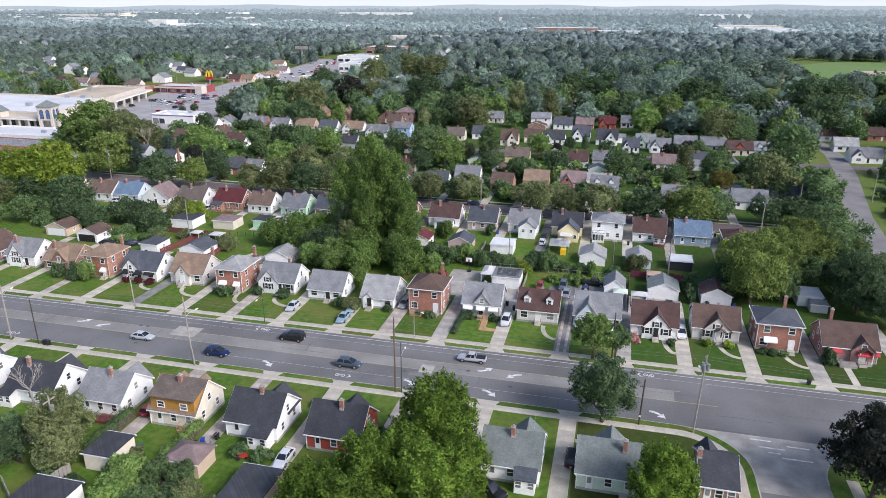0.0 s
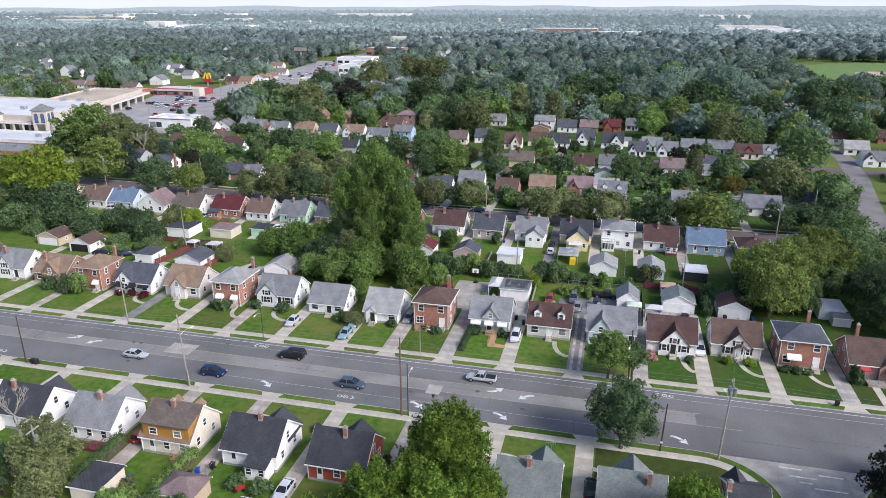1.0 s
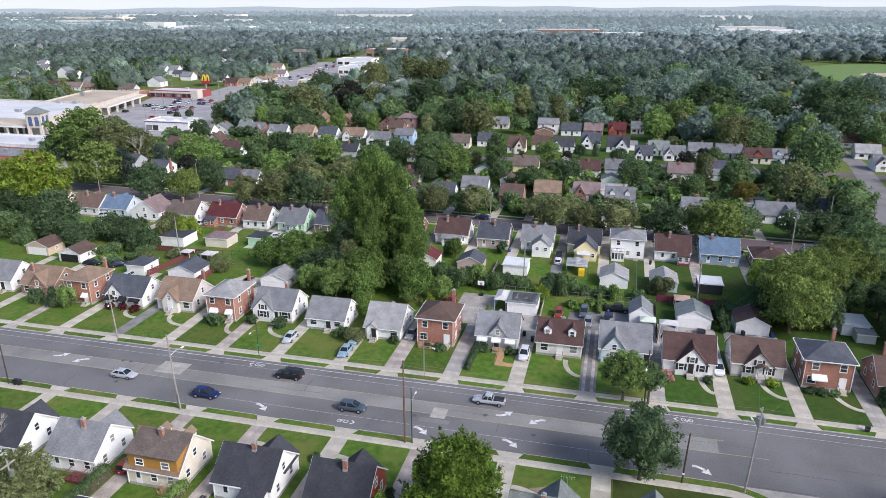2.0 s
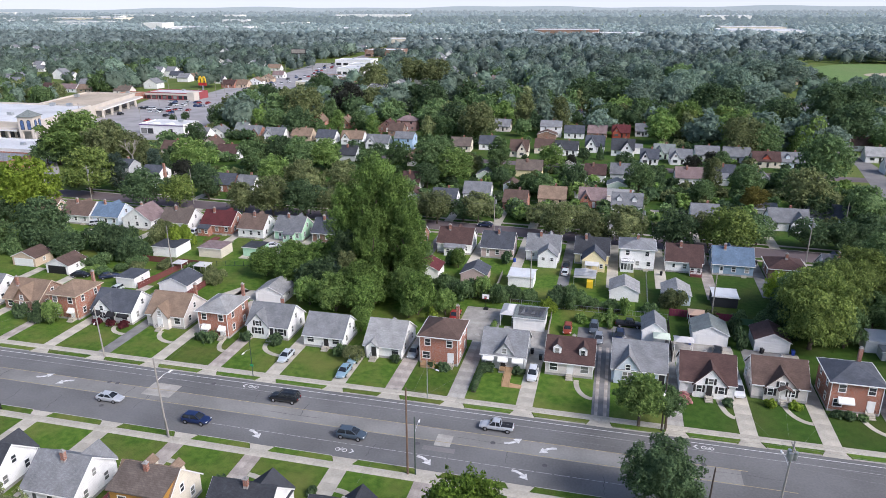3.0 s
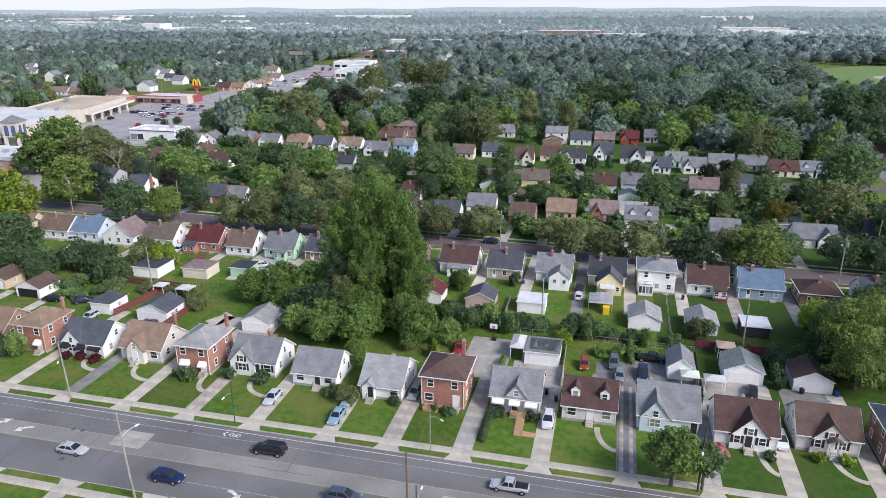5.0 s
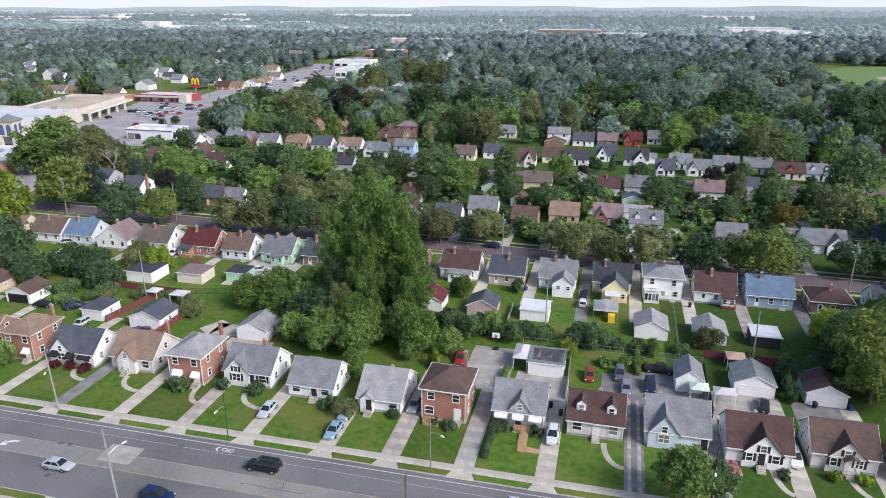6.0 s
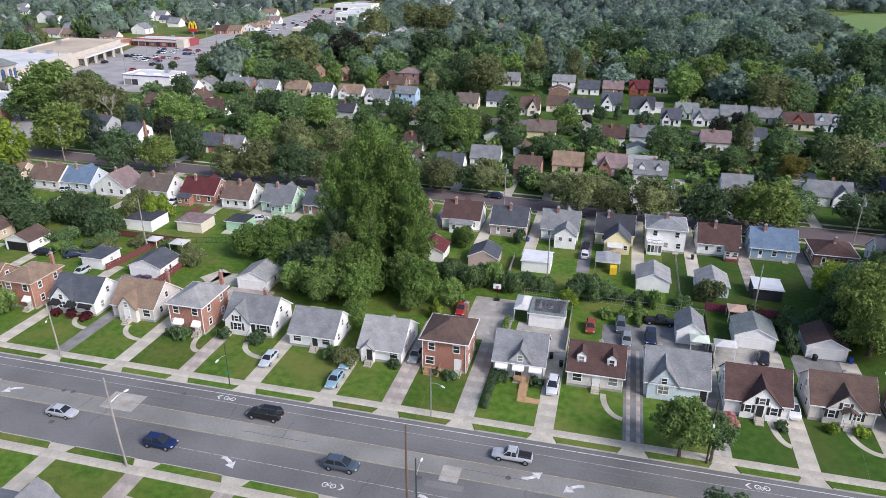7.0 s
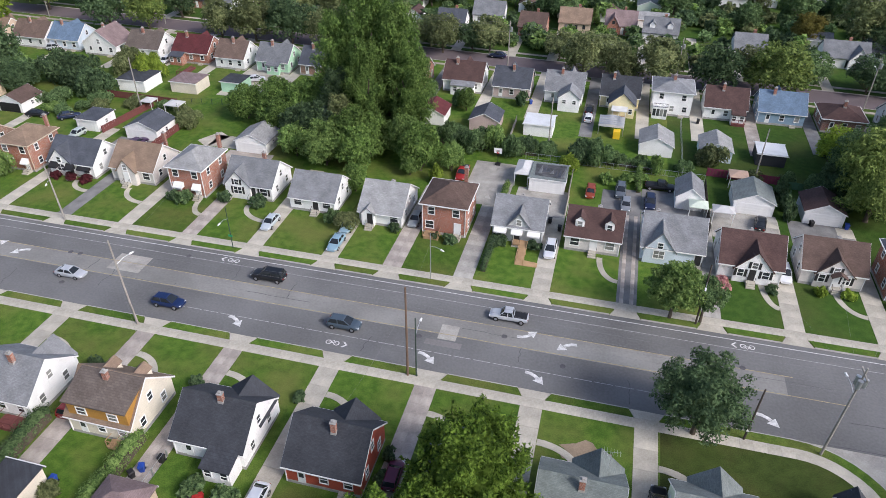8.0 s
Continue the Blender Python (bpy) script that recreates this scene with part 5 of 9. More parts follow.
def crown(blobs, centre, level, count, cover, habit="spread", open_below=False, core=0.76, deep=0.74):
    """Corners and faces of one crown: the shaded inner mass, and leafy sprays all over its lobes and in the gaps."""
    b = np.array(blobs, float)
    centre = np.array(centre, float)
    d, f = ball(level)
    mass = centre + d * (reach(b, centre, d) * (1 + rng.normal(scale=0.05, size=len(d))) * core)[:, None]
    if open_below:
        f = f[(d[f][:, :, 2].max(1) > -0.3)]
    n0 = count * 3
    area = b[:, 3] ** 2
    which = rng.choice(len(b), n0, p=area / area.sum())
    n = rng.normal(size=(n0, 3))
    n[:, 2] = np.where(n[:, 2] < -0.5, -n[:, 2], n[:, 2])
    n /= np.linalg.norm(n, axis=1)[:, None]
    c = b[which, :3] + n * (b[which, 3] * (1.12 - 0.42 * rng.random(n0) ** 2))[:, None]
    q = c - centre
    far = np.linalg.norm(q, axis=1)
    keep = np.nonzero(far > deep * reach(b, centre, q / far[:, None]))[0][:count]
    c, n = c[keep] + rng.normal(scale=0.012 if habit == "plume" else 0.028, size=(len(keep), 3)), n[keep]
    m = len(c)
    t = n + rng.normal(scale=0.6, size=n.shape) + np.array([0, 0, 0.35])
    t /= np.linalg.norm(t, axis=1)[:, None]
    u = rng.normal(size=n.shape)
    if habit == "plume":
        u = u * 0.5 + n * 0.5 + np.array([0, 0, 0.8])
    elif habit == "droop":
        u = u * 0.6 + n * 0.4 - np.array([0, 0, 0.7])
    u -= t * (u * t).sum(1)[:, None] * (0.5 if habit == "plume" else 1)
    u /= np.linalg.norm(u, axis=1)[:, None]
    v = np.cross(t, u)
    v /= np.linalg.norm(v, axis=1)[:, None]
    s = (math.sqrt(cover * 28 / count) * rng.uniform(0.55, 1.4, m))[:, None]
    w = 0.5 if habit == "spread" else 0.38
    leaves = np.stack([c - u * s * 0.55 - v * s * w, c - u * s * 0.5 + v * s * w, c + u * s * 0.75 - t * s * 0.15], 1).reshape(-1, 3)
    return np.concatenate([mass, leaves]), f, np.arange(m * 3).reshape(-1, 3) + len(mass)


def cloud_mesh(name, corners, mass, leaves, mat, tone=None):
    """One mesh of smooth inner masses and flat leafy sprays."""
    me = bpy.data.meshes.new(name)
    me.vertices.add(len(corners))
    me.vertices.foreach_set("co", corners.astype(np.float32).ravel())
    me.loops.add(mass.size + leaves.size)
    me.loops.foreach_set("vertex_index", np.concatenate([mass.ravel(), leaves.ravel()]).astype(np.int32))
    me.polygons.add(len(mass) + len(leaves))
    me.polygons.foreach_set("loop_start", (np.arange(len(mass) + len(leaves)) * 3).astype(np.int32))
    me.polygons.foreach_set("use_smooth", np.concatenate([np.ones(len(mass), bool), np.zeros(len(leaves), bool)]))
    me.update(calc_edges=True)
    if tone is not None:
        me.attributes.new("tone", "FLOAT", "FACE").data.foreach_set("value", tone.astype(np.float32))
    me.materials.append(mat)
    return me


MIDDLE = {"round": 0.95, "tall": 1.7, "wide": 0.8, "cone": 1.2, "bush": 0.35, "far": 0.9, "plume": 1.3}


def crown_blobs(kind, seed):
    """Lobes of a crown of unit radius whose base is at z = 0."""
    g = random.Random(seed)
    out = []
    if kind in ("round", "far"):
        many = 46 if kind == "round" else 24
        for k in range(many):
            a, e = g.uniform(0, 6.283), math.asin(g.uniform(-0.85, 1))
            q = g.uniform(0.5, 0.84)
            out.append((q * math.cos(e) * math.cos(a), q * math.cos(e) * math.sin(a), 0.95 + 0.98 * q * math.sin(e), g.uniform(0.14, 0.32) * (1 if kind == "round" else 1.2)))
        for k in range(52 if kind == "round" else 14):
            a, e = g.uniform(0, 6.283), math.asin(g.uniform(-0.6, 1))
            q = g.uniform(0.84, 1.0)
            out.append((q * math.cos(e) * math.cos(a), q * math.cos(e) * math.sin(a), 0.95 + q * math.sin(e), g.uniform(0.08, 0.17)))
        out.append((0, 0, 0.9, 0.6))
    elif kind == "plume":
        for k in range(64):
            zz = 2.35 * ((k + 0.5) / 64) ** 0.9
            w = 0.95 * math.sin(math.pi * min(1, (zz + 0.9) / 3.6)) ** 0.8
            a = k * 2.4 + g.uniform(-0.4, 0.4)
            q = w * g.uniform(0.7, 1.0)
            for s in (0, 0.12, 0.24, 0.36, 0.48):
                out.append((q * math.cos(a) * (0.85 + s * 0.4), q * math.sin(a) * (0.85 + s * 0.4), zz + s, 0.17 - s * 0.27))
        out += [(0, 0, 1.0, 0.55), (0, 0, 1.6, 0.5), (0, 0, 2.1, 0.36), (0.05, 0, 2.5, 0.22), (0, 0.05, 2.75, 0.12)]
    elif kind == "tall":
        for k in range(46):
            zz = 0.05 + 2.9 * (k + g.random()) / 46
            w = 0.95 * math.sin(math.pi * min(1, (zz + 0.55) / 3.8)) ** 0.75
            a = k * 2.4 + g.uniform(-0.5, 0.5)
            q = w * g.uniform(0.62, 1.05)
            big = g.uniform(0.2, 0.3)
            for j in range(4):
                out.append((q * math.cos(a) * (0.6 + 0.14 * j), q * math.sin(a) * (0.6 + 0.14 * j), zz + 0.09 * j, big * (1 - 0.2 * j)))
        out += [(0, 0, z, 0.42 * math.sin(math.pi * min(1, (z + 0.5) / 3.8))) for z in (0.6, 1.0, 1.4, 1.8, 2.2, 2.6)]
    elif kind == "wide":
        for k in range(34):
            a, q = g.uniform(0, 6.283), math.sqrt(g.uniform(0.02, 0.85))
            zz = 0.75 + 0.55 * math.sqrt(max(0, 1 - q * q)) * g.uniform(0.1, 1.15)
            out.append((q * 0.85 * math.cos(a), q * 0.85 * math.sin(a), zz, g.uniform(0.18, 0.36)))
    elif kind == "cone":
        for k in range(50):
            zz = g.uniform(0, 2.7)
            w = 0.9 * (1 - zz / 2.9)
            a = g.uniform(0, 6.283)
            out.append((w * 0.7 * math.cos(a), w * 0.7 * math.sin(a), zz, 0.12 + 0.22 * w))
        out += [(0, 0, z, 0.8 * (1 - z / 2.9)) for z in (0.5, 0.9, 1.3, 1.7, 2.1)]
    else:
        for k in range(16):
            a, q = g.uniform(0, 6.283), g.uniform(0, 0.72)
            out.append((q * math.cos(a), q * math.sin(a), g.uniform(0.15, 0.6), g.uniform(0.22, 0.4)))
        out.append((0, 0, 0.3, 0.5))
    return out


def trunk_shape(kind, height, radius, base, seed):
    g = random.Random(seed)
    s = Shape()
    s.tube((0, 0, -0.2), (0, 0, base * 0.6 + 0.3), 0.032 * height, 0.024 * height, 7)
    s.tube((0, 0, base * 0.6 + 0.25), (g.uniform(-0.3, 0.3), g.uniform(-0.3, 0.3), base + (height - base) * 0.6), 0.024 * height, 0.008 * height, 6)
    for k in range(6):
        a = k * 1.05 + g.uniform(-0.3, 0.3)
        z0 = base * 0.7 + (height - base) * 0.07 * k
        s.tube((0, 0, z0), (radius * 0.62 * math.cos(a), radius * 0.62 * math.sin(a), z0 + (height - base) * 0.3), 0.012 * height, 0.004 * height, 5)
    return s


tree_meshes = {}
TOPS = {"round": 1.95, "tall": 3.45, "wide": 1.6, "cone": 2.85, "bush": 0.92, "plume": 2.95, "far": 2.0}


def tree(x, y, height, radius, kind="round", leaf="green", label="", base=None, detail=1.0, name="tree", category="tree", group="trees", z=GROUND, habit="spread"):
    """A tree on the lot: tapered trunk with limbs, crown of many leaf sprays on billowing lobes. Alike trees share meshes."""
    base = height * 0.2 if base is None else base
    variant = int(abs(x * 7 + y * 3)) % 4
    size = 0 if kind == "bush" and radius < 1.9 else 1 if kind == "bush" or detail < 1 else 2 if radius < 4.4 else 3 if detail < 3 else 4
    level, count, cover, core = ((1, 520, 1.0, 0.74), (1, 3200, 0.85, 0.74), (2, 5500, 1.1, 0.74), (2, 8500, 1.15, 0.74), (3, 10500, 1.3, 0.7))[size]
    key = (kind, leaf, variant, size, habit)
    if key not in tree_meshes:
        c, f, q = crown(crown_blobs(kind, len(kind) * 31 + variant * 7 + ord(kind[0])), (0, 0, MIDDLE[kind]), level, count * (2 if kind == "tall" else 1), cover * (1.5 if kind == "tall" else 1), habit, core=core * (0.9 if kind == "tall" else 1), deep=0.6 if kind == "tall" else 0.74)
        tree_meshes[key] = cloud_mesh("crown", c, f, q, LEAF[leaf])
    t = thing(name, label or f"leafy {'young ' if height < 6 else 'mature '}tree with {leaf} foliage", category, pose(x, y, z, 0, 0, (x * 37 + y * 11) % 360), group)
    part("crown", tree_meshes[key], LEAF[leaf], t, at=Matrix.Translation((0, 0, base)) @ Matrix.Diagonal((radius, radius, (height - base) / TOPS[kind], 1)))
    if kind != "bush":
        part("trunk", trunk_shape(kind, height, radius, base, variant), BARK, t)
    return t


def bush(x, y, r, h, leaf="green", label=""):
    return tree(x, y, h, r, "bush", leaf, label or f"rounded garden shrub with {leaf} leaves", base=0.0, name="shrub", category="shrub", group="shrubs")


def hedge(x0, x1, y0, y1, h, leaf="green", label="clipped green hedge along a lot line"):
    """Leafy sprays all over a long clipped box with an uneven top."""
    long_x = x1 - x0 > y1 - y0
    m = max(6, int(max(x1 - x0, y1 - y0) / 0.7))
    w = min(x1 - x0, y1 - y0) / 2
    parts = []
    for k in range(m):
        a = (k + 0.5) / m
        cx, cy = (x0 + (x1 - x0) * a, (y0 + y1) / 2) if long_x else ((x0 + x1) / 2, y0 + (y1 - y0) * a)
        hh = h * random.uniform(0.85, 1.12)
        bl = [(random.uniform(-0.3, 0.3) * w, random.uniform(-0.3, 0.3) * w, z, w * random.uniform(0.8, 1.1)) for z in np.linspace(w * 0.6, max(w * 0.7, hh - w * 0.8), 4)]
        c, f, q = crown(bl, (0, 0, hh * 0.5), 1, 260, 0.03 * (1 + h) * (w + 0.6))
        parts.append((c + np.array([cx, cy, 0]), f, q))
    off, cs, fs, qs = 0, [], [], []
    for c, f, q in parts:
        cs.append(c), fs.append(f + off), qs.append(q + off)
        off += len(c)
    t = thing("hedge", label, "hedge", pose(0, 0, GROUND), "hedges")
    part("foliage", cloud_mesh("foliage", np.concatenate(cs), np.concatenate(fs), np.concatenate(qs), LEAF[leaf]), LEAF[leaf], t)
    part("core", Shape().box(x0 + 0.25, x1 - 0.25, y0 + 0.25, y1 - 0.25, -0.1, h * 0.6), BARK, t)


# trees by the road and round the near houses
tree(5.3, 92.35, 11.2, 5.2, "round", "dark", "large dark street tree beside the avenue", base=1.5, detail=3.2, habit="droop")
tree(2.9, 113.0, 9.0, 4.0, "round", "bright", "street tree with loose green crown on the verge", base=2.2)
tree(7.0, 113.1, 7.4, 2.6, "round", "green", "thin street tree on the verge", base=2.4)
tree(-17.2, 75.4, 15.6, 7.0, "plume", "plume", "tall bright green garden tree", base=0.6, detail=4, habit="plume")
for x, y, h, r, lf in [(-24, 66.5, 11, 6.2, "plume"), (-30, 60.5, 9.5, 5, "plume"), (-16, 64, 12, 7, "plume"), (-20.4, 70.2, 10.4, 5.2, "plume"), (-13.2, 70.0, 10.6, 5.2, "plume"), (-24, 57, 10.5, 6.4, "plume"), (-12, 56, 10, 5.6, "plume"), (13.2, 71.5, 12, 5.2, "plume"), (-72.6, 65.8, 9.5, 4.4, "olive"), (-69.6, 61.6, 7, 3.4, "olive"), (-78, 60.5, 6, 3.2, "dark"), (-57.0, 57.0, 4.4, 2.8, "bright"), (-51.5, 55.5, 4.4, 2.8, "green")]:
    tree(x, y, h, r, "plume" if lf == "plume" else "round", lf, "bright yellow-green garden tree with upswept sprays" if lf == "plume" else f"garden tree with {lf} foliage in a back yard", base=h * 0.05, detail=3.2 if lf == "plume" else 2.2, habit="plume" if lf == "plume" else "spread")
tree(41.2, 82.5, 14, 6.4, "round", "purple", "very dark-leaved tree at the corner", base=1.0, detail=3.2, habit="plume")
tree(46.5, 90, 9, 4.6, "round", "dark", "dark tree beyond the side street", base=1.5)
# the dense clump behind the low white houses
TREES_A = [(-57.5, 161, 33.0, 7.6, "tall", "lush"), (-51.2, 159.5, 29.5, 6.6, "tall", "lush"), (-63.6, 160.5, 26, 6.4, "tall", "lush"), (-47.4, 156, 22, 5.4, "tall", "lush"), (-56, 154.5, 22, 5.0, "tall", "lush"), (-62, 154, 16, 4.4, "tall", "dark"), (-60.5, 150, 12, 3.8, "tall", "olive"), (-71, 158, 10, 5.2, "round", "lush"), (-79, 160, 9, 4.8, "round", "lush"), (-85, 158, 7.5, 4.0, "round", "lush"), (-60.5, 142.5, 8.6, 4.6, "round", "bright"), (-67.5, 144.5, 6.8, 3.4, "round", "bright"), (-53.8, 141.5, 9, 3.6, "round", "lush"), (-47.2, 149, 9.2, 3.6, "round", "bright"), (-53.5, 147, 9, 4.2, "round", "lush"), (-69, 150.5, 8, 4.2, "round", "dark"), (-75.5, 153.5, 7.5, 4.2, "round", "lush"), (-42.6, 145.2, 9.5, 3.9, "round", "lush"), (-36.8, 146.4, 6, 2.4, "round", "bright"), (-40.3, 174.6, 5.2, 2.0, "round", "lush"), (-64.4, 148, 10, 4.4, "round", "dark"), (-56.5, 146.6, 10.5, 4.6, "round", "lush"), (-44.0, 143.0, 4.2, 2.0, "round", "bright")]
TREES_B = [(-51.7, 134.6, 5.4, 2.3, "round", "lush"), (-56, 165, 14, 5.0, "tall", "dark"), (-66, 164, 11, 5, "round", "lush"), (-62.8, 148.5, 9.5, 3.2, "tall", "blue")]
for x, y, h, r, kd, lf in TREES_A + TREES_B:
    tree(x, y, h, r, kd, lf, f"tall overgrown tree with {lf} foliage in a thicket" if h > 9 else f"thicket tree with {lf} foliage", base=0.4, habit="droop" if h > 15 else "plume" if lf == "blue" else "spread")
# big trees at the right of the back yards
for x, y, h, r, kd, lf in [(35.4, 147.5, 16.4, 7.2, "round", "willow"), (40.2, 155.0, 15.5, 6.2, "round", "willow"), (49.0, 167.0, 14.6, 7.2, "round", "willow"), (57.3, 174.5, 16.0, 8.2, "round", "green"), (33.4, 166.5, 8.6, 3.6, "round", "lime"), (35.2, 158.5, 11.5, 5.0, "round", "green"), (42.5, 166, 12.5, 5.6, "round", "green"), (56.6, 147.0, 14.0, 6.6, "round", "dark"), (44.0, 158.4, 7.5, 4.0, "round", "dark"), (49.6, 159.0, 8.0, 4.2, "round", "green"), (55.0, 158.0, 8.5, 4.4, "round", "dark"), (42.0, 149.6, 8.5, 3.6, "round", "green"), (31.4, 153.5, 7.0, 3.6, "round", "dark"), (60.5, 140.5, 9.0, 4.6, "round", "dark"), (62.5, 152, 12, 6, "round", "olive"), (62, 175, 9, 5, "round", "olive"), (36.6, 164.5, 6.8, 3.2, "round", "lime"), (39.6, 168, 6.5, 3.2, "round", "gold")]:
    tree(x, y, h, r, kd, lf, f"big spreading yard tree with {lf} foliage", base=0.6, detail=1.3, habit="droop")
# shrubs along the rear lot line and in the yards
SHRUBS_A = [(-46, 157.5, 2.6, 3.4, "green"), (-41.5, 158.5, 2.4, 3.0, "green"), (-37.5, 157, 2.6, 3.6, "dark"), (-33, 158.5, 2.6, 3.8, "dark"), (-29.5, 157, 2.2, 3.2, "green"), (-25.5, 158.5, 2.2, 2.8, "green"), (-21, 157.6, 2.0, 2.4, "green"), (-15.6, 152.8, 2.1, 3.2, "lime"), (-13.8, 156.8, 3.0, 4.4, "dark"), (-10.6, 156.2, 3.0, 4.8, "green"), (-38.9, 158, 3.0, 4.6, "green"), (-34.6, 155.8, 2.8, 4.4, "green"), (-31, 157, 3.0, 4.8, "bright"), (-27.2, 155.2, 2.7, 4.6, "green"), (-24.2, 158, 2.4, 3.2, "dark"), (-20.2, 159, 2.2, 2.6, "green"), (-8.2, 149.8, 1.5, 1.7, "bright"), (-38.4, 141.6, 1.5, 3.2, "lime"), (-124.8, 149.2, 2.4, 2.0, "green"), (-128.4, 150.2, 2.4, 1.8, "bright"), (-134.5, 154, 2.6, 2.6, "green"), (-118.6, 153.6, 2.4, 2.4, "olive"), (-122.6, 152.8, 2.2, 2.0, "green")]
SHRUBS_B = [(18.6, 157.6, 1.8, 2.2, "olive"), (24, 157, 2.0, 2.4, "green"), (29, 155.5, 2.6, 3.2, "green"), (-48.6, 153.5, 2.8, 3.8, "bright"), (-44.4, 154.5, 2.4, 3.4, "green"), (-6.8, 157.5, 2.2, 2.4, "green"), (-2.5, 157.3, 2.0, 2.2, "green"), (0.8, 155.8, 1.4, 3.6, "bright"), (-4.6, 150.6, 1.6, 1.8, "bright"), (-1.8, 151.2, 1.5, 1.7, "bright"), (10.6, 161.8, 3.2, 4.2, "olive"), (6, 158, 2, 2, "green"), (21.8, 150.5, 1.3, 3.6, "dark"), (22.4, 147.5, 1.3, 3.6, "dark"), (22.6, 144.6, 1.3, 3.4, "dark"), (32.6, 150, 2.2, 3.4, "dark"), (-94.6, 150.5, 2.8, 3.4, "olive"), (-98.6, 155.4, 2.2, 2.6, "olive"), (-125, 160, 5, 6.5, "dark"), (-131, 164, 5.4, 7.2, "dark"), (-138, 166, 5.4, 7.0, "dark"), (-146, 163, 5, 6.2, "green"), (-152, 166, 4.4, 5.4, "bright")]
SHRUBS_C = [(-119, 173.5, 4.2, 5.6, "lime"), (-126, 175, 4, 6, "olive"), (-120, 156, 3, 3, "green"), (-112, 157, 2.6, 2.6, "olive"), (-130, 155, 3, 3.2, "green"), (-159, 158, 4, 4.6, "green"), (-105, 158, 2, 2, "green"), (-72, 176, 3.6, 4.4, "green"), (-88, 165, 3.2, 3.4, "green"), (-81, 167, 3.6, 4.4, "green"), (-49.5, 178, 2.2, 4.6, "green"), (-42.6, 176.5, 1.8, 4.0, "green"), (-29, 180.5, 1.7, 3.0, "dark"), (33.0, 172, 1.2, 3.2, "blue"), (-119.6, 123.2, 2.2, 4.0, "dark"), (-116.6, 123.2, 2.3, 4.6, "bright"), (-124.8, 123.6, 1.6, 3.2, "dark"), (-81.6, 123.4, 1.3, 1.7, "dark"), (-79.2, 123.2, 1.6, 2.1, "green"), (-72.6, 125.2, 1.4, 1.9, "dark"), (-66.0, 125.2, 1.7, 2.0, "dark"), (-51.9, 123.9, 1.6, 2.2, "green"), (-48.9, 123.2, 2.3, 2.9, "olive")]
SHRUBS_D = [(-41.0, 124.0, 1.1, 1.3, "dark"), (-31.2, 123.2, 1.3, 1.4, "dark"), (-34.0, 123.6, 0.9, 1.1, "dark"), (-23.6, 124.8, 1.5, 1.4, "dark"), (-18.2, 124.8, 1.5, 1.4, "dark"), (10.2, 122.6, 1.7, 1.5, "flower"), (17.4, 122.8, 1.2, 0.9, "dark"), (24.2, 123.8, 1.1, 1.3, "lime"), (28.2, 124.0, 1.1, 1.3, "lime"), (34.2, 123.2, 1.1, 1.1, "dark"), (36.0, 123.0, 1.1, 1.1, "dark"), (38.0, 123.2, 1.0, 1.0, "green"), (45.4, 121.8, 1.6, 2.8, "dark"), (-103.6, 124.9, 1.3, 1.2, "red"), (-100.6, 124.9, 1.4, 1.2, "red"), (-106.8, 124.9, 1.2, 1.2, "red"), (-46.4, 70.6, 1.5, 1.7, "green"), (-42.4, 70.4, 1.6, 1.7, "green"), (-27.6, 80.0, 1.0, 1.4, "dark"), (-27.4, 76.8, 1.1, 1.4, "dark"), (-27.3, 73.8, 1.1, 1.3, "green"), (-40.8, 85.5, 0.9, 1.2, "dark"), (-54.0, 84.5, 1.0, 1.4, "dark")]
SHRUBS_E = [(-68.0, 84.0, 1.1, 1.6, "dark"), (-59.6, 61.5, 2.4, 3.2, "green"), (-60.5, 66.5, 1.4, 1.6, "olive"), (-58.1, 61.6, 2.8, 4.2, "bright"), (-54.6, 62.4, 2.4, 3.2, "green"), (-50.2, 62.4, 2.4, 3.6, "green"), (-48, 60, 2.4, 2.6, "olive"), (-44.5, 57.5, 2.6, 2.8, "olive"), (-50, 58.6, 2.2, 2.4, "dark"), (-70, 61, 2.4, 3, "dark"), (-57.2, 58.0, 2.6, 3.0, "bright"), (-53.4, 57.0, 2.2, 2.4, "olive"), (-47.6, 56.4, 2.4, 2.8, "green"), (-64.5, 58.0, 1.8, 2.4, "dark"), (-75, 68.5, 2.2, 2.4, "green"), (-82, 66, 2.6, 3.0, "dark"), (-86, 69, 1.6, 1.8, "green"), (-92, 66, 2.4, 2.6, "green")]
for x, y, r, h, lf in SHRUBS_A + SHRUBS_B + SHRUBS_C + SHRUBS_D + SHRUBS_E:
    bush(x, y, r, h, lf)
hedge(-69.4, -67.3, 65.5, 75.6, 2.1, "green")
hedge(-56.8, -54.8, 64.0, 75.6, 2.1, "bright")
hedge(-25.2, -24.0, 113.5 + 3, 127, 1.3, "dark")
hedge(-26.0, -24.9, 136.4, 143.4, 1.6, "bright")
hedge(-2.9, -1.7, 147, 156.0, 1.8, "bright", "ivy-covered fence between two yards")
hedge(-9.0, 0.2, 156.4, 157.8, 1.8, "green", "overgrown hedge along the rear lot line")
hedge(-47, -22, 156.4, 158.0, 2.4, "green", "overgrown hedge along the rear lot line")
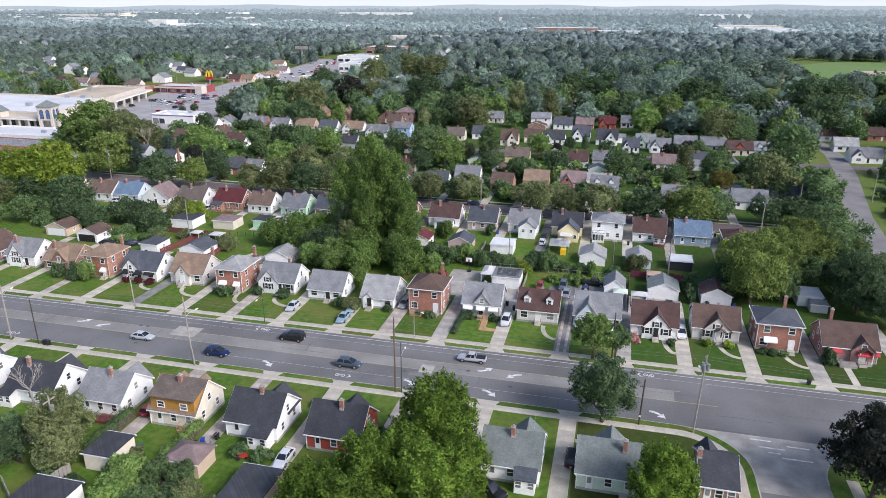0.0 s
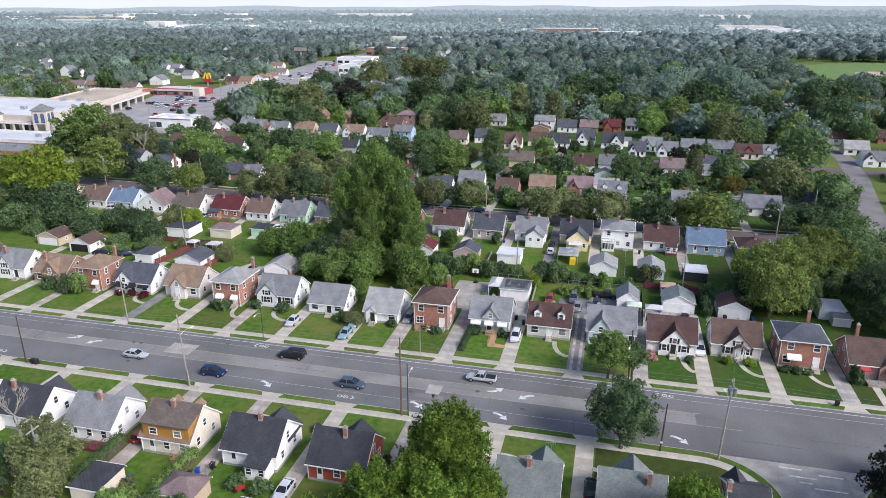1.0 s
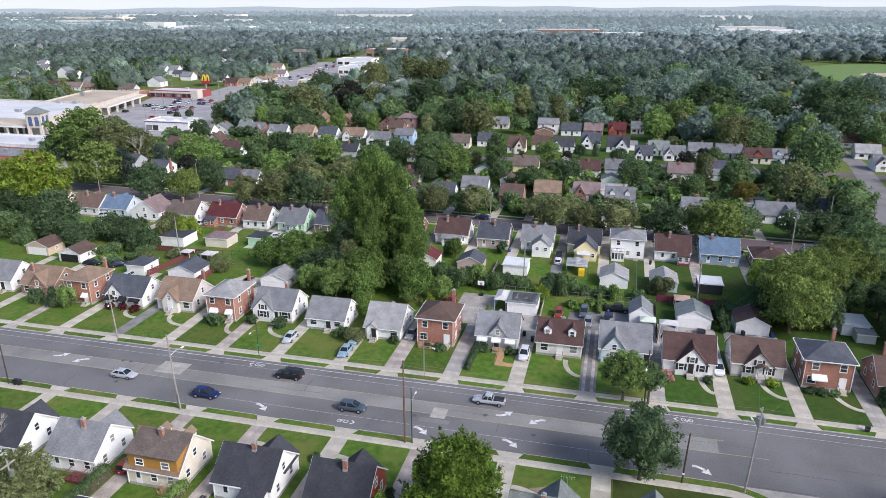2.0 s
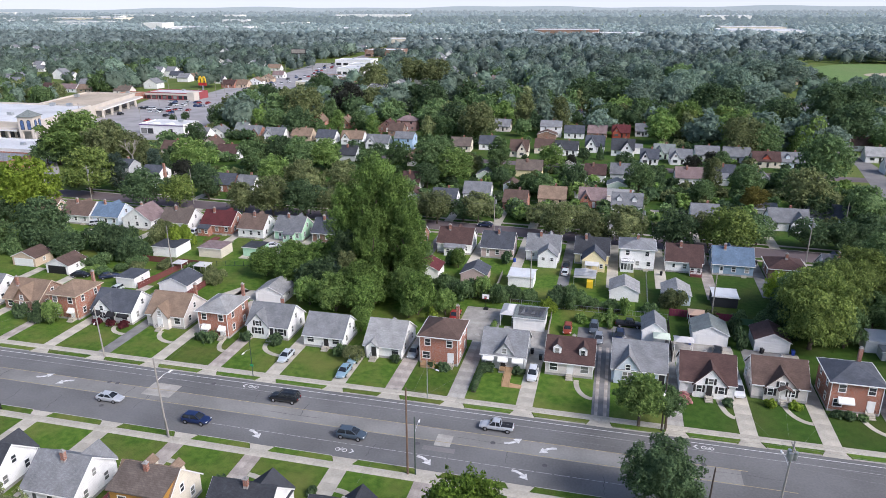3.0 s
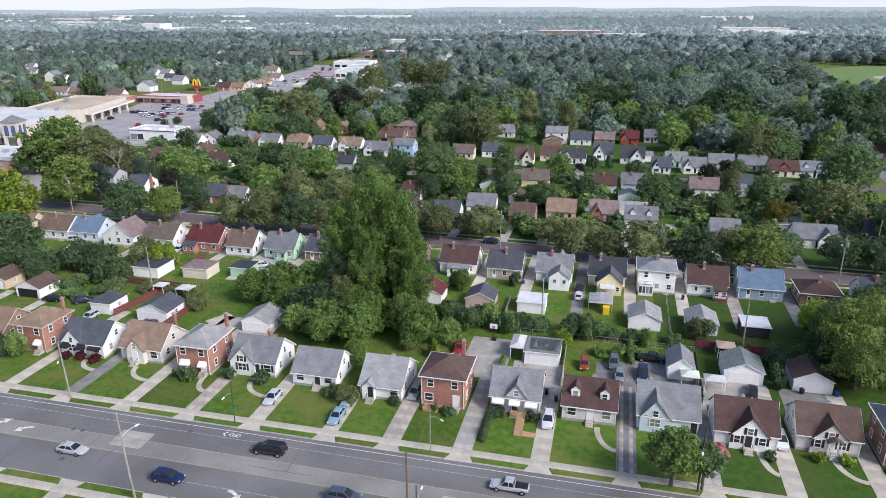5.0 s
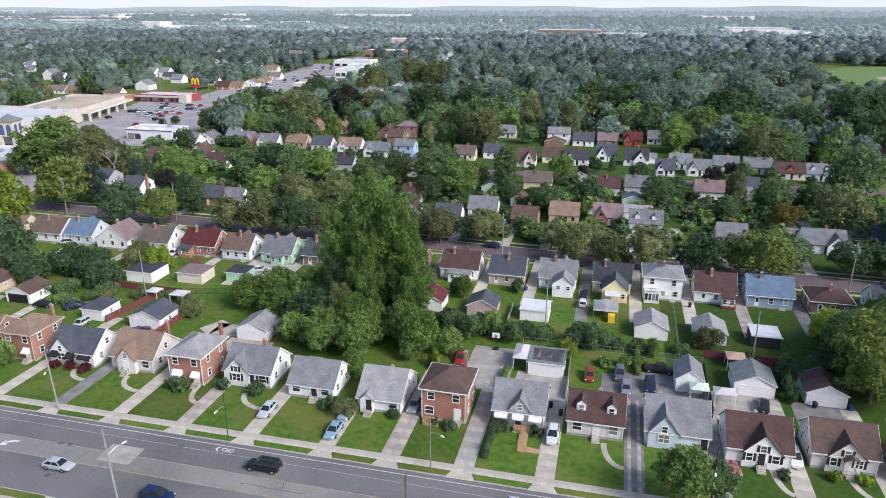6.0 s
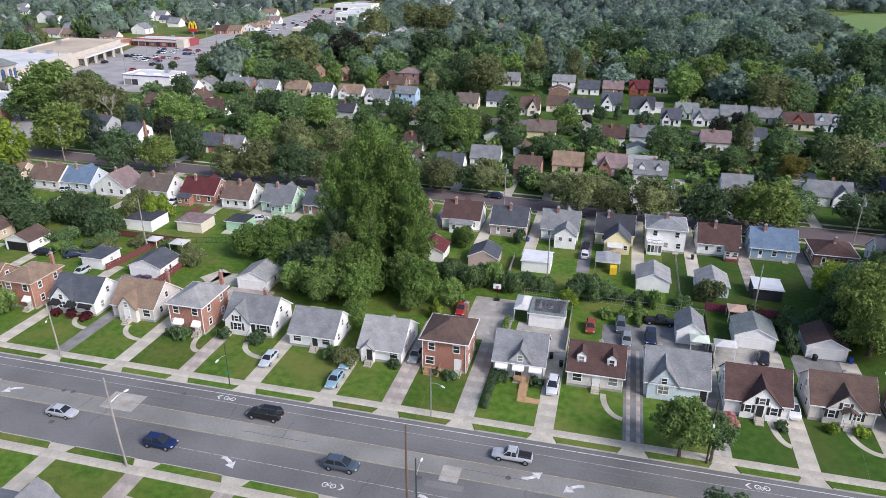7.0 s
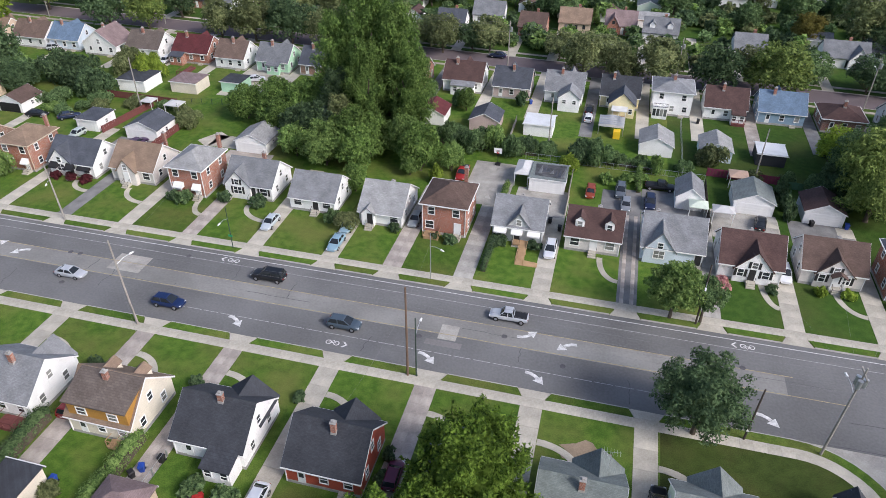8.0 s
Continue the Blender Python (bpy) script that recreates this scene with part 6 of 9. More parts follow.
# rows along the back street
STREET = [(-78.4, 204.6, 10.4, 5.0, "olive"), (-69.6, 204.2, 10.2, 4.8, "olive"), (-59.3, 213.8, 8.2, 4.4, "olive"), (-47.5, 213.4, 7.6, 4.0, "dark"), (-42.8, 213.3, 9.4, 4.9, "olive"), (-24.1, 212.4, 7.4, 3.9, "olive"), (-17.2, 201.4, 11.4, 5.0, "olive"), (-11.9, 211.9, 7.8, 4.3, "olive"), (-8.2, 201.0, 9.4, 4.2, "olive"), (0.4, 200.6, 11.6, 5.3, "olive"), (13.5, 200.0, 11.4, 5.4, "dark"), (21.7, 210.5, 8.4, 4.3, "olive"), (26.7, 199.4, 13.2, 6.7, "willow"), (35.9, 210.0, 8.6, 4.4, "green"), (48.8, 209.4, 8.8, 4.8, "dark"), (57.0, 209.2, 9, 5, "dark"), (64, 208.6, 8.5, 4.4, "dark")]
for x, y, h, r, lf in STREET:
    tree(x, y, h, r * 1.08, "round", lf, f"rounded street tree with {lf} foliage", base=0.9, detail=0.8)

# ---- farther streets ----
def plain_house(wall, roof, w, style, seed):
    """A farther house. style: x ridge along the street, g with a front gable, y gable to the street, d with dormers, 2 tall, h tall and hipped."""
    g = random.Random(seed)
    two = style in ("2", "2c", "h")
    steep = style == "g2"
    e, r = (5.3, 7.6) if two else (2.9, 6.9) if steep else (2.8, 5.9)
    word = {"g": " and front gable", "g2": " and steep front gable", "r": " and a red gabled dormer", "d": " and small dormers", "2": ", two storeys tall", "2c": " and a tall brick end chimney", "h": ", hipped and two storeys tall", "y": ", gable to the street"}.get(style, "")
    h = thing("house", f"{wall.replace('brick', ' brick').strip()} house with {roof} roof{word}", "house", pose(0, 0, 0), "farther houses")
    X, Y = w / 2, 3.8
    along = "y" if style == "y" else "x"
    if style == "h":
        part("wall", Shape().box(-X, X, -Y, Y, -0.25, e), W[wall], h)
        part("roof", roof_hip(Shape(), -X, X, -Y, Y, e, r), R[roof], h)
    else:
        part("wall", gable_wall(Shape(), -X, X, -Y, Y, -0.25, e, r, along), W[wall], h)
        part("roof", roof_gable(Shape(), -X, X, -Y, Y, e, r, along=along), R[roof], h)
    gx = 0.0
    if style in ("g", "g2"):
        gw = X * (1.05 if steep else 0.8)
        gx = -X + gw / 2 + 0.5 if g.random() < 0.6 else X - gw / 2 - 0.5
        part("front_gable", gable_wall(Shape(), gx - gw / 2, gx + gw / 2, -Y - 0.9, -Y + 0.4, 0, e - 0.2, r - 0.6, "y"), W[wall], h)
        part("gable_roof", roof_gable(Shape(), gx - gw / 2, gx + gw / 2, -Y - 0.9, 0, e - 0.2, r - 0.6, 0.25, 0.2, 0.14, "y"), R[roof], h)
    if style == "r":
        part("dormer", gable_wall(Shape(), -1.7, 1.7, -Y + 0.5, 0.2, e + 0.2, e + 0.7, e + 2.4, "y"), W["red"], h, "red gabled dormer")
        part("dormer_roof", roof_gable(Shape(), -1.7, 1.7, -Y + 0.5, 0.2, e + 0.7, e + 2.4, 0.2, 0.2, 0.12, "y"), R[roof], h)
    if style == "d":
        for sx in (-0.5, 0.5):
            part("dormer", gable_wall(Shape(), X * sx - 0.75, X * sx + 0.75, -Y + 1.0, 0, e + 0.6, e + 2.0, e + 2.7, "y"), W[wall], h)
            part("dormer_roof", roof_gable(Shape(), X * sx - 0.75, X * sx + 0.75, -Y + 1.0, 0, e + 2.0, e + 2.7, 0.15, 0.15, 0.1, "y"), R[roof], h)
    if style == "2c":
        part("chimney", Shape().box(X, X + 0.7, -1.0, 0.1, -0.25, r - 1.6).hull([(X, -0.9, r - 1.6), (X + 0.7, -0.9, r - 1.6), (X + 0.7, 0.0, r - 1.6), (X, 0.0, r - 1.6)], [(X, -0.8, r + 1.0), (X + 0.6, -0.8, r + 1.0), (X + 0.6, -0.1, r + 1.0), (X, -0.1, r + 1.0)]), CHIM, h, "tall red brick end chimney")
    else:
        part("chimney", Shape().box(0.5, 1.2, 0.6, 1.2, r - 1.5, r + 0.8), CHIM, h)

    def glazed(u, yy, z, ww, hh, turn=0):
        key = ("far_window", ww, hh)
        if key not in cache:
            s = Shape().box(-ww / 2, ww / 2, -0.05, 0.02, -hh / 2, hh / 2)
            cache[key] = s.mesh("window", PANE)
        part("window", cache[key], PANE, h, at=pose(u, yy, z, 0, 0, turn))

    if style in ("g", "g2"):
        glazed(gx, -Y - 0.9, 1.6, 1.7, 1.1)
        glazed(gx, -Y - 0.9, e + 0.9, 0.8, 0.9)
    else:
        glazed(-X * 0.5, -Y, 1.6, g.choice((1.0, 1.7)), 1.1)
    glazed(X * 0.62 if gx <= 0 else -X * 0.62, -Y, 1.7, 0.8, 1.2)
    if two:
        glazed(X * 0.5, -Y, 4.3, 0.8, 1.2)
        glazed(-X * 0.5, -Y, 4.3, 0.8, 1.2)
        glazed(X, 1.3, 4.4, 0.8, 1.3, 90)
    elif style == "y":
        glazed(0.2, -Y, e + 1.1, 0.7, 0.8)
    glazed(X, -1.2, 1.7, 0.7, 1.1, 90)
    part("door", Shape().box(0.1, 0.95, -Y - 0.04, -Y + 0.02, 0.2, 2.2), TRIM if wall.endswith("brick") else DARK_TRIM, h)
    return h


# x, y, width, style, wall, roof, street by street
SECOND_STREET = [(-167.4, 231.9, 7.4, "2c", "white", "slate"), (-185.4, 238.8, 7.8, "2", "grey", "slate"), (-139.6, 232.5, 9.7, "x", "brick", "slate"), (-129.7, 231.6, 6.6, "g", "white", "grey"), (-165.9, 281.5, 9.7, "xp", "white", "maroon"), (-195.0, 285.0, 10.2, "x", "cream", "brown"), (-113.9, 290.9, 7.3, "x", "grey", "dark"), (-83.2, 287.6, 6.5, "x", "white", "tan"), (-74.2, 250.3, 6.5, "x", "white", "maroon"), (-56.9, 229.7, 8.0, "x", "white", "slate"), (-10.3, 277.8, 7.8, "x", "white", "maroon"), (-0.6, 281.1, 8.3, "x", "grey", "grey"), (1.2, 237.1, 9.5, "d", "white", "grey"), (-9.9, 241.4, 8.6, "g", "brick", "rose"), (-22.8, 240.2, 8.9, "x", "tan", "tan"), (-33.9, 232.8, 7.6, "x", "brick", "brown"), (-35.5, 279.7, 10.0, "x", "yellow", "greybrown"), (-48.2, 240.8, 9.1, "x", "white", "grey"), (23.3, 280.1, 9.6, "x", "white", "rose"), (23.8, 229.3, 7.9, "x", "white", "grey"), (36.8, 287.7, 7.2, "x", "white", "slate"), (48.3, 281.4, 6.5, "y", "grey", "grey"), (47.0, 229.4, 10.9, "g", "white", "grey"), (59.7, 236.9, 11.8, "x", "paleblue", "slate")]
THIRD_STREET = [(-184.0, 297.9, 7.1, "y", "cream", "brown"), (-197.5, 326.0, 10.1, "y", "white", "grey"), (-201.8, 318.8, 7.7, "x", "white", "light"), (-179.7, 328.9, 9.4, "g", "brick", "grey"), (-166.1, 326.1, 10.3, "g", "white", "grey"), (-189.5, 335.9, 6.5, "x", "white", "greygreen"), (-152.5, 328.0, 10.1, "x", "tan", "tan"), (-162.9, 333.0, 6.5, "x", "offwhite", "pale"), (-138.9, 325.6, 9.4, "x", "white", "slate"), (-125.6, 326.0, 10.9, "g", "white", "tan"), (-110.5, 318.8, 11.0, "g", "white", "grey"), (-97.7, 319.3, 8.8, "2", "skyblue", "grey"), (-71.5, 320.6, 9.2, "x", "cream", "greybrown"), (-59.9, 327.3, 8.8, "x", "white", "slate"), (-44.3, 315.1, 7.9, "g2", "cream", "brown"), (-34.5, 324.8, 8.1, "x", "cream", "brown"), (-24.4, 322.4, 10.0, "g", "white", "dark"), (-12.6, 332.7, 8.3, "g2", "white", "slate"), (-0.4, 327.2, 9.7, "g2", "white", "dark"), (10.4, 311.8, 7.3, "g", "white", "slate"), (16.8, 324.4, 8.6, "g", "palemint", "greygreen"), (22.9, 314.9, 8.8, "g", "white", "grey"), (34.1, 324.2, 9.7, "x", "grey", "grey"), (45.8, 323.8, 10.7, "x", "grey", "grey"), (56.0, 316.9, 10.6, "r", "cream", "maroon"), (66.4, 317.4, 9.6, "d", "paleblue", "grey"), (103.3, 337.6, 9.9, "x", "white", "pale"), (104.9, 314.4, 12.5, "g", "white", "grey")]
BEYOND = [(-110.8, 367.2, 10.2, "h", "rosebrick", "rose"), (-120.0, 361.5, 8.9, "y", "darkbrick", "maroon"), (-112.1, 351.9, 7.5, "x", "brownbrick", "brown"), (-162.7, 371.3, 6.5, "y", "brick", "tan"), (-145.8, 367.3, 6.5, "y", "brick", "tan"), (-35.5, 366.1, 10.3, "2", "white", "light"), (-23.8, 364.4, 9.7, "x", "white", "slate"), (-12.8, 367.1, 9.2, "x", "brownbrick", "rose"), (-1.3, 371.5, 8.7, "g", "red", "red"), (8.8, 377.1, 6.5, "x", "grey", "grey"), (100.8, 468.1, 12.1, "x", "grey", "light"), (106.8, 454.8, 9.6, "x", "white", "light"), (100.8, 421.3, 10.9, "y", "white", "slate"), (104.4, 362.3, 12.5, "x", "white", "brown"), (126.5, 369.3, 11.0, "x", "brick", "maroon"), (129.2, 643.0, 14, "g", "tan", "rose"), (-177.9, 522.7, 8.7, "d", "white", "slate"), (-166.8, 525.4, 11.3, "d", "white", "slate"), (-177.8, 579.1, 11.5, "x", "white", "slate"), (-99.4, 530.5, 14, "g", "white", "light"), (-78.0, 535.8, 10.3, "d", "white", "slate"), (-104.0, 607.1, 8.8, "x", "white", "rose"), (-126.2, 621.9, 7.0, "y", "white", "slate"), (-116.3, 526.3, 7, "y", "white", "slate"), (-192.7, 859.9, 12.7, "y", "white", "slate"), (-97.4, 914.9, 8.8, "y", "white", "slate"), (-24.5, 418.5, 8.6, "y", "white", "slate"), (-61.6, 376.4, 8.4, "x", "offwhite", "light")]
AVENUE_HOUSES = [(-426.3, 579.5, 9.1, "y", "cream", "brown"), (-422.3, 591.1, 13.8, "x", "white", "slate"), (-392.1, 582.8, 13.4, "x", "white", "slate"), (-365.9, 569.5, 12.9, "x", "tan", "tan"), (-335.0, 553.9, 14, "g", "white", "slate"), (-307.6, 526.7, 11.6, "x", "brick", "maroon"), (-297.6, 529.2, 11.5, "x", "tan", "tan"), (-296.6, 550.2, 11.9, "y", "white", "tan"), (-297.8, 572.2, 11.2, "y", "tan", "tan"), (-303.1, 604.9, 10.7, "x", "white", "rose"), (-339.7, 669.5, 14, "x", "white", "tan"), (-431.4, 476.5, 14, "x", "brownbrick", "maroon"), (-412.6, 473.7, 14, "x", "white", "rose"), (-397.2, 473.9, 14, "x", "tan", "tan"), (-363.4, 471.6, 14, "x", "offwhite", "greybrown"), (-584.8, 615.1, 8.1, "y", "white", "slate"), (-566.3, 613.4, 10.6, "x", "white", "light")]
EDGE_HOUSES = [(96.0, 230, 8.4, "x", "white", "slate"), (110, 225, 8.4, "g", "brick", "brown"), (150, 330, 8.4, "x", "brick", "slate"), (163, 335, 8.4, "g", "white", "grey"), (140, 240, 8.4, "y", "white", "brown"), (118, 262, 8.4, "x", "grey", "slate")]
SPOT = SECOND_STREET + THIRD_STREET + BEYOND + AVENUE_HOUSES + EDGE_HOUSES
far_rng = random.Random(11)
for i, (x, y, wide, style, wl, ro) in enumerate(SPOT):
    h = plain_house(wl, ro, wide, style, i)
    h.matrix_basis = pose(x, y, GROUND if (y < 296 and -190 < x < 66) or (304 < y < 385 and -190 < x < 80) else 0.0, 0, 0, far_rng.uniform(-2, 2) + (180 if 250 < y < 296 and x > -120 else 0))

# garages and sheds between the yards
for x, y, wide, along, wl, ro in [(-2.1, 260.6, 7.0, "y", "palemint", "greygreen"), (-1.1, 246.1, 8.9, "x", "white", "pale"), (-13.5, 248.7, 5.5, "y", "white", "brown"), (-25.4, 249.4, 7.1, "y", "cream", "brown"), (-38.8, 252.2, 5.2, "y", "white", "brown"), (-69.8, 232.6, 4.5, "y", "white", "maroon"), (-21.3, 291.1, 5.0, "y", "offwhite", "light"), (42.9, 239.5, 7.3, "x", "grey", "light"), (66.8, 235.1, 4.5, "x", "white", "brown"), (5.8, 329.9, 4.5, "x", "white", "light"), (-36.8, 356.1, 9, "y", "brownbrick", "brown"), (-50.7, 266.0, 6.4, "y", "palemint", "greygreen"), (34.1, 278.4, 6.6, "x", "white", "light")]:
    garage(x - wide / 2, x + wide / 2, y, y + 6.2, f"small {wl.replace('brick', ' brick')} garage in a farther yard", wl, ro, kind=along, door=False)

# ---- shops at the left, and the far buildings ----


def flat_building(name, label, x0, x1, y0, y1, h, wall, roof, bays=0, z=-0.1, category="building", rot=0, panes=True):
    t = thing(name, label, category, pose((x0 + x1) / 2, (y0 + y1) / 2, z, 0, 0, rot))
    X, Y = (x1 - x0) / 2, (y1 - y0) / 2
    part("wall", Shape().box(-X, X, -Y, Y, -0.2, h), wall, t)
    part("roof", Shape().box(-X + 0.4, X - 0.4, -Y + 0.4, Y - 0.4, h - 0.1, h + 0.05), roof, t)
    p = Shape().box(-X - 0.1, X + 0.1, -Y - 0.1, -Y + 0.4, h, h + 0.5).box(-X - 0.1, X + 0.1, Y - 0.4, Y + 0.1, h, h + 0.5).box(-X - 0.1, -X + 0.4, -Y + 0.4, Y - 0.4, h, h + 0.5).box(X - 0.4, X + 0.1, -Y + 0.4, Y - 0.4, h, h + 0.5)
    part("parapet", p, wall, t)
    for k in range(bays):
        x = -X + (k + 0.5) * 2 * X / bays
        win = part("window", Shape().box(x - X / bays * 0.7, x + X / bays * 0.7, -Y - 0.12, -Y + 0.02, 0.6, min(3.2, h * 0.65)), DARK_TRIM, t)
        if panes:
            part("pane", Shape().box(x - X / bays * 0.62, x + X / bays * 0.62, -Y - 0.15, -Y - 0.11, 0.8, min(3.0, h * 0.6)), PANE, win)
    for k in range(min(3, max(1, int(X * Y / 300)))):
        ux, uy = random.uniform(-X * 0.8, X * 0.8), random.uniform(-Y * 0.7, Y * 0.7)
        part("roof_unit", Shape().box(ux - 1, ux + 1, uy - 0.8, uy + 0.8, h, h + 1.3), STEEL, t)
    return t


flat("parking_lot", [(-283, 297), (-256, 297), (-258, 480), (-336, 480), (-318, 424)], -0.2, 0.008, ASPHALT_PALE, "large grey asphalt parking lot before the shops", "parking lot")
flat("parking_lot", [(-400, 219), (-210.6, 219), (-210.6, 232), (-224, 247), (-236, 259), (-236, 296), (-400, 296)], -0.2, 0.008, ASPHALT_PALE, "grey asphalt lot beside flat-roofed shops", "parking lot")
flat("parking_lot", [(-257.9, 362.1), (-214, 352.1), (-232, 420), (-244, 480), (-257.9, 480)], -0.2, 0.0082, ASPHALT_PALE, "asphalt lot along the avenue", "parking lot")
flat("parking_lot", [(-255.9, 312), (-212, 312), (-214, 352), (-257, 362)], -0.2, 0.008, ASPHALT_PALE, "asphalt lot round a white shop", "parking lot")


def bar(shape, p, q, o0, o1, z0, z1):
    """A straight piece along the line p to q, between two distances to its right."""
    d = Vector((q[0] - p[0], q[1] - p[1])).normalized()
    n = (d.y, -d.x)
    ring = [(p[0] + n[0] * o0, p[1] + n[1] * o0), (p[0] + n[0] * o1, p[1] + n[1] * o1), (q[0] + n[0] * o1, q[1] + n[1] * o1), (q[0] + n[0] * o0, q[1] + n[1] * o0)]
    return shape.hull([(x, y, z0) for x, y in ring], [(x, y, z1) for x, y in ring])


def mall_block(label, plan, h, fronts, roof):
    """A strip mall on a plan of corners: walls, roof, parapet, and arcades with pillars and shop windows."""
    t = thing("shopping_mall", label, "mall", pose(0, 0, 0))
    part("wall", Shape().hull([(x, y, -0.2) for x, y in plan], [(x, y, h) for x, y in plan]), MALL, t)
    mx, my = sum(p[0] for p in plan) / len(plan), sum(p[1] for p in plan) / len(plan)
    ins = [(x + (mx - x) * 0.012, y + (my - y) * 0.012) for x, y in plan]
    part("roof", Shape().hull([(x, y, h - 0.1) for x, y in ins], [(x, y, h + 0.06) for x, y in ins]), roof, t)
    for i in range(len(plan)):
        part("parapet", bar(Shape(), plan[i], plan[(i + 1) % len(plan)], -0.5, 0.15, h + 0.004, h + 0.9), MALL, t)
    for p, q, n in fronts:
        part("arcade_roof", bar(Shape(), p, q, 0.2, 5.0, 4.2, 5.3), MALL, t)
        part("fascia", bar(Shape(), p, q, 5.004, 5.1, 4.3, 5.0), TRIM, t)
        for k in range(n):
            a, b2 = (k + 0.14) / n, (k + 0.86) / n
            u = (p[0] + (q[0] - p[0]) * a, p[1] + (q[1] - p[1]) * a)
            v = (p[0] + (q[0] - p[0]) * b2, p[1] + (q[1] - p[1]) * b2)
            win = part("window", bar(Shape(), u, v, 0.004, 0.12, 0.3, 3.6), DARK_TRIM, t)
            part("pane", bar(Shape(), u, v, 0.13, 0.16, 0.5, 3.4), PANE, win)
            c = (p[0] + (q[0] - p[0]) * k / n, p[1] + (q[1] - p[1]) * k / n)
            c2 = (p[0] + (q[0] - p[0]) * (k + 0.12) / n, p[1] + (q[1] - p[1]) * (k + 0.12) / n)
            part("pillar", bar(Shape(), c, c2, 4.0, 4.9, 0, 4.2), MALL, t)
    for k in range(7):
        ux, uy = random.uniform(-380, -310), random.uniform(320, 400)
        if h > 7:
            part("roof_unit", Shape().box(ux - 1.5, ux + 1.5, uy - 1, uy + 1, h + 0.06, h + 1.8), STEEL, t)
    return t


mall_block("long cream strip mall with a white flat roof and arcade", [(-452, 303), (-286, 301), (-302, 362), (-452, 362)], 7.2, [((-380, 302.2), (-291, 301.1), 15)], FLAT_ROOF)
mall_block("tan wing of the strip mall with shop fronts", [(-342, 362.2), (-302.2, 362.2), (-318, 423), (-356, 423)], 6.4, [((-303.2, 366), (-318, 423), 5)], FLAT_TAN)
for x in (-368, -344, -318):
    gb = thing("entrance_gable", "pointed entrance gable on the strip mall front", "gable", pose(x, 300, 0))
    part("wall", gable_wall(Shape(), -5, 5, -4.2, 2, 5.31, 8.2, 10.6, "y"), MALL, gb)
    part("roof", roof_gable(Shape(), -5, 5, -4.2, 2, 8.2, 10.6, 0.3, 0.3, 0.2, "y"), R["greygreen"], gb)
TOWER_BLUE = material("blue_tiled_arch", (0.07, 0.12, 0.25), 0.4, spread=0.5, scale=0.8, fine=3)
tw = thing("corner_tower", "cream corner tower with blue arches and green pyramid roof", "tower", pose(-285, 299, 0, 0, 0, 12) @ Matrix.Diagonal((0.76, 0.76, 0.9, 1)))
part("wall", Shape().box(-5, 5, -5, 5, 5.4, 13), MALL, tw)
part("roof", roof_hip(Shape(), -5, 5, -5, 5, 13, 16.5, 0.8), R["greygreen"], tw)
for sx in (-1, 1):
    for sy in (-1, 1):
        part("pillar", Shape().box(sx * 4.1 - 0.9, sx * 4.1 + 0.9, sy * 4.1 - 0.9, sy * 4.1 + 0.9, 0, 5.4), MALL, tw)
for turn in (0, 90):
    for dx in (-2.2, 2.2):
        ring = [(dx - 1.3, 6.2), (dx + 1.3, 6.2)] + [(dx + 1.3 * math.cos(radians(q)), 10.2 + 1.3 * math.sin(radians(q))) for q in range(0, 181, 20)]
        w_ = part("window", Shape().prism_y(ring, -5.12, -4.98), DARK_TRIM, tw, at=pose(0, 0, 0, 0, 0, turn))
        part("pane", Shape().prism_y([(dx + (x - dx) * 0.8, 8.4 + (z - 8.4) * 0.9) for x, z in ring], -5.2, -5.124), TOWER_BLUE, w_)
flat_building("brick_shop", "low brick shop with grey flat roof", -276, -238, 236, 252, 4.4, W["brick"], R["light"], 5)
flat_building("white_shop", "low white shop with pale flat roof", -290, -243, 255, 275, 5.2, W["white"], FLAT_ROOF, 6)
DINER_RED = material("red_diner_wall", (0.3, 0.07, 0.075), 0.6, spread=0.15)
diner = flat_building("diner", "low diner with red walls, white roof edge and a cream tower", -328, -290, 448, 466, 4.6, DINER_RED, FLAT_ROOF, 9)
part("fascia", Shape().box(-19.4, 19.4, -9.5, -9.1, 3.3, 4.5), MALL, diner, "pale upper band")
part("entrance_tower", Shape().box(14.2, 19.6, -9.8, -3, 0, 5.6), MALL, diner, "cream corner block")
flat_building("red_shop", "small red brick shop", -346, -331, 438, 452, 4.2, W["brick"], FLAT_TAN, 3)
PURPLE_BAND = material("purple_band", (0.12, 0.06, 0.2), 0.5, spread=0.1)
ws = flat_building("white_shop", "white shop with a thin purple band and rounded roof humps", -243.5, -218, 326, 340, 5.0, W["white"], FLAT_ROOF, 0)
part("band", Shape().box(-12.95, 12.95, -7.2, -7.0, 4.7, 5.1), PURPLE_BAND, ws, "purple band")
for u, ww in ((-10.4, 1.7), (-6.6, 1.6), (5.6, 0.8)):
    win = part("window", Shape().box(u - ww, u + ww, -7.12, -6.98, 0.4, 3.1), DARK_TRIM, ws)
    part("pane", Shape().box(u - ww + 0.12, u + ww - 0.12, -7.16, -7.11, 0.6, 2.9), PANE, win)
for u in (-5.0, 3.6):
    hump = [(u + 2.2 * math.cos(radians(q)), 5.0 + 0.9 * math.sin(radians(q))) for q in range(0, 181, 20)]
    part("roof_hump", Shape().prism_y(hump, -7.0, -3.0), W["white"], ws)
sg = thing("pole_sign", "tall pole sign with a yellow arched shape on red", "sign", pose(-298, 473, 0))
part("pole", Shape().box(-0.4, 0.4, -0.3, 0.3, 0, 9), STEEL, sg)
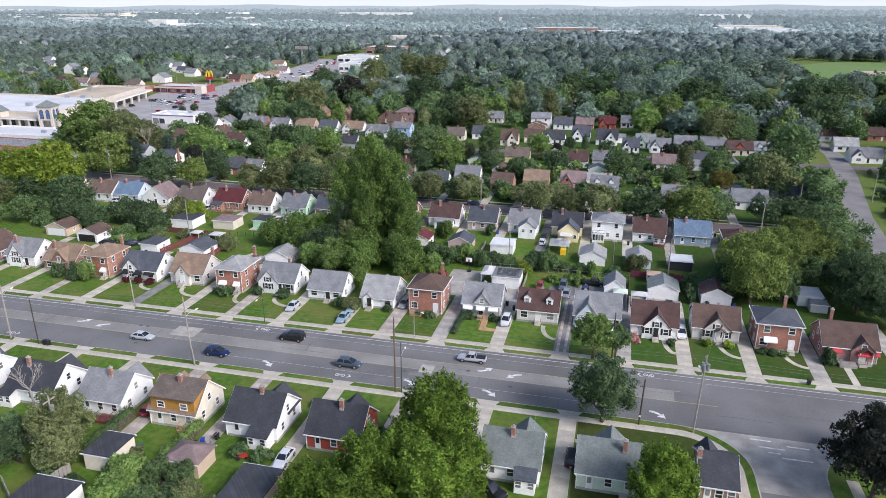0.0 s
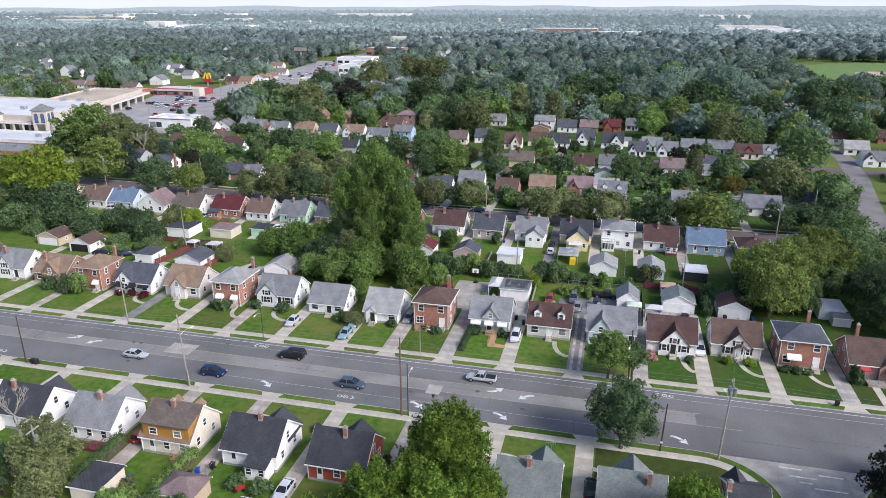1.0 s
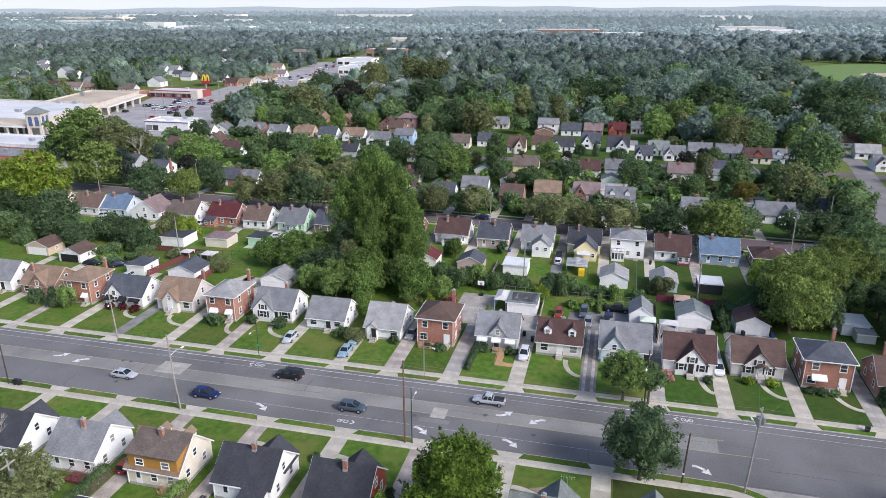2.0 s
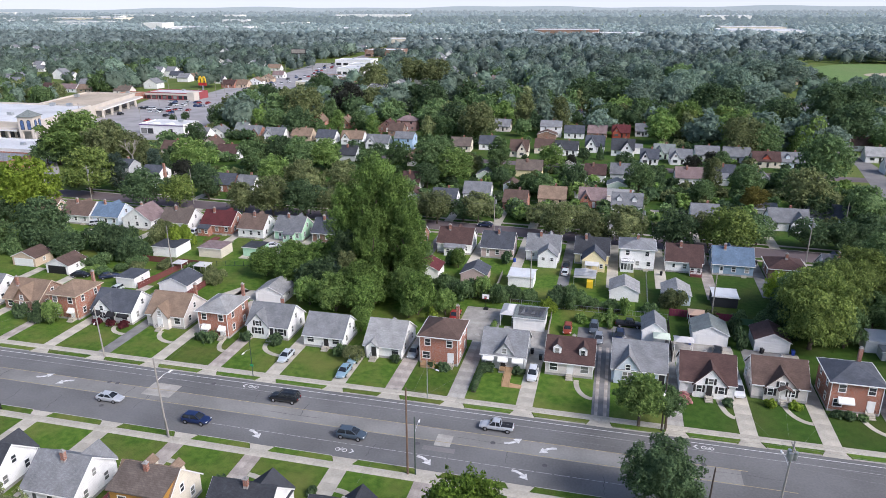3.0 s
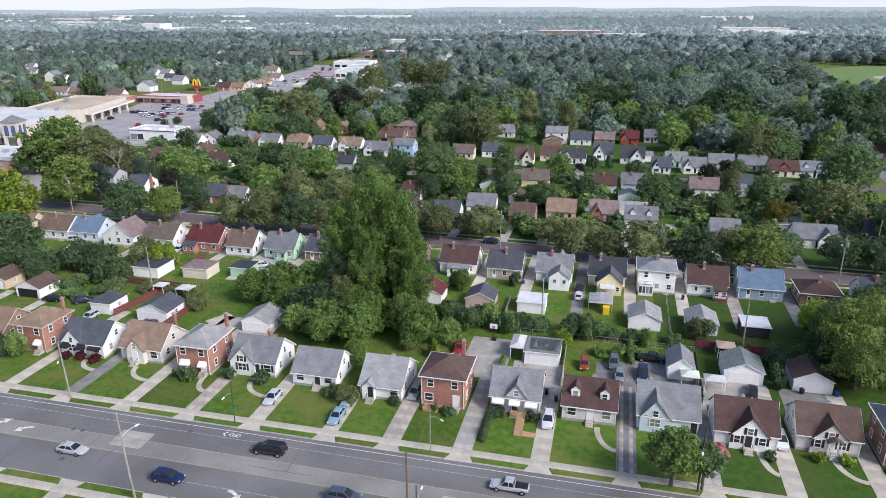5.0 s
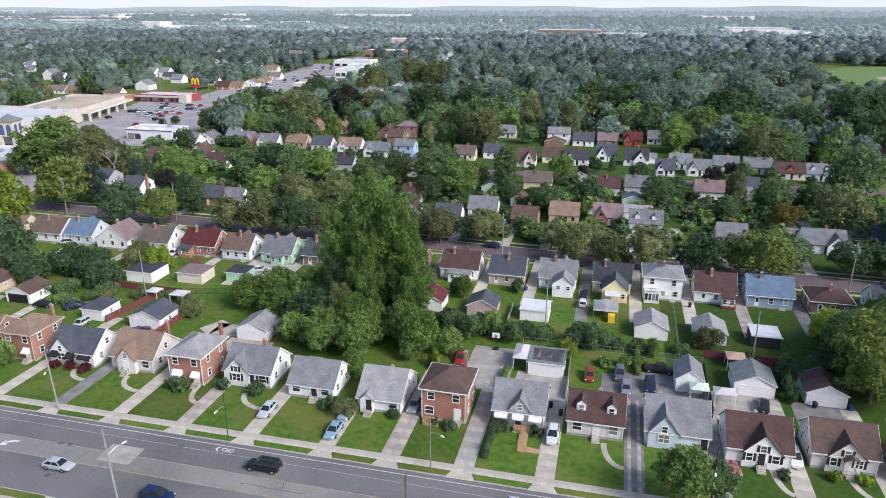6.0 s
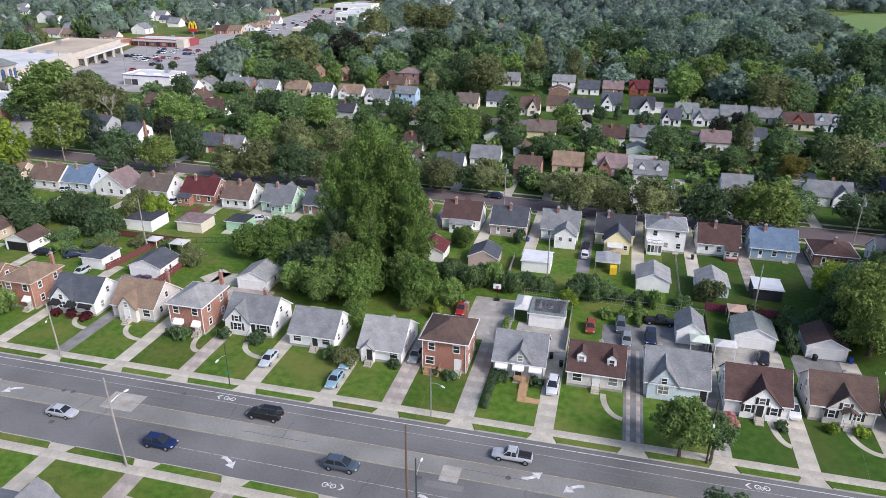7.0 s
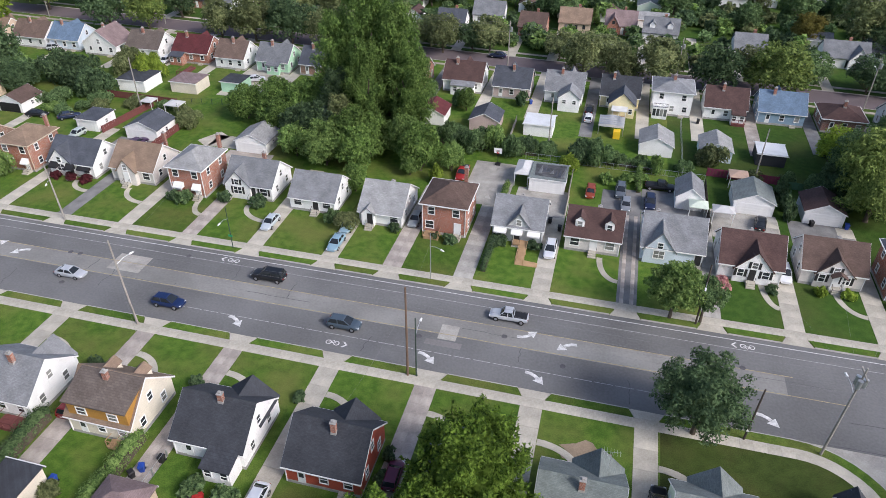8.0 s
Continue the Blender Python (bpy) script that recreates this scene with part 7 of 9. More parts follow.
part("board", Shape().box(-3.2, 3.2, -0.4, 0.4, 7.4, 9.4), RED_PL, sg)
YEL = material("yellow_sign_plastic", (0.75, 0.5, 0.03), 0.5, spread=0.08)
for sx in (-1, 1):
    a = [(sx * 1.5 + 1.5 * math.cos(radians(q)), 9.5 + 4.6 * math.sin(radians(q))) for q in range(0, 181, 15)]
    b = [(sx * 1.5 + 0.8 * math.cos(radians(q)), 9.5 + 3.7 * math.sin(radians(q))) for q in range(180, -1, -15)]
    sh = Shape()
    n = len(a)
    for i in range(n - 1):
        sh.prism_y([a[i], b[n - 1 - i], b[n - 2 - i], a[i + 1]], -0.35, 0.35)
    part("arch", sh, YEL, sg)
bb = thing("billboard", "grey billboard on a tall steel post", "billboard", pose(-330, 705, 0))
part("post", Shape().box(-0.7, 0.7, -0.7, 0.7, 0, 14), STEEL, bb)
part("board", Shape().box(-8, 8, -0.5, 0.5, 14, 19), BLACK, bb)
part("panel", Shape().box(-7.6, 7.6, -0.56, -0.5, 14.5, 18.4), WOOD_GREY, bb)
for nm, lb, x0, x1, y0, y1, h, wl in [("office_block", "white office block beyond the trees", -1200, -1140, 1640, 1690, 17, W["white"]), ("warehouse", "long white warehouse among trees", -1060, -860, 1560, 1620, 11, W["white"]), ("factory", "long brick factory with a white roof", -172, -50, 1435, 1500, 13, W["brownbrick"]), ("factory", "grey low wing of a factory", -60, 90, 1400, 1460, 9, W["grey"]), ("warehouse", "large white flat warehouse", 180, 330, 1500, 1620, 11, W["white"]), ("warehouse", "pale warehouse behind another", 200, 330, 1680, 1760, 12, W["cream"]), ("store", "brown flat-roofed store on the avenue", -316, -270, 866, 900, 8, W["brownbrick"]), ("store", "white flat-roofed store on the avenue", -302, -262, 735, 760, 6, W["white"]), ("store", "low white flat-roofed store", -262, -235, 640, 670, 6, W["white"]), ("store", "white low store row", -380, -270, 1120, 1160, 9, W["cream"]), ("store", "low store with flat roof by the avenue", -252, -226, 530, 545, 5, W["cream"]), ("store", "brown brick store by the avenue", -256, -222, 574, 592, 5, W["brownbrick"]), ("store", "low white store by the avenue", -270, -225, 690, 712, 5.5, W["white"]), ("school", "red roofed long low school by the field", 150, 215, 560, 585, 5, W["brick"]), ("warehouse", "white flat-roofed distant warehouse", -1700, -1500, 1900, 1960, 14, W["white"]), ("warehouse", "white flat-roofed distant warehouse", -2050, -1750, 2250, 2350, 16, W["cream"]), ("warehouse", "white flat-roofed distant warehouse", 250, 420, 2700, 2780, 18, W["white"])]:
    flat_building(nm, lb, x0, x1, y0, y1, h, wl, FLAT_ROOF, 5, panes=y0 < 700)
# ball field
flat("sports_field", [(150, 628), (205, 572), (330, 590), (360, 860), (230, 868), (172, 800)], -0.3, 0.06, FIELD, "mown green ball field", "field")
flat("infield", arc(236, 735, 24, 0, 360, 28)[:-1], 0.0, 0.08, SAND, "pale sandy infield of the ball field", "field")
flat_building("bleacher_roof", "low white roofed dugout by the field", 182, 215, 586, 592, 3, W["white"], FLAT_ROOF, 4)

# ---- woods between and beyond the houses ----
BLOCK = [(a - 2.5, b + 2.5, 180, 195) for a, b, *_ in BACK] + [(x - 5.6, x + 5.6, y - (6 if y < 340 else 26 if y < 450 else 58), y + 5.6) for x, y, *_ in SPOT]
roof_rng = random.Random(21)
ROOFS = [(y, (y - 10) * math.tan(radians(a))) for y, a in ((roof_rng.uniform(480, 900) if k < 170 else roof_rng.uniform(900, 1600), roof_rng.uniform(-48, -13) if k < 170 else roof_rng.uniform(-48, 20)) for k in range(250))]
BLOCK += [(x - 6, x + 6, y - 24, y + 6) for y, x in ROOFS if y < 1250]
BLOCK += [(-200, 330, 294.5, 305.5), (-455, -286, 296, 368), (-362, -215, 296, 430), (-338, -252, 300, 500), (-350, -286, 434, 474), (-310, -222, 500, 765), (-320, -225, 765, 830), (-300, -236, 215, 300), (148, 362, 565, 870), (-400, -236, 215, 300), (-1220, -850, 1545, 1700), (-180, 95, 1380, 1505), (170, 340, 1480, 1770), (-320, -260, 845, 905), (-385, -262, 1100, 1165)]
BLOCK += [(-238, -210, 215, 248)]
# treeless lanes toward the camera, cleared so the farther houses show in its view
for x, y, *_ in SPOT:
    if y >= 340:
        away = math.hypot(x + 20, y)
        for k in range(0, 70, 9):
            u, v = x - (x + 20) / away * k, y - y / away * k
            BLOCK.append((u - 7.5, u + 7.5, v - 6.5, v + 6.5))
BLOCK += [(x, x + 30, back_line(x, -8.5), back_line(x, 6.5)) for x in range(-420, 330, 30)]
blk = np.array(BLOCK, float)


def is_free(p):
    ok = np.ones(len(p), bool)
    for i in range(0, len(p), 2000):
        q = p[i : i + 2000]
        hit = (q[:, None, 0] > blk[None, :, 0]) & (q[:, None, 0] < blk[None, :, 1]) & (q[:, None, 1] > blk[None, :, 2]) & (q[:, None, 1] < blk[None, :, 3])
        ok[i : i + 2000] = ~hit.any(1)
    side = np.array(SIDE)
    sx = np.interp(p[:, 1], side[:, 1], side[:, 0])
    ave = np.array(AVENUE)
    ax = np.interp(p[:, 1], ave[:, 1], ave[:, 0])
    ok &= (p[:, 1] > 1200) | (np.abs(p[:, 0] - ax) > np.where(p[:, 1] < 700, 21, 15))
    return ok & (np.abs(p[:, 0] - sx) > np.where(p[:, 1] < 300, 7.5, np.where(p[:, 1] < 430, 4, 0)))


def in_view(p, margin=5):
    a = np.degrees(np.arctan2(p[:, 0] + 4, p[:, 1] - 10))
    return (a > -13.5 - 33.5 - margin) & (a < -13.5 + 33.5 + margin)


# trees of the farther yards, each a thing of its own: x, y, height, radius, habit, foliage
SECOND_YARDS_1 = [(-54.9, 210.1, 10.2, 5.1, "round", "olive"), (-56.9, 272.9, 8.9, 4.3, "round", "olive"), (-46.1, 269.3, 17.2, 5.5, "tall", "green"), (-43.1, 257.7, 7.6, 3.7, "round", "dark"), (-31.4, 248.1, 8.0, 3.9, "round", "green"), (-27.8, 286.8, 10.9, 5.4, "round", "bright"), (-26.7, 246.0, 8.8, 4.3, "round", "green"), (-17.1, 257.0, 9.7, 4.8, "round", "dark"), (-17.5, 246.1, 6.3, 1.9, "cone", "bright"), (-9.7, 313.6, 7.2, 2.2, "cone", "dark"), (-16.1, 306.6, 6.1, 2.9, "round", "dark"), (-21.2, 293.5, 5.9, 2.8, "round", "purple"), (0.1, 294.9, 7.6, 3.7, "round", "dark"), (5.3, 261.4, 10.7, 5.3, "round", "green"), (48.8, 331.1, 17.6, 8.9, "round", "olive"), (57.8, 330.9, 14.7, 7.4, "round", "green"), (73.0, 335.9, 9.9, 4.9, "round", "bright"), (68.9, 283.9, 18.9, 9.6, "round", "green"), (54.3, 242.3, 15.3, 7.7, "round", "olive"), (53.5, 266.0, 10.3, 5.1, "round", "green"), (41.0, 264.0, 11.4, 5.7, "round", "green"), (29.5, 265.2, 13.8, 4.4, "tall", "olive"), (25.2, 248.5, 8.8, 4.3, "round", "green"), (35.9, 217.2, 7.2, 3.5, "round", "dark")]
SECOND_YARDS_2 = [(68.7, 232.0, 13.1, 6.6, "round", "green"), (38.3, 307.8, 7.1, 3.4, "round", "green"), (25.8, 293.5, 7.8, 3.8, "round", "purple"), (34.3, 310.0, 6.2, 2.9, "round", "purple")]
LEFT_YARDS_1 = [(-223.7, 256.5, 22, 12.3, "round", "bright"), (-181.1, 186.6, 19.1, 9.8, "round", "lime"), (-154.5, 163.3, 14.0, 7.0, "round", "dark"), (-182.4, 215.6, 16.6, 8.9, "round", "willow"), (-229.0, 253.5, 13.6, 7.0, "round", "dark"), (-220.5, 258.0, 12.0, 6.4, "round", "dark"), (-203.2, 250.5, 17.9, 9.1, "round", "olive"), (-174.4, 220.5, 15.0, 4.2, "tall", "blue"), (-196.9, 258.1, 14.1, 7.1, "round", "olive"), (-181.1, 248.2, 10.7, 5.3, "round", "olive"), (-151.7, 203.6, 13.4, 6.7, "round", "dark"), (-171.4, 244.4, 11.1, 3.5, "cone", "dark"), (-167.3, 254.0, 13.7, 6.9, "round", "bright"), (-161.5, 239.5, 8.6, 3.9, "round", "purple"), (-152.2, 236.6, 8.1, 4.0, "round", "dark"), (-141.0, 206.3, 11.4, 5.4, "round", "willow"), (-137.9, 218.4, 12.4, 4.7, "round", "dark"), (-169.8, 235.4, 14.0, 3.8, "tall", "blue"), (-198.4, 306.5, 10.3, 5.1, "round", "dark"), (-144.3, 262.4, 12.6, 6.3, "round", "green"), (-135.6, 267.9, 13.1, 6.6, "round", "dark"), (-125.2, 265.6, 13.6, 6.9, "round", "green"), (-116.0, 269.0, 12.7, 6.4, "round", "bright"), (-122.2, 237.2, 12.4, 6.0, "round", "bright"), (-111.6, 236.1, 11.8, 5.7, "round", "olive"), (-103.8, 226.2, 11.2, 5.4, "round", "olive"), (-97.6, 240.8, 10.8, 5.3, "round", "olive")]
LEFT_YARDS_2 = [(-107.1, 205.4, 12.8, 6.5, "round", "olive"), (-116.8, 204.3, 10.6, 5.0, "round", "olive"), (-92.8, 230.3, 10.9, 5.4, "round", "olive"), (-96.2, 205.6, 12.4, 6.1, "round", "dark"), (-86.5, 205.2, 10.2, 4.8, "round", "olive"), (-113.1, 293.5, 7.7, 3.8, "round", "dark"), (-94.3, 261.0, 11.3, 5.6, "round", "green"), (-102.1, 293.5, 7.1, 3.4, "round", "dark"), (-88.5, 279.0, 11.0, 5.5, "round", "green"), (-74.1, 272.2, 13.9, 7.0, "round", "green"), (-69.0, 250.7, 9.1, 4.5, "round", "dark"), (-158.2, 333.5, 14.9, 7.5, "round", "dark"), (-171.8, 337.8, 13.0, 6.5, "round", "green"), (-184.6, 342.6, 13.4, 4.3, "tall", "bright"), (-140.6, 343.4, 13.7, 4.4, "tall", "bright"), (-148.9, 335.7, 9.4, 4.6, "round", "green"), (-121.9, 342.8, 12.6, 4.0, "tall", "bright"), (-60.5, 257.7, 13.9, 7.0, "round", "bright"), (-73.6, 290.2, 12.1, 6.1, "round", "green"), (-67.3, 339.4, 19.1, 9.7, "round", "olive")]
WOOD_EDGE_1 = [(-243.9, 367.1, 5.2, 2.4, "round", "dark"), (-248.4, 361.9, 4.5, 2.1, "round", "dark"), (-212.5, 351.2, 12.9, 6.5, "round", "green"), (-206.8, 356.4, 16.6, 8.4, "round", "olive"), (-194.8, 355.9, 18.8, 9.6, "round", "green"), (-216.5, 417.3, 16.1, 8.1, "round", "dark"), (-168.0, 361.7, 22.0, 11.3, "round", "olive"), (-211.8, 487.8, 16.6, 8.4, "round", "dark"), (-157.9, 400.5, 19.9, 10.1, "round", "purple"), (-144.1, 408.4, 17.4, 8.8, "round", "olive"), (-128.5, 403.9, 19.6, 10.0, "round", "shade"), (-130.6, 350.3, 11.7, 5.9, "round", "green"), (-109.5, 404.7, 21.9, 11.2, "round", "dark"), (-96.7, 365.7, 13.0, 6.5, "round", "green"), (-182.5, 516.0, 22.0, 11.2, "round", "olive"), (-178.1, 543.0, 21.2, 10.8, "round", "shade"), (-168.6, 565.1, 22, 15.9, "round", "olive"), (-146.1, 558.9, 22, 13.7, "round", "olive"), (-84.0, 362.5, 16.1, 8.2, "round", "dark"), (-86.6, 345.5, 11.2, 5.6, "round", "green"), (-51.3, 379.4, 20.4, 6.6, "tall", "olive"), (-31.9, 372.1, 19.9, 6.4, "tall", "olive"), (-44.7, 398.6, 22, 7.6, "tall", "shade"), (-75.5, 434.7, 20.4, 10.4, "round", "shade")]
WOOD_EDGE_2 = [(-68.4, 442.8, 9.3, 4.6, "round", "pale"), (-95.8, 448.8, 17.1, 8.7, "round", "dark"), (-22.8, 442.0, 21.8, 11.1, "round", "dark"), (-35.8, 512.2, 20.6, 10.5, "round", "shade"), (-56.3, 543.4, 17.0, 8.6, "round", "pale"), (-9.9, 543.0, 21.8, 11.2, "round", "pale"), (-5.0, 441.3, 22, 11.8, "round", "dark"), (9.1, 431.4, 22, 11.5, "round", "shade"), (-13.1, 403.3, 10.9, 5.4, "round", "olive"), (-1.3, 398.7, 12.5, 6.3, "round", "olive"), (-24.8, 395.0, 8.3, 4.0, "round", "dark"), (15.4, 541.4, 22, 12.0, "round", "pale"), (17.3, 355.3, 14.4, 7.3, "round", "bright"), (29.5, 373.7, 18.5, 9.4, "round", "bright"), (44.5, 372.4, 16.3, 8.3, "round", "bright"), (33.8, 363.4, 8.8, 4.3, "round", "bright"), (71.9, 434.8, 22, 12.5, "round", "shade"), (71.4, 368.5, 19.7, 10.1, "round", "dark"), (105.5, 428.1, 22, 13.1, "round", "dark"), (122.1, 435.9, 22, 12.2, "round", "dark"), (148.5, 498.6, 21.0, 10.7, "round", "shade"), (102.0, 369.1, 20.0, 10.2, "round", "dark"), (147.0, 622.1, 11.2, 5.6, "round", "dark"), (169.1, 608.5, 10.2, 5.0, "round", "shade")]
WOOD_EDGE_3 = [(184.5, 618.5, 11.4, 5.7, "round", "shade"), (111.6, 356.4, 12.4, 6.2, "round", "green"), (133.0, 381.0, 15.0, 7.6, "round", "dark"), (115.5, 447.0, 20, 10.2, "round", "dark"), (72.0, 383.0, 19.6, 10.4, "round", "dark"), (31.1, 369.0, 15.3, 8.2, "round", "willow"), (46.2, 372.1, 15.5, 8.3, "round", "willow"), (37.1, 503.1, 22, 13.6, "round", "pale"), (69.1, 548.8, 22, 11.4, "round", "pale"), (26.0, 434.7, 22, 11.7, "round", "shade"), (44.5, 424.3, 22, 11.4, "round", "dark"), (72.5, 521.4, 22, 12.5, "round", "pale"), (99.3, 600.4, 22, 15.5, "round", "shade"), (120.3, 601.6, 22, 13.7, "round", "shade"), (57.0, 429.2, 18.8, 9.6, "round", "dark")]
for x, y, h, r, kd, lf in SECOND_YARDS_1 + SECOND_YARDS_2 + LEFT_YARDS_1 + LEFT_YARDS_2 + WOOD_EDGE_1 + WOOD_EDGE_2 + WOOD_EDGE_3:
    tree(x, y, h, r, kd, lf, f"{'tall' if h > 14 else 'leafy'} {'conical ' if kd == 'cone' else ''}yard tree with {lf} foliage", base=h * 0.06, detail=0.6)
# yard trees out to both sides, where the streets run on
grid = np.stack(np.meshgrid(np.arange(-250, 190, 8.0), np.arange(213, 345, 8.2)), -1).reshape(-1, 2)
grid = grid + rng.uniform(-3.2, 3.2, grid.shape)
grid = grid[is_free(grid) & in_view(grid, 3) & ((grid[:, 0] > 108) | (grid[:, 0] < -222))]
MIX = ["green", "green", "dark", "olive", "green", "olive", "bright", "dark", "green", "lime"]
for x, y in grid[rng.random(len(grid)) < 0.4]:
    h = float(rng.uniform(7.5, 13.5))
    tree(float(x), float(y), h, float(h * rng.uniform(0.42, 0.58)), "tall" if rng.random() < 0.1 else "round", MIX[int(rng.integers(len(MIX)))], base=h * 0.05, detail=0.4)
for x, y, h, r, lf in [(57, 237, 9, 5, "dark"), (66, 218, 9, 5.2, "dark"), (-150, 160, 8, 5, "dark"), (-158, 166, 9, 5.4, "dark"), (-168, 160, 8, 5, "green"), (-176, 155, 7, 4.4, "green"), (-143, 158.5, 6.5, 4.2, "dark"), (-182, 178, 9, 5.4, "dark"), (-192, 172, 9, 6.4, "olive"), (-204, 180, 9, 6, "green"), (-207, 197, 13.5, 8.0, "lime")]:
    tree(x, y, h, r, "round", lf, f"leafy yard tree with {lf} foliage", base=h * 0.05, detail=0.6)
tree(40.2, 243, 8.5, 4.4, "round", "gold", "round golden-leaved yard tree", base=1.4)


def wood(name, label, xs, ys, step, hmin, hmax, level, quads, leaf, share=1.0, wide=0.46, cover=0.3, core=0.8):
    """Far woods, too many to count: billowing crowns of leaf sprays on lobes, in one mesh."""
    p = np.stack(np.meshgrid(np.arange(*xs, step), np.arange(*ys, step)), -1).reshape(-1, 2)
    p = p + rng.uniform(-0.48 * step, 0.48 * step, p.shape)
    p = p[is_free(p) & in_view(p)]
    p = p[rng.random(len(p)) < share]
    models = [crown(crown_blobs("far", 90 + k), (0, 0, 0.9), level, quads, cover, open_below=True, core=core) for k in range(9)]
    cs, fs, qs, ts, off = [], [], [], [], 0
    for x, y in p:
        h = rng.uniform(hmin, hmax) * (0.88 + 0.24 * math.sin(x * 0.023) * math.cos(y * 0.019))
        r = h * wide * rng.uniform(0.72, 1.3)
        c, f, q = models[int(rng.integers(9))]
        a = rng.uniform(0, 6.28)
        turn = np.array([[math.cos(a) * r, math.sin(a) * r, 0], [-math.sin(a) * r, math.cos(a) * r, 0], [0, 0, h / 2]])
        cs.append(c @ turn + np.array([x, y, -0.05 * h]))
        fs.append(f + off), qs.append(q + off)
        tone = rng.uniform(-0.28, 0.24)
        ts.append(np.full(len(f), tone)), ts.append(np.full(len(q), tone))
        off += len(c)
    ob = part(name, cloud_mesh(name, np.concatenate(cs), np.concatenate(fs), np.concatenate(qs), LEAF[leaf], np.concatenate(ts[0::2] + ts[1::2])), LEAF[leaf])
    return tagged(ob, label, "woods", kind="stuff")


for lf, sh in (("green", 0.26), ("dark", 0.2), ("olive", 0.16), ("bright", 0.12)):
    wood("undergrowth", f"shrubs and saplings between the farther yards with {lf} leaves", (-230, 110), (219, 345), 5.4, 2.0, 6.2, 1, 200, lf, sh, wide=0.55, cover=0.9)
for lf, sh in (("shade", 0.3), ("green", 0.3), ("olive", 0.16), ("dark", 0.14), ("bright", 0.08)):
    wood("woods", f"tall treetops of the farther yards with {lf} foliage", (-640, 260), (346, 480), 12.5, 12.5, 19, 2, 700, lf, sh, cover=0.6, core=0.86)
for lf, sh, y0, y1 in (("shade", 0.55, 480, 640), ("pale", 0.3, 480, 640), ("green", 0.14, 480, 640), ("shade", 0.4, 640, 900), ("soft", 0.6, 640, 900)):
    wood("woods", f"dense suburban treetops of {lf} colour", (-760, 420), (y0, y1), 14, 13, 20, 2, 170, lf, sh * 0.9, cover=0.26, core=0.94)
# haze grows with distance through the base colours and emission of these leaves
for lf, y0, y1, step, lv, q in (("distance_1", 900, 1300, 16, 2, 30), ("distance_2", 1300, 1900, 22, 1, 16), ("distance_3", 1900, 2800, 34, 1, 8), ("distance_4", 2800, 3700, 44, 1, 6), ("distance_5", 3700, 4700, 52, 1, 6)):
    wood("woods", "distant woods among far streets, haze in their colour" if y0 < 1900 else "wooded plain below the horizon, haze in its glow", (-4800, 1900), (y0, y1), step, 12, 21 if y0 < 1900 else 26, lv, q, lf, 0.9, 0.55, 0.12, 0.95)
# rooftops that show between far treetops, too many and too small to tell apart
roofs, walls_far = Shape(), Shape()
for y, x in ROOFS:
    if y < 480 and x < -200 or abs(x + 300) < 60 and y < 900 or (150 < x < 360 and 560 < y < 870):
        continue
    w, d, e, up = roof_rng.uniform(4, 6), roof_rng.uniform(4, 5), roof_rng.uniform(3, 5.5), roof_rng.uniform(2.5, 4)
    if roof_rng.random() < 0.5:
        gable_wall(walls_far, x - w, x + w, y - d, y + d, 0, e, e + up, "x"), roof_gable(roofs, x - w, x + w, y - d, y + d, e, e + up)
    else:
        gable_wall(walls_far, x - w, x + w, y - d, y + d, 0, e, e + up, "y"), roof_gable(roofs, x - w, x + w, y - d, y + d, e, e + up, along="y")
tagged(part("rooftops", roofs, R["light"]), "grey rooftops among far treetops", "rooftops", kind="stuff")
tagged(part("house_walls", walls_far, W["white"]), "white house walls among far treetops", "house walls", kind="stuff")
far_b = random.Random(9)
for k in range(16):
    y = far_b.uniform(1500, 3600)
    x = (y - 10) * math.tan(radians(far_b.uniform(-46, -26) if k < 10 else far_b.uniform(-26, 18)))
    w = far_b.uniform(30, 90) * (y / 2000)
    flat_building("warehouse", "pale flat-roofed building far beyond the trees", x - w, x + w, y, y + 50, far_b.uniform(9, 15) * y / 2000, W["white"], FLAT_ROOF, 0)
# low wooded hills closing the horizon: height fitted to camera view, emission for haze
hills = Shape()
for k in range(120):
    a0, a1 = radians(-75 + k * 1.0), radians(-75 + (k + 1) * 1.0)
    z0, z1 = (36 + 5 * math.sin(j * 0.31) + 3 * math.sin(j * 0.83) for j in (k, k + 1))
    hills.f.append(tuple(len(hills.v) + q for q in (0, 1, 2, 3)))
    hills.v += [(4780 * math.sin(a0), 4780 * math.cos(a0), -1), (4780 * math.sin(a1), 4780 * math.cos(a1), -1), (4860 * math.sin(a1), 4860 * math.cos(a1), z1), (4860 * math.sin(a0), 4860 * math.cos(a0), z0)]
tagged(part("backdrop", hills, LEAF["horizon"]), "low wooded hills closing the horizon, haze in their glow", "hills", kind="structure")
pale = bpy.data.materials.new("hazy_sky")
pale.use_nodes = True
pale.node_tree.nodes["Principled BSDF"].inputs["Base Color"].default_value = (0, 0, 0, 1)
pale.node_tree.nodes["Principled BSDF"].inputs["Emission Color"].default_value = (0.86, 0.92, 0.98, 1)
pale.node_tree.nodes["Principled BSDF"].inputs["Emission Strength"].default_value = 0.62
haze = Shape()
for k in range(60):
    a0, a1 = radians(-75 + k * 2), radians(-75 + (k + 1) * 2)
    haze.f.append(tuple(len(haze.v) + q for q in (0, 1, 2, 3)))
    haze.v += [(4930 * math.sin(a0), 4930 * math.cos(a0), -1), (4930 * math.sin(a1), 4930 * math.cos(a1), -1), (4930 * math.sin(a1), 4930 * math.cos(a1), 420), (4930 * math.sin(a0), 4930 * math.cos(a0), 420)]
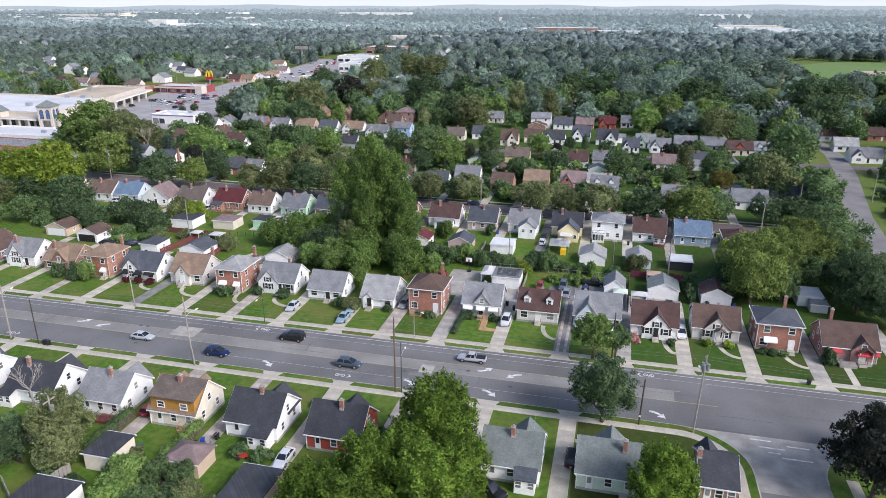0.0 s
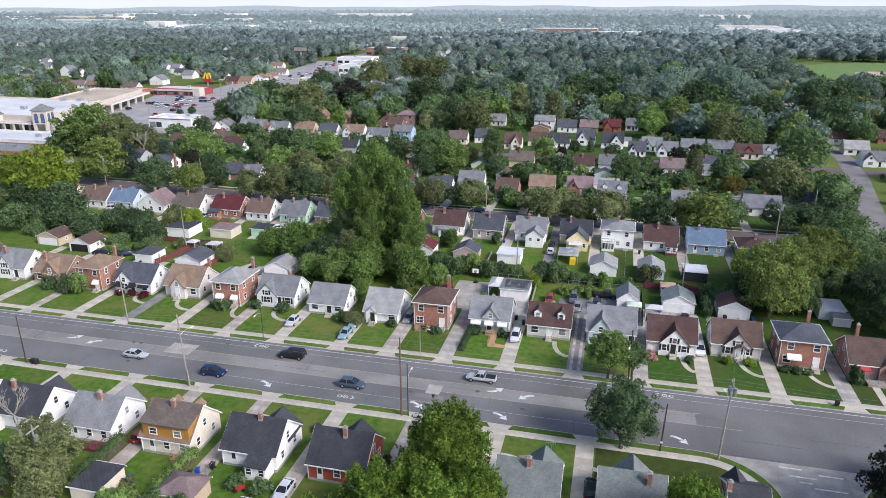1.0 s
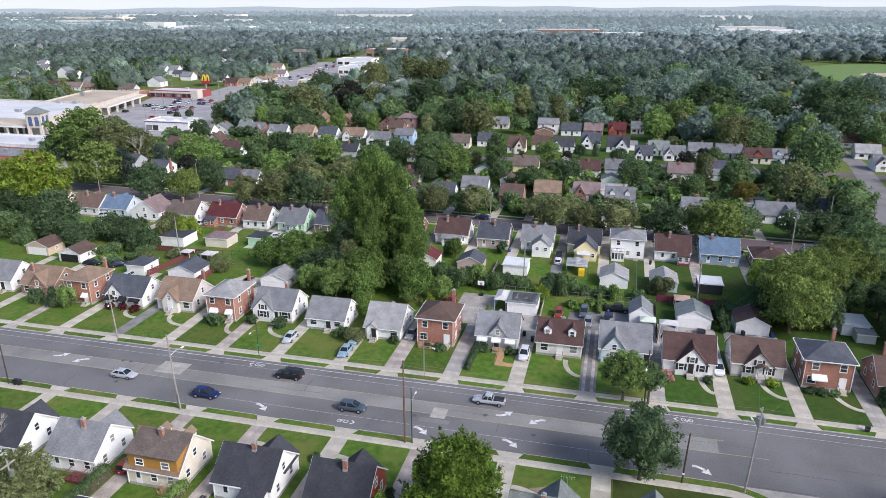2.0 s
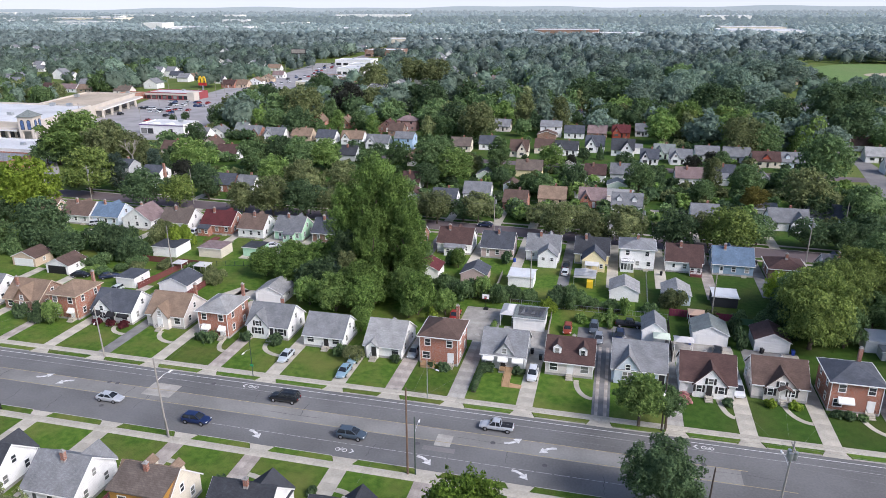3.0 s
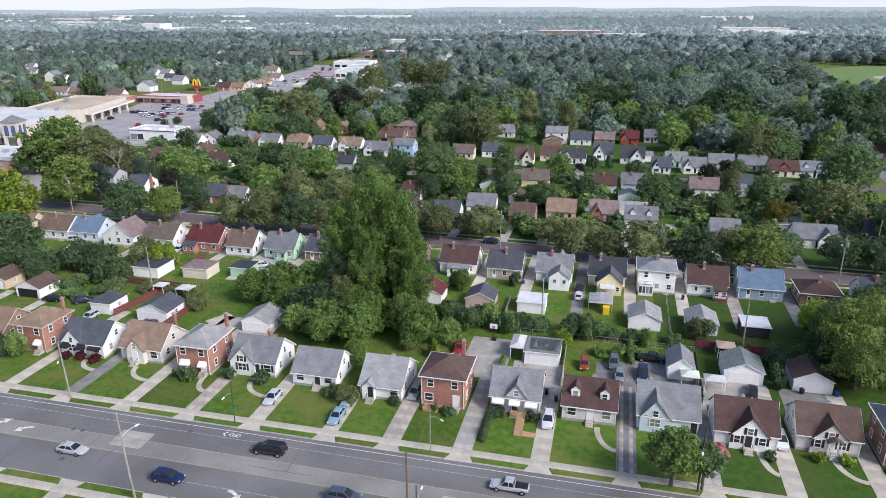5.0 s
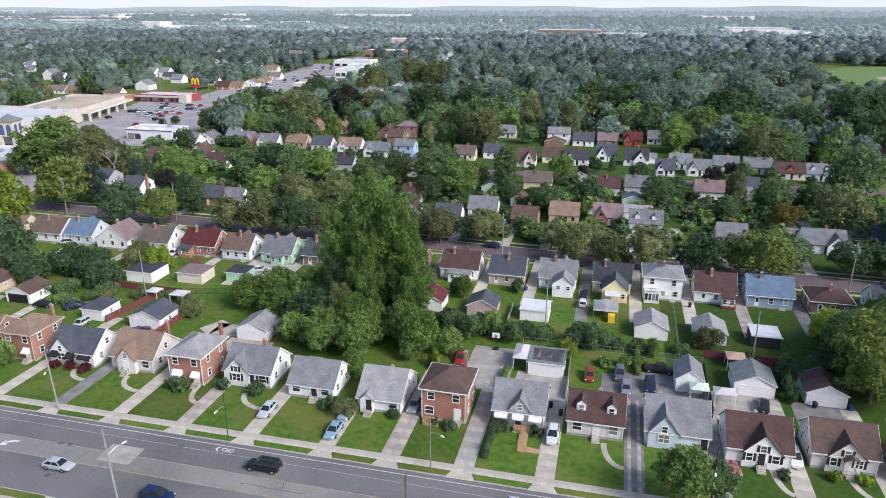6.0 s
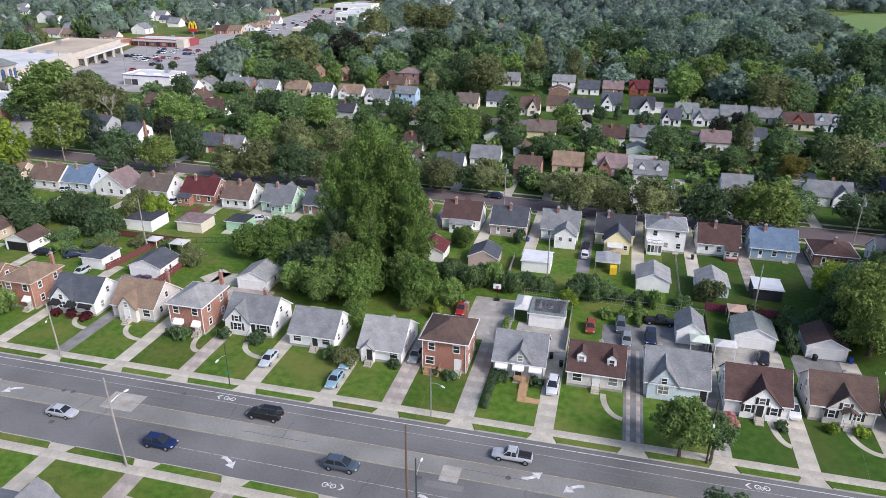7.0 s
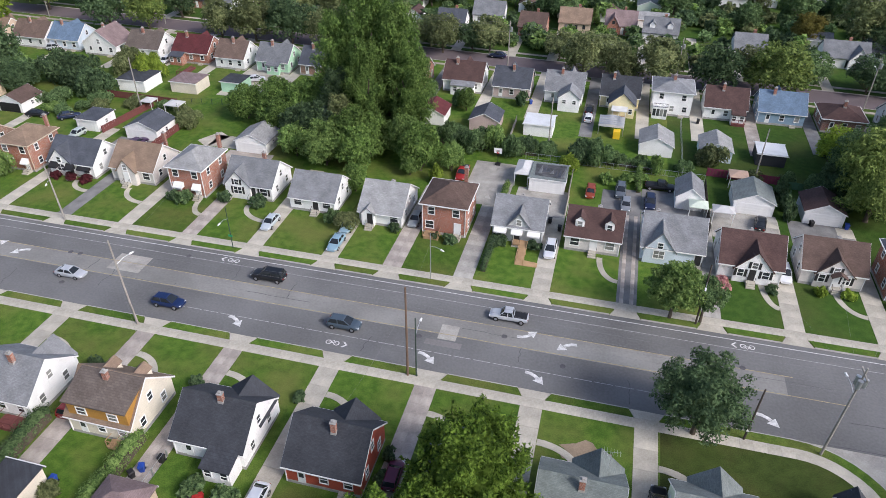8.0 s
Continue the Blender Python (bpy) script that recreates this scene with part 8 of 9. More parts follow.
tagged(part("backdrop", haze, pale), "pale hazy sky low over the horizon", "sky", kind="structure")

# ---- vehicles ----
TYRE = material("tyre_rubber", (0.02, 0.02, 0.02), 0.85, spread=0.2)
RIM = material("alloy_rim", (0.5, 0.5, 0.52), 0.35, 0.8, spread=0.1)
LAMP_CLEAR = material("headlamp_lens", (0.7, 0.72, 0.74), 0.15, spread=0.1, bump=0, spec=0.6)
LAMP_RED = material("tail_lamp_lens", (0.3, 0.01, 0.01), 0.2, spread=0.1, bump=0, spec=0.6)
CAR_GLASS = glass_dark("car_glass", (0.02, 0.024, 0.028))
paints = {}


def paint(c):
    if c not in paints:
        paints[c] = material("car_paint", c, 0.28, 0.25, spread=0.06, scale=0.8, fine=30, bump=0, spec=0.6)
    return paints[c]


def loft(stations):
    """A body through cross-sections, eased between them."""
    s = Shape()
    n = 8
    q = np.array(stations)
    at = np.arange(len(q))
    fine = np.linspace(0, len(q) - 1, (len(q) - 1) * 3 + 1)
    soft = np.stack([np.interp(fine, at, q[:, k]) for k in range(4)], 1)
    soft[1:-1] = (soft[:-2] + 2 * soft[1:-1] + soft[2:]) / 4
    stations = [tuple(float(v) for v in r) for r in soft]
    for x, hw, zb, zt in stations:
        s.v += [(x, -hw + 0.1, zb), (x, -hw, zb + 0.15), (x, -hw, zt - 0.14), (x, -hw + 0.13, zt), (x, hw - 0.13, zt), (x, hw, zt - 0.14), (x, hw, zb + 0.15), (x, hw - 0.1, zb)]
    m = len(stations)
    for i in range(m - 1):
        for k in range(n):
            s.f.append((i * n + k, i * n + (k + 1) % n, (i + 1) * n + (k + 1) % n, (i + 1) * n + k))
    s.f.append(tuple(range(n))), s.f.append(tuple((m - 1) * n + k for k in reversed(range(n))))
    return s


CAR = {
    "sedan": ([(-2.35, 0.7, 0.34, 0.8), (-2.2, 0.86, 0.24, 0.98), (-1.2, 0.91, 0.2, 1.0), (0.9, 0.91, 0.2, 0.96), (1.85, 0.87, 0.24, 0.84), (2.33, 0.68, 0.32, 0.62)], (-1.95, 1.1, -1.15, 0.25, 1.44, 0.6)),
    "suv": ([(-2.3, 0.75, 0.4, 0.95), (-2.2, 0.9, 0.3, 1.08), (-1.2, 0.94, 0.26, 1.1), (1.0, 0.94, 0.26, 1.06), (1.95, 0.9, 0.3, 0.98), (2.35, 0.72, 0.38, 0.74)], (-2.18, 1.2, -1.72, 0.2, 1.66, 0.62)),
    "large_suv": ([(-2.6, 0.85, 0.45, 1.0), (-2.5, 0.98, 0.34, 1.15), (-1.2, 1.0, 0.3, 1.17), (1.2, 1.0, 0.3, 1.14), (2.25, 0.97, 0.34, 1.08), (2.6, 0.82, 0.42, 0.8)], (-2.5, 1.3, -2.15, 0.4, 1.84, 0.7)),
    "hatchback": ([(-2.0, 0.72, 0.36, 0.85), (-1.9, 0.84, 0.25, 1.0), (-1.0, 0.87, 0.21, 1.02), (0.9, 0.87, 0.21, 0.98), (1.6, 0.83, 0.25, 0.88), (2.0, 0.68, 0.32, 0.66)], (-1.92, 1.05, -1.55, 0.3, 1.5, 0.62)),
    "pickup": ([(-2.75, 0.85, 0.5, 0.98), (-2.65, 0.92, 0.42, 1.06), (-0.7, 0.93, 0.34, 1.08), (1.2, 0.93, 0.34, 1.06), (2.2, 0.9, 0.36, 1.0), (2.65, 0.76, 0.42, 0.74)], (-0.75, 1.2, -0.55, 0.55, 1.72, 0.68)),
}


def rounded(ob, width):
    """Soft pressed-steel shapes: a finer skin, or rounded edges of a given width."""
    ob.data.polygons.foreach_set("use_smooth", [True] * len(ob.data.polygons))
    if width:
        m = ob.modifiers.new("edges", "BEVEL")
        m.width, m.segments, m.limit_method = width, 3, "ANGLE"
    else:
        m = ob.modifiers.new("skin", "SUBSURF")
        m.levels = m.render_levels = 2


def car(x, y, turn, kind, colour, label, group="parked cars", z=GROUND + 0.02, plain=False):
    """A car from lofted body, glasshouse, roof, pillars, lamps and wheels. turn 0 faces along +x."""
    st, (a, b, c, d, zt, rw) = CAR[kind]
    name = "pickup_truck" if kind == "pickup" else "car"
    t = thing(name, label, "car" if kind != "pickup" else "pickup truck", pose(x, y, z, 0, 0, turn), group)
    p = paint(colour)
    body = part("body", loft(st), p, t)
    if not plain:
        rounded(body, 0.0)
    zb = st[2][3] - 0.06
    hw = st[2][1] - 0.1
    part("glasshouse", Shape().hull([(a, -hw, zb), (b, -hw, zb), (b, hw, zb), (a, hw, zb)], [(c, -rw, zt), (d, -rw, zt), (d, rw, zt), (c, rw, zt)]), CAR_GLASS, t, "dark car windows")
    if not plain:
        rounded([k for k in t.children if k.name.startswith("glasshouse")][0], 0.09)
    part("roof", Shape().hull([(c - 0.05, -rw - 0.03, zt - 0.04), (d + 0.05, -rw - 0.03, zt - 0.04), (d + 0.05, rw + 0.03, zt - 0.04), (c - 0.05, rw + 0.03, zt - 0.04)], [(c + 0.08, -rw + 0.08, zt + 0.05), (d - 0.08, -rw + 0.08, zt + 0.05), (d - 0.08, rw - 0.08, zt + 0.05), (c + 0.08, rw - 0.08, zt + 0.05)]), p, t)
    if plain:
        for sy in (-1, 1):
            for xw in (st[1][0] + 0.75, st[-2][0] - 0.55):
                part("wheel", Shape().tube((xw, sy * (hw - 0.1), 0.36), (xw, sy * (hw + 0.12), 0.36), 0.36, 0.36, 10), TYRE, t)
        return t
    for sy in (-1, 1):
        for xb, xt in ((a, c), ((a + b) / 2 - 0.15, (c + d) / 2), (b, d)):
            part("pillar", Shape().tube((xb, sy * hw, zb), (xt, sy * rw, zt), 0.055, 0.05, 5), p, t)
        part("headlight", Shape().box(st[-1][0] - 0.22, st[-1][0] - 0.02, sy * 0.62 - 0.16, sy * 0.62 + 0.16, st[-1][3] - 0.12, st[-1][3] + 0.02), LAMP_CLEAR, t)
        part("tail_light", Shape().box(st[0][0] - 0.03, st[0][0] + 0.1, sy * 0.62 - 0.12, sy * 0.62 + 0.12, st[0][3] - 0.2, st[0][3] - 0.02), LAMP_RED, t)
        for xw in (st[1][0] + 0.75, st[-2][0] - 0.55):
            r = 0.34 if kind in ("sedan", "hatchback") else 0.39
            w = part("wheel", Shape().tube((xw, sy * (hw - 0.1), r), (xw, sy * (hw + 0.12), r), r, r, 14), TYRE, t)
            part("rim", Shape().tube((xw, sy * (hw + 0.1), r), (xw, sy * (hw + 0.135), r), r * 0.62, r * 0.55, 10), RIM, w)
    if kind == "pickup":
        part("cargo_bed", Shape().box(-2.6, -0.85, -0.72, 0.72, 1.0, 1.095), BLACK, t)
    part("number_plate", Shape().box(st[0][0] - 0.03, st[0][0] + 0.02, -0.16, 0.16, 0.55, 0.68), TRIM, t)
    return t


SILVER, GREY, BLACKC, WHITEC, BLUE, LBLUE, RED, MAROON, NAVY, PURPLE = (0.5, 0.52, 0.54), (0.12, 0.14, 0.16), (0.015, 0.016, 0.018), (0.72, 0.73, 0.74), (0.03, 0.06, 0.16), (0.28, 0.42, 0.5), (0.35, 0.03, 0.03), (0.12, 0.02, 0.05), (0.02, 0.03, 0.07), (0.06, 0.03, 0.08)
R0 = 0.016
for x, y, a, k, c, lb in [(-84.2, 100.0, 0, "sedan", SILVER, "silver sedan driving on the avenue"), (-66.2, 97.6, 0, "suv", (0.014, 0.03, 0.1), "dark blue sport utility car driving on the avenue"), (-40.4, 99.6, 0, "suv", (0.08, 0.11, 0.14), "blue-grey sport utility car on the avenue"), (-55.2, 106.9, 180, "large_suv", BLACKC, "large black sport utility car on the avenue"), (-18.9, 107.0, 180, "pickup", SILVER, "silver pickup truck driving on the avenue")]:
    car(x, y, a, k, c, lb, "cars on the avenue", R0)
CARS_A = [(-61.5, 120.4, -90, "sedan", (0.55, 0.6, 0.62), "silver sedan parked on a driveway"), (-48.7, 117.6, -90, "sedan", LBLUE, "light blue sedan parked on a driveway"), (-48.6, 122.9, -90, "sedan", LBLUE, "light blue sedan parked behind another"), (-15.3, 124.4, -90, "suv", WHITEC, "white sport utility car beside a house"), (19.7, 127.2, -90, "suv", WHITEC, "white sport utility car beside a house"), (-38.4, 127.6, -90, "sedan", (0.3, 0.33, 0.34), "grey sedan beside a white house"), (-10.6, 144.4, -90, "hatchback", (0.3, 0.06, 0.03), "old red car with a worn bonnet in the yard"), (-5.4, 146.2, -90, "suv", GREY, "dark grey car parked in a yard"), (-4.3, 141.4, -90, "hatchback", (0.25, 0.27, 0.29), "grey car parked in a yard"), (-0.2, 143.4, -90, "suv", NAVY, "dark blue car parked in a yard"), (1.6, 149.6, 0, "pickup", BLACKC, "black pickup truck with tools in a yard"), (17.9, 141.4, 80, "sedan", BLACKC, "dark sedan before a double garage"), (-34.4, 145.2, -90, "pickup", RED, "red pickup truck behind a brick house"), (-100.4, 140.6, 70, "sedan", PURPLE, "dark purple car before a double garage"), (-114.6, 140.8, -95, "hatchback", (0.5, 0.55, 0.52), "pale green car parked behind a house"), (-122.2, 148.0, 40, "sedan", NAVY, "dark blue car on the grass"), (-129.5, 147.0, 10, "sedan", BLACKC, "dark car behind a brick house"), (-93.4, 178.0, 30, "sedan", WHITEC, "white sedan in a concrete yard"), (-155.0, 184.5, 30, "suv", SILVER, "silver car beside a white house"), (-121.4, 183.5, -90, "hatchback", WHITEC, "white car beside a house"), (-9.0, 71.0, -25, "large_suv", BLACKC, "large black car behind a white house"), (-39.2, 70.8, -90, "sedan", WHITEC, "white sedan on a concrete driveway"), (-26.3, 77.6, 92, "hatchback", MAROON, "maroon car on a narrow driveway"), (-66.2, 77.4, 90, "hatchback", (0.25, 0.02, 0.03), "dark red car between two houses")]
CARS_B = [(1.4, 81.0, 90, "suv", BLACKC, "black car beside a pale green house"), (-13.6, 176.5, 90, "hatchback", WHITEC, "white car behind a yellow house"), (-13.8, 181.5, 90, "sedan", BLACKC, "black car beside a yellow house"), (76.6, 209.5, 100, "sedan", NAVY, "dark blue car on the side street"), (57.6, 139, 80, "sedan", (0.3, 0.32, 0.34), "grey car under trees"), (-5.0, 208.6, 177.4, "suv", BLACKC, "black car parked on the back street"), (-40, 210.2, 177.4, "sedan", NAVY, "dark car parked on the back street")]
for x, y, a, k, c, lb in CARS_A + CARS_B:
    car(x, y, a, k, c, lb, z=R0 if (y > 197 and y < 206) or x > 70 else GROUND + 0.025)
bank = [car(-285, 392, 90, "sedan", SILVER, "silver car in the shops' parking lot", "cars at the shops", R0, True), car(-282, 398, 90, "suv", BLACKC, "black car in the shops' parking lot", "cars at the shops", R0, True), car(-279, 392, 90, "suv", WHITEC, "white car in the shops' parking lot", "cars at the shops", R0, True), car(-276, 398, -90, "sedan", RED, "red car in the shops' parking lot", "cars at the shops", R0, True), car(-270, 392, -90, "sedan", BLUE, "blue car in the shops' parking lot", "cars at the shops", R0, True)]
lot_rng = random.Random(5)
for y in (362, 380, 404, 422, 436):
    for k in range(13):
        x = -300 + k * 3.1
        if lot_rng.random() < 0.42 and (abs(x + 280) > 8 or y > 403):
            copy_thing(lot_rng.choice(bank), pose(x, y + lot_rng.uniform(-0.5, 0.5), R0, 0, 0, lot_rng.choice((90, -90))))
for k in range(30):
    y = lot_rng.uniform(440, 760)
    copy_thing(lot_rng.choice(bank), pose(float(np.interp(y, [q[1] for q in AVENUE], [q[0] for q in AVENUE])) + lot_rng.choice((-6, -2.5, 2.5, 6)), y, R0, 0, 0, lot_rng.choice((90, -90))))

# ---- poles, lamps and wires ----


def lamp_arm(parent, z, turn, reach=2.2):
    a = part("lamp_arm", Shape().tube((0, 0, 0), (0, reach * 0.5, 0.45), 0.04, 0.035, 6).tube((0, reach * 0.5, 0.45), (0, reach, 0.5), 0.035, 0.03, 6), STEEL, parent, at=pose(0, 0, z, 0, 0, turn))
    part("lamp_head", Shape().hull([(-0.14, reach - 0.1, 0.42), (0.14, reach - 0.1, 0.42), (0.1, reach + 0.55, 0.44), (-0.1, reach + 0.55, 0.44)], [(-0.1, reach - 0.08, 0.58), (0.1, reach - 0.08, 0.58), (0.07, reach + 0.5, 0.56), (-0.07, reach + 0.5, 0.56)]), TRIM, a)


def pole(x, y, h, mat, label, arm=None, cross=False, can=0, lean=(0, 0), r=0.15, box=False):
    t = thing("utility_pole" if h > 7.5 else "sign_post", label, "pole", pose(x, y, GROUND - 0.05, lean[0], lean[1]), "poles")
    part("pole", Shape().tube((0, 0, -0.3), (0, 0, h), r, r * 0.68, 10), mat, t)
    if arm is not None:
        lamp_arm(t, h * 0.72, arm)
    if cross:
        part("crossarm", Shape().box(-0.07, 0.07, -1.1, 1.1, h - 0.9, h - 0.74), WOOD_GREY, t)
    for k in range(can):
        a = k * 2.1
        part("transformer", Shape().tube((0.42 * math.cos(a), 0.42 * math.sin(a), h - 2.6), (0.42 * math.cos(a), 0.42 * math.sin(a), h - 1.5), 0.27, 0.27, 12), STEEL, t)
    if box:
        part("notice", Shape().box(-0.16, 0.16, -r - 0.03, -r + 0.02, 1.5, 1.8), TRIM, t)
    return t


pole(-109.6, 95.2 - 1.6, 13.0, WOOD_GREY, "grey wooden utility pole with a street lamp", arm=0, lean=(0, 1))
pole(-102.4, 92.9, 9.6, WOOD_DARK, "short dark wooden pole by the kerb", r=0.13)
pole(-68.3, 93.0, 13.6, WOOD_GREY, "grey wooden utility pole with a street lamp", arm=-20, lean=(0, -2), cross=False)
pole(-67.9, 92.7, 3.4, WOOD_GREY, "cut-off stub of an old pole", r=0.16, lean=(0, -3))
pole(-29.3, 92.9, 14.1, WOOD_POLE, "tall brown wooden utility pole", r=0.17)
pole(-28.2, 93.0, 9.6, GREEN_STEEL, "slender dark lamp post beside a wooden pole", r=0.1, arm=0)
pole(11.0, 93.0, 8.2, WOOD_DARK, "short dark leaning pole by the kerb", r=0.14, lean=(0, 2), box=True)
pole(19.2, 92.9, 13.6, WOOD_GREY, "grey wooden utility pole with transformers and lamp", arm=10, cross=True, can=3, lean=(0, 2))
pole(-71.4, 63.6, 10.5, WOOD_GREY, "grey wooden utility pole with transformer among branches", cross=True, can=1)
pole(57, 93.0, 13.6, WOOD_GREY, "grey wooden utility pole by the avenue", cross=True)
pole(-150, 93.0, 13.4, WOOD_GREY, "grey wooden utility pole by the avenue", arm=0)
pole(-95.6, 112.9, 10.4, WOOD_GREY, "grey lamp pole on the north verge", arm=-150, lean=(0, -2))
p2 = pole(-64.3, 112.7, 7.6, GREEN_STEEL, "slim green steel lamp post with a green sign", r=0.08, arm=-180)
part("street_sign", Shape().box(-0.35, 0.35, -0.12, -0.08, 2.2, 2.6), material("green_sign", (0.02, 0.25, 0.1), 0.5), p2, "small green sign")
pole(-31.8, 113.0, 8.2, STEEL, "slender steel lamp post on the north verge", r=0.09, arm=-120)
pole(6.4, 112.5, 10.2, WOOD_DARK, "dark wooden pole beside a street tree", r=0.15, arm=170)
backs = [-177, -142, -107, -72, -36, 4.8, 46]
for x in backs:
    pole(x, back_line(x, -5.2), 12.2, WOOD_GREY, "wooden utility pole on the back street", cross=True, can=1, arm=0)
for x, y in ((-140, 212.5), (-20.2, 159.5), (18.5, 157), (-110, 156), (-65, 156), (60, 220), (104, 290), (88, 245), (90, 330), (101, 372), (84, 420), (-298, 420), (-286, 470), (-310, 520), (-284, 560), (-304, 620), (-280, 660), (-302, 700), (-262, 352), (-240, 352), (-268, 452), (-330, 478), (-345, 300), (-272, 318), (-246, 300), (-252, 384), (-300, 350), (-318, 440), (-274, 430), (-246, 440), (-262, 500), (-330, 520), (-352, 500), (-386, 486), (-402, 480), (-296, 590), (-268, 600), (-288, 740)):
    pole(x, y, random.uniform(9.5, 12), WOOD_GREY, "weathered wooden pole farther off", cross=random.random() < 0.5)
stop = pole(37.6, 89.4, 2.6, STEEL, "stop sign on a steel post at the corner", r=0.04)
part("sign_face", Shape().prism_y([(0.38 * math.cos(radians(22.5 + 45 * k)), 2.3 + 0.38 * math.sin(radians(22.5 + 45 * k))) for k in range(8)], -0.07, -0.04), RED_PL, stop, "red octagonal sign face")
part("sign_bar", Shape().box(-0.25, 0.25, -0.085, -0.07, 2.22, 2.38), TRIM, stop)

WIRE = material("wire_aluminium", (0.2, 0.2, 0.2), 0.6, 0.3, spread=0.1)


def wire(a, b, sag, label="thin overhead power line", r=0.011):
    n = 14
    a, b = Vector(a), Vector(b)
    s = Shape()
    ring_n = 4
    for k in range(n + 1):
        f = k / n
        p = a.lerp(b, f) - Vector((0, 0, 4 * sag * f * (1 - f)))
        side = Vector((b.y - a.y, a.x - b.x, 0)).normalized()
        s.v += [tuple(p + side * r), tuple(p + Vector((0, 0, r))), tuple(p - side * r), tuple(p - Vector((0, 0, r)))]
        if k:
            i = (k - 1) * ring_n
            s.f += [(i + q, i + (q + 1) % 4, i + 4 + (q + 1) % 4, i + 4 + q) for q in range(4)]
    return tagged(part("power_line", s, WIRE), label, "cable", "power lines")


tops = [(-150, 92.9, 13.0), (-109.4, 93.5, 12.6), (-68.8, 93, 13.2), (-29.3, 92.9, 13.7), (19.6, 92.9, 13.2), (57, 93, 13.2)]
for a, b in zip(tops, tops[1:]):
    for dy, dz in ((-0.5, 0), (0.5, 0), (0.1, -1.6), (0.12, -2.3), (0.1, -3.2)):
        wire((a[0], a[1] + dy, a[2] + dz), (b[0], b[1] + dy, b[2] + dz), 0.7 if dz == 0 else 0.9)
for a, b in zip(backs, backs[1:]):
    for dy, dz in ((-0.95, 11.66), (0.95, 11.66), (0, 9.6)):
        wire((a, back_line(a, dy - 5.2), dz), (b, back_line(b, dy - 5.2), dz), 0.6)
for x, hx, hy, hz in [(-68.8, -79, 125.5, 5.2), (-29.3, -33, 125, 5.4), (-29.3, -20, 126.2, 5.4), (19.6, 14, 124.8, 5.2), (19.6, 26, 126.2, 5.2), (19.6, 36, 125, 5.2), (-109.4, -104, 126.3, 5), (-109.4, -115, 125.6, 5.2), (-29.3, -33, 82.3, 5.6), (-68.8, -59, 82.8, 5.4)]:
    wire((x, 92.9, 11.5), (hx, hy, hz), 0.5, "thin service cable to a house", 0.008)

# ---- fences, hoops, bins and yard things ----
board_meshes = {}


def fence(x0, y0, x1, y1, h, mat, label, gap=0.5, chain=False):
    L = math.hypot(x1 - x0, y1 - y0)
    t = thing("fence", label, "fence", pose(x0, y0, GROUND, 0, 0, math.degrees(math.atan2(y1 - y0, x1 - x0))), "fences")
    n = max(1, round(L / 2.4))
    pm = board_meshes.setdefault(("post", h, mat.name), Shape().box(-0.05, 0.05, -0.05, 0.05, -0.1, h + 0.06).mesh("post", mat))
    for k in range(n + 1):
        part("post", pm, mat, t, at=pose(k * L / n, 0, 0))
    for z in ((0.3, h - 0.25) if not chain else (0.06, h)):
        part("rail", Shape().box(0, L, 0.05, 0.09, z - 0.04, z + 0.04) if not chain else Shape().tube((0, 0, z), (L, 0, z), 0.025, 0.025, 6), mat, t)
    if not chain:
        m = round(L / gap)
        bm_ = board_meshes.setdefault(("board", h, mat.name, gap), Shape().box(-gap * 0.46, gap * 0.46, -0.075, -0.05, 0.05, h).mesh("board", mat))
        for k in range(m):
            part("board", bm_, mat, t, at=pose((k + 0.5) * L / m, 0, random.uniform(-0.02, 0.02)))
    else:
        s = Shape()
        for k in range(int(L / 0.5)):
            s.box(k * 0.5, k * 0.5 + 0.012, -0.006, 0.006, 0.06, h)
        tagged(part("mesh", s, mat, t), kind="stuff")


MAROON_W = material("maroon_fence_paint", (0.16, 0.03, 0.06), 0.8, spread=0.2)
GREEN_W = material("green_fence_slats", (0.1, 0.2, 0.1), 0.8, spread=0.2)
fence(-124.5, 160.6, -103.6, 160.2, 1.6, WOOD_RED, "red-brown wooden fence across back yards", 0.6)
fence(-110.6, 143.4, -108.4, 158.2, 1.6, WOOD_RED, "red-brown wooden fence beside a garage", 0.6)
fence(-96.4, 136.5, -96.2, 150.5, 1.6, WOOD_RED, "red-brown wooden fence beside a double garage", 0.6)
fence(10.0, 157.2, 22.6, 157.0, 1.7, MAROON_W, "maroon board fence across the yards", 0.6)
fence(22.9, 156.0, 32.5, 155.4, 1.5, GREEN_W, "green slatted fence across the yards", 0.6)
fence(9.3, 136.0, 9.4, 152.5, 1.7, WOOD_DARK, "dark wooden fence beside a parking yard", 0.6)
fence(-14.3, 136.2, -14.4, 150.6, 1.4, WOOD_GREY, "low weathered fence beside a garage", 0.6)
fence(-74.5, 56.4, -61.5, 47.5, 1.6, WOOD_GREY, "weathered wooden fence near the camera", 0.6)
fence(-28.4, 158.8, -28.6, 172.0, 1.3, WOOD_GREY, "weathered fence between two garages", 0.6)
fence(-50.4, 172.0, -50.2, 158.0, 1.2, STEEL, "chain-link fence between yards", chain=True)
fence(-103, 161.0, -92, 163.8, 1.3, GREEN_STEEL, "green chain-link fence between yards", chain=True)
fence(-24.0, 155.4, 9.6, 155.0, 1.2, STEEL, "chain-link fence along the rear lot line", chain=True)
fence(5.6, 156.4, 5.8, 180.0, 1.2, STEEL, "chain-link fence between yards", chain=True)
fence(-51.6, 66.0, -51.5, 74.0, 1.1, STEEL, "chain-link fence beside a driveway", chain=True)
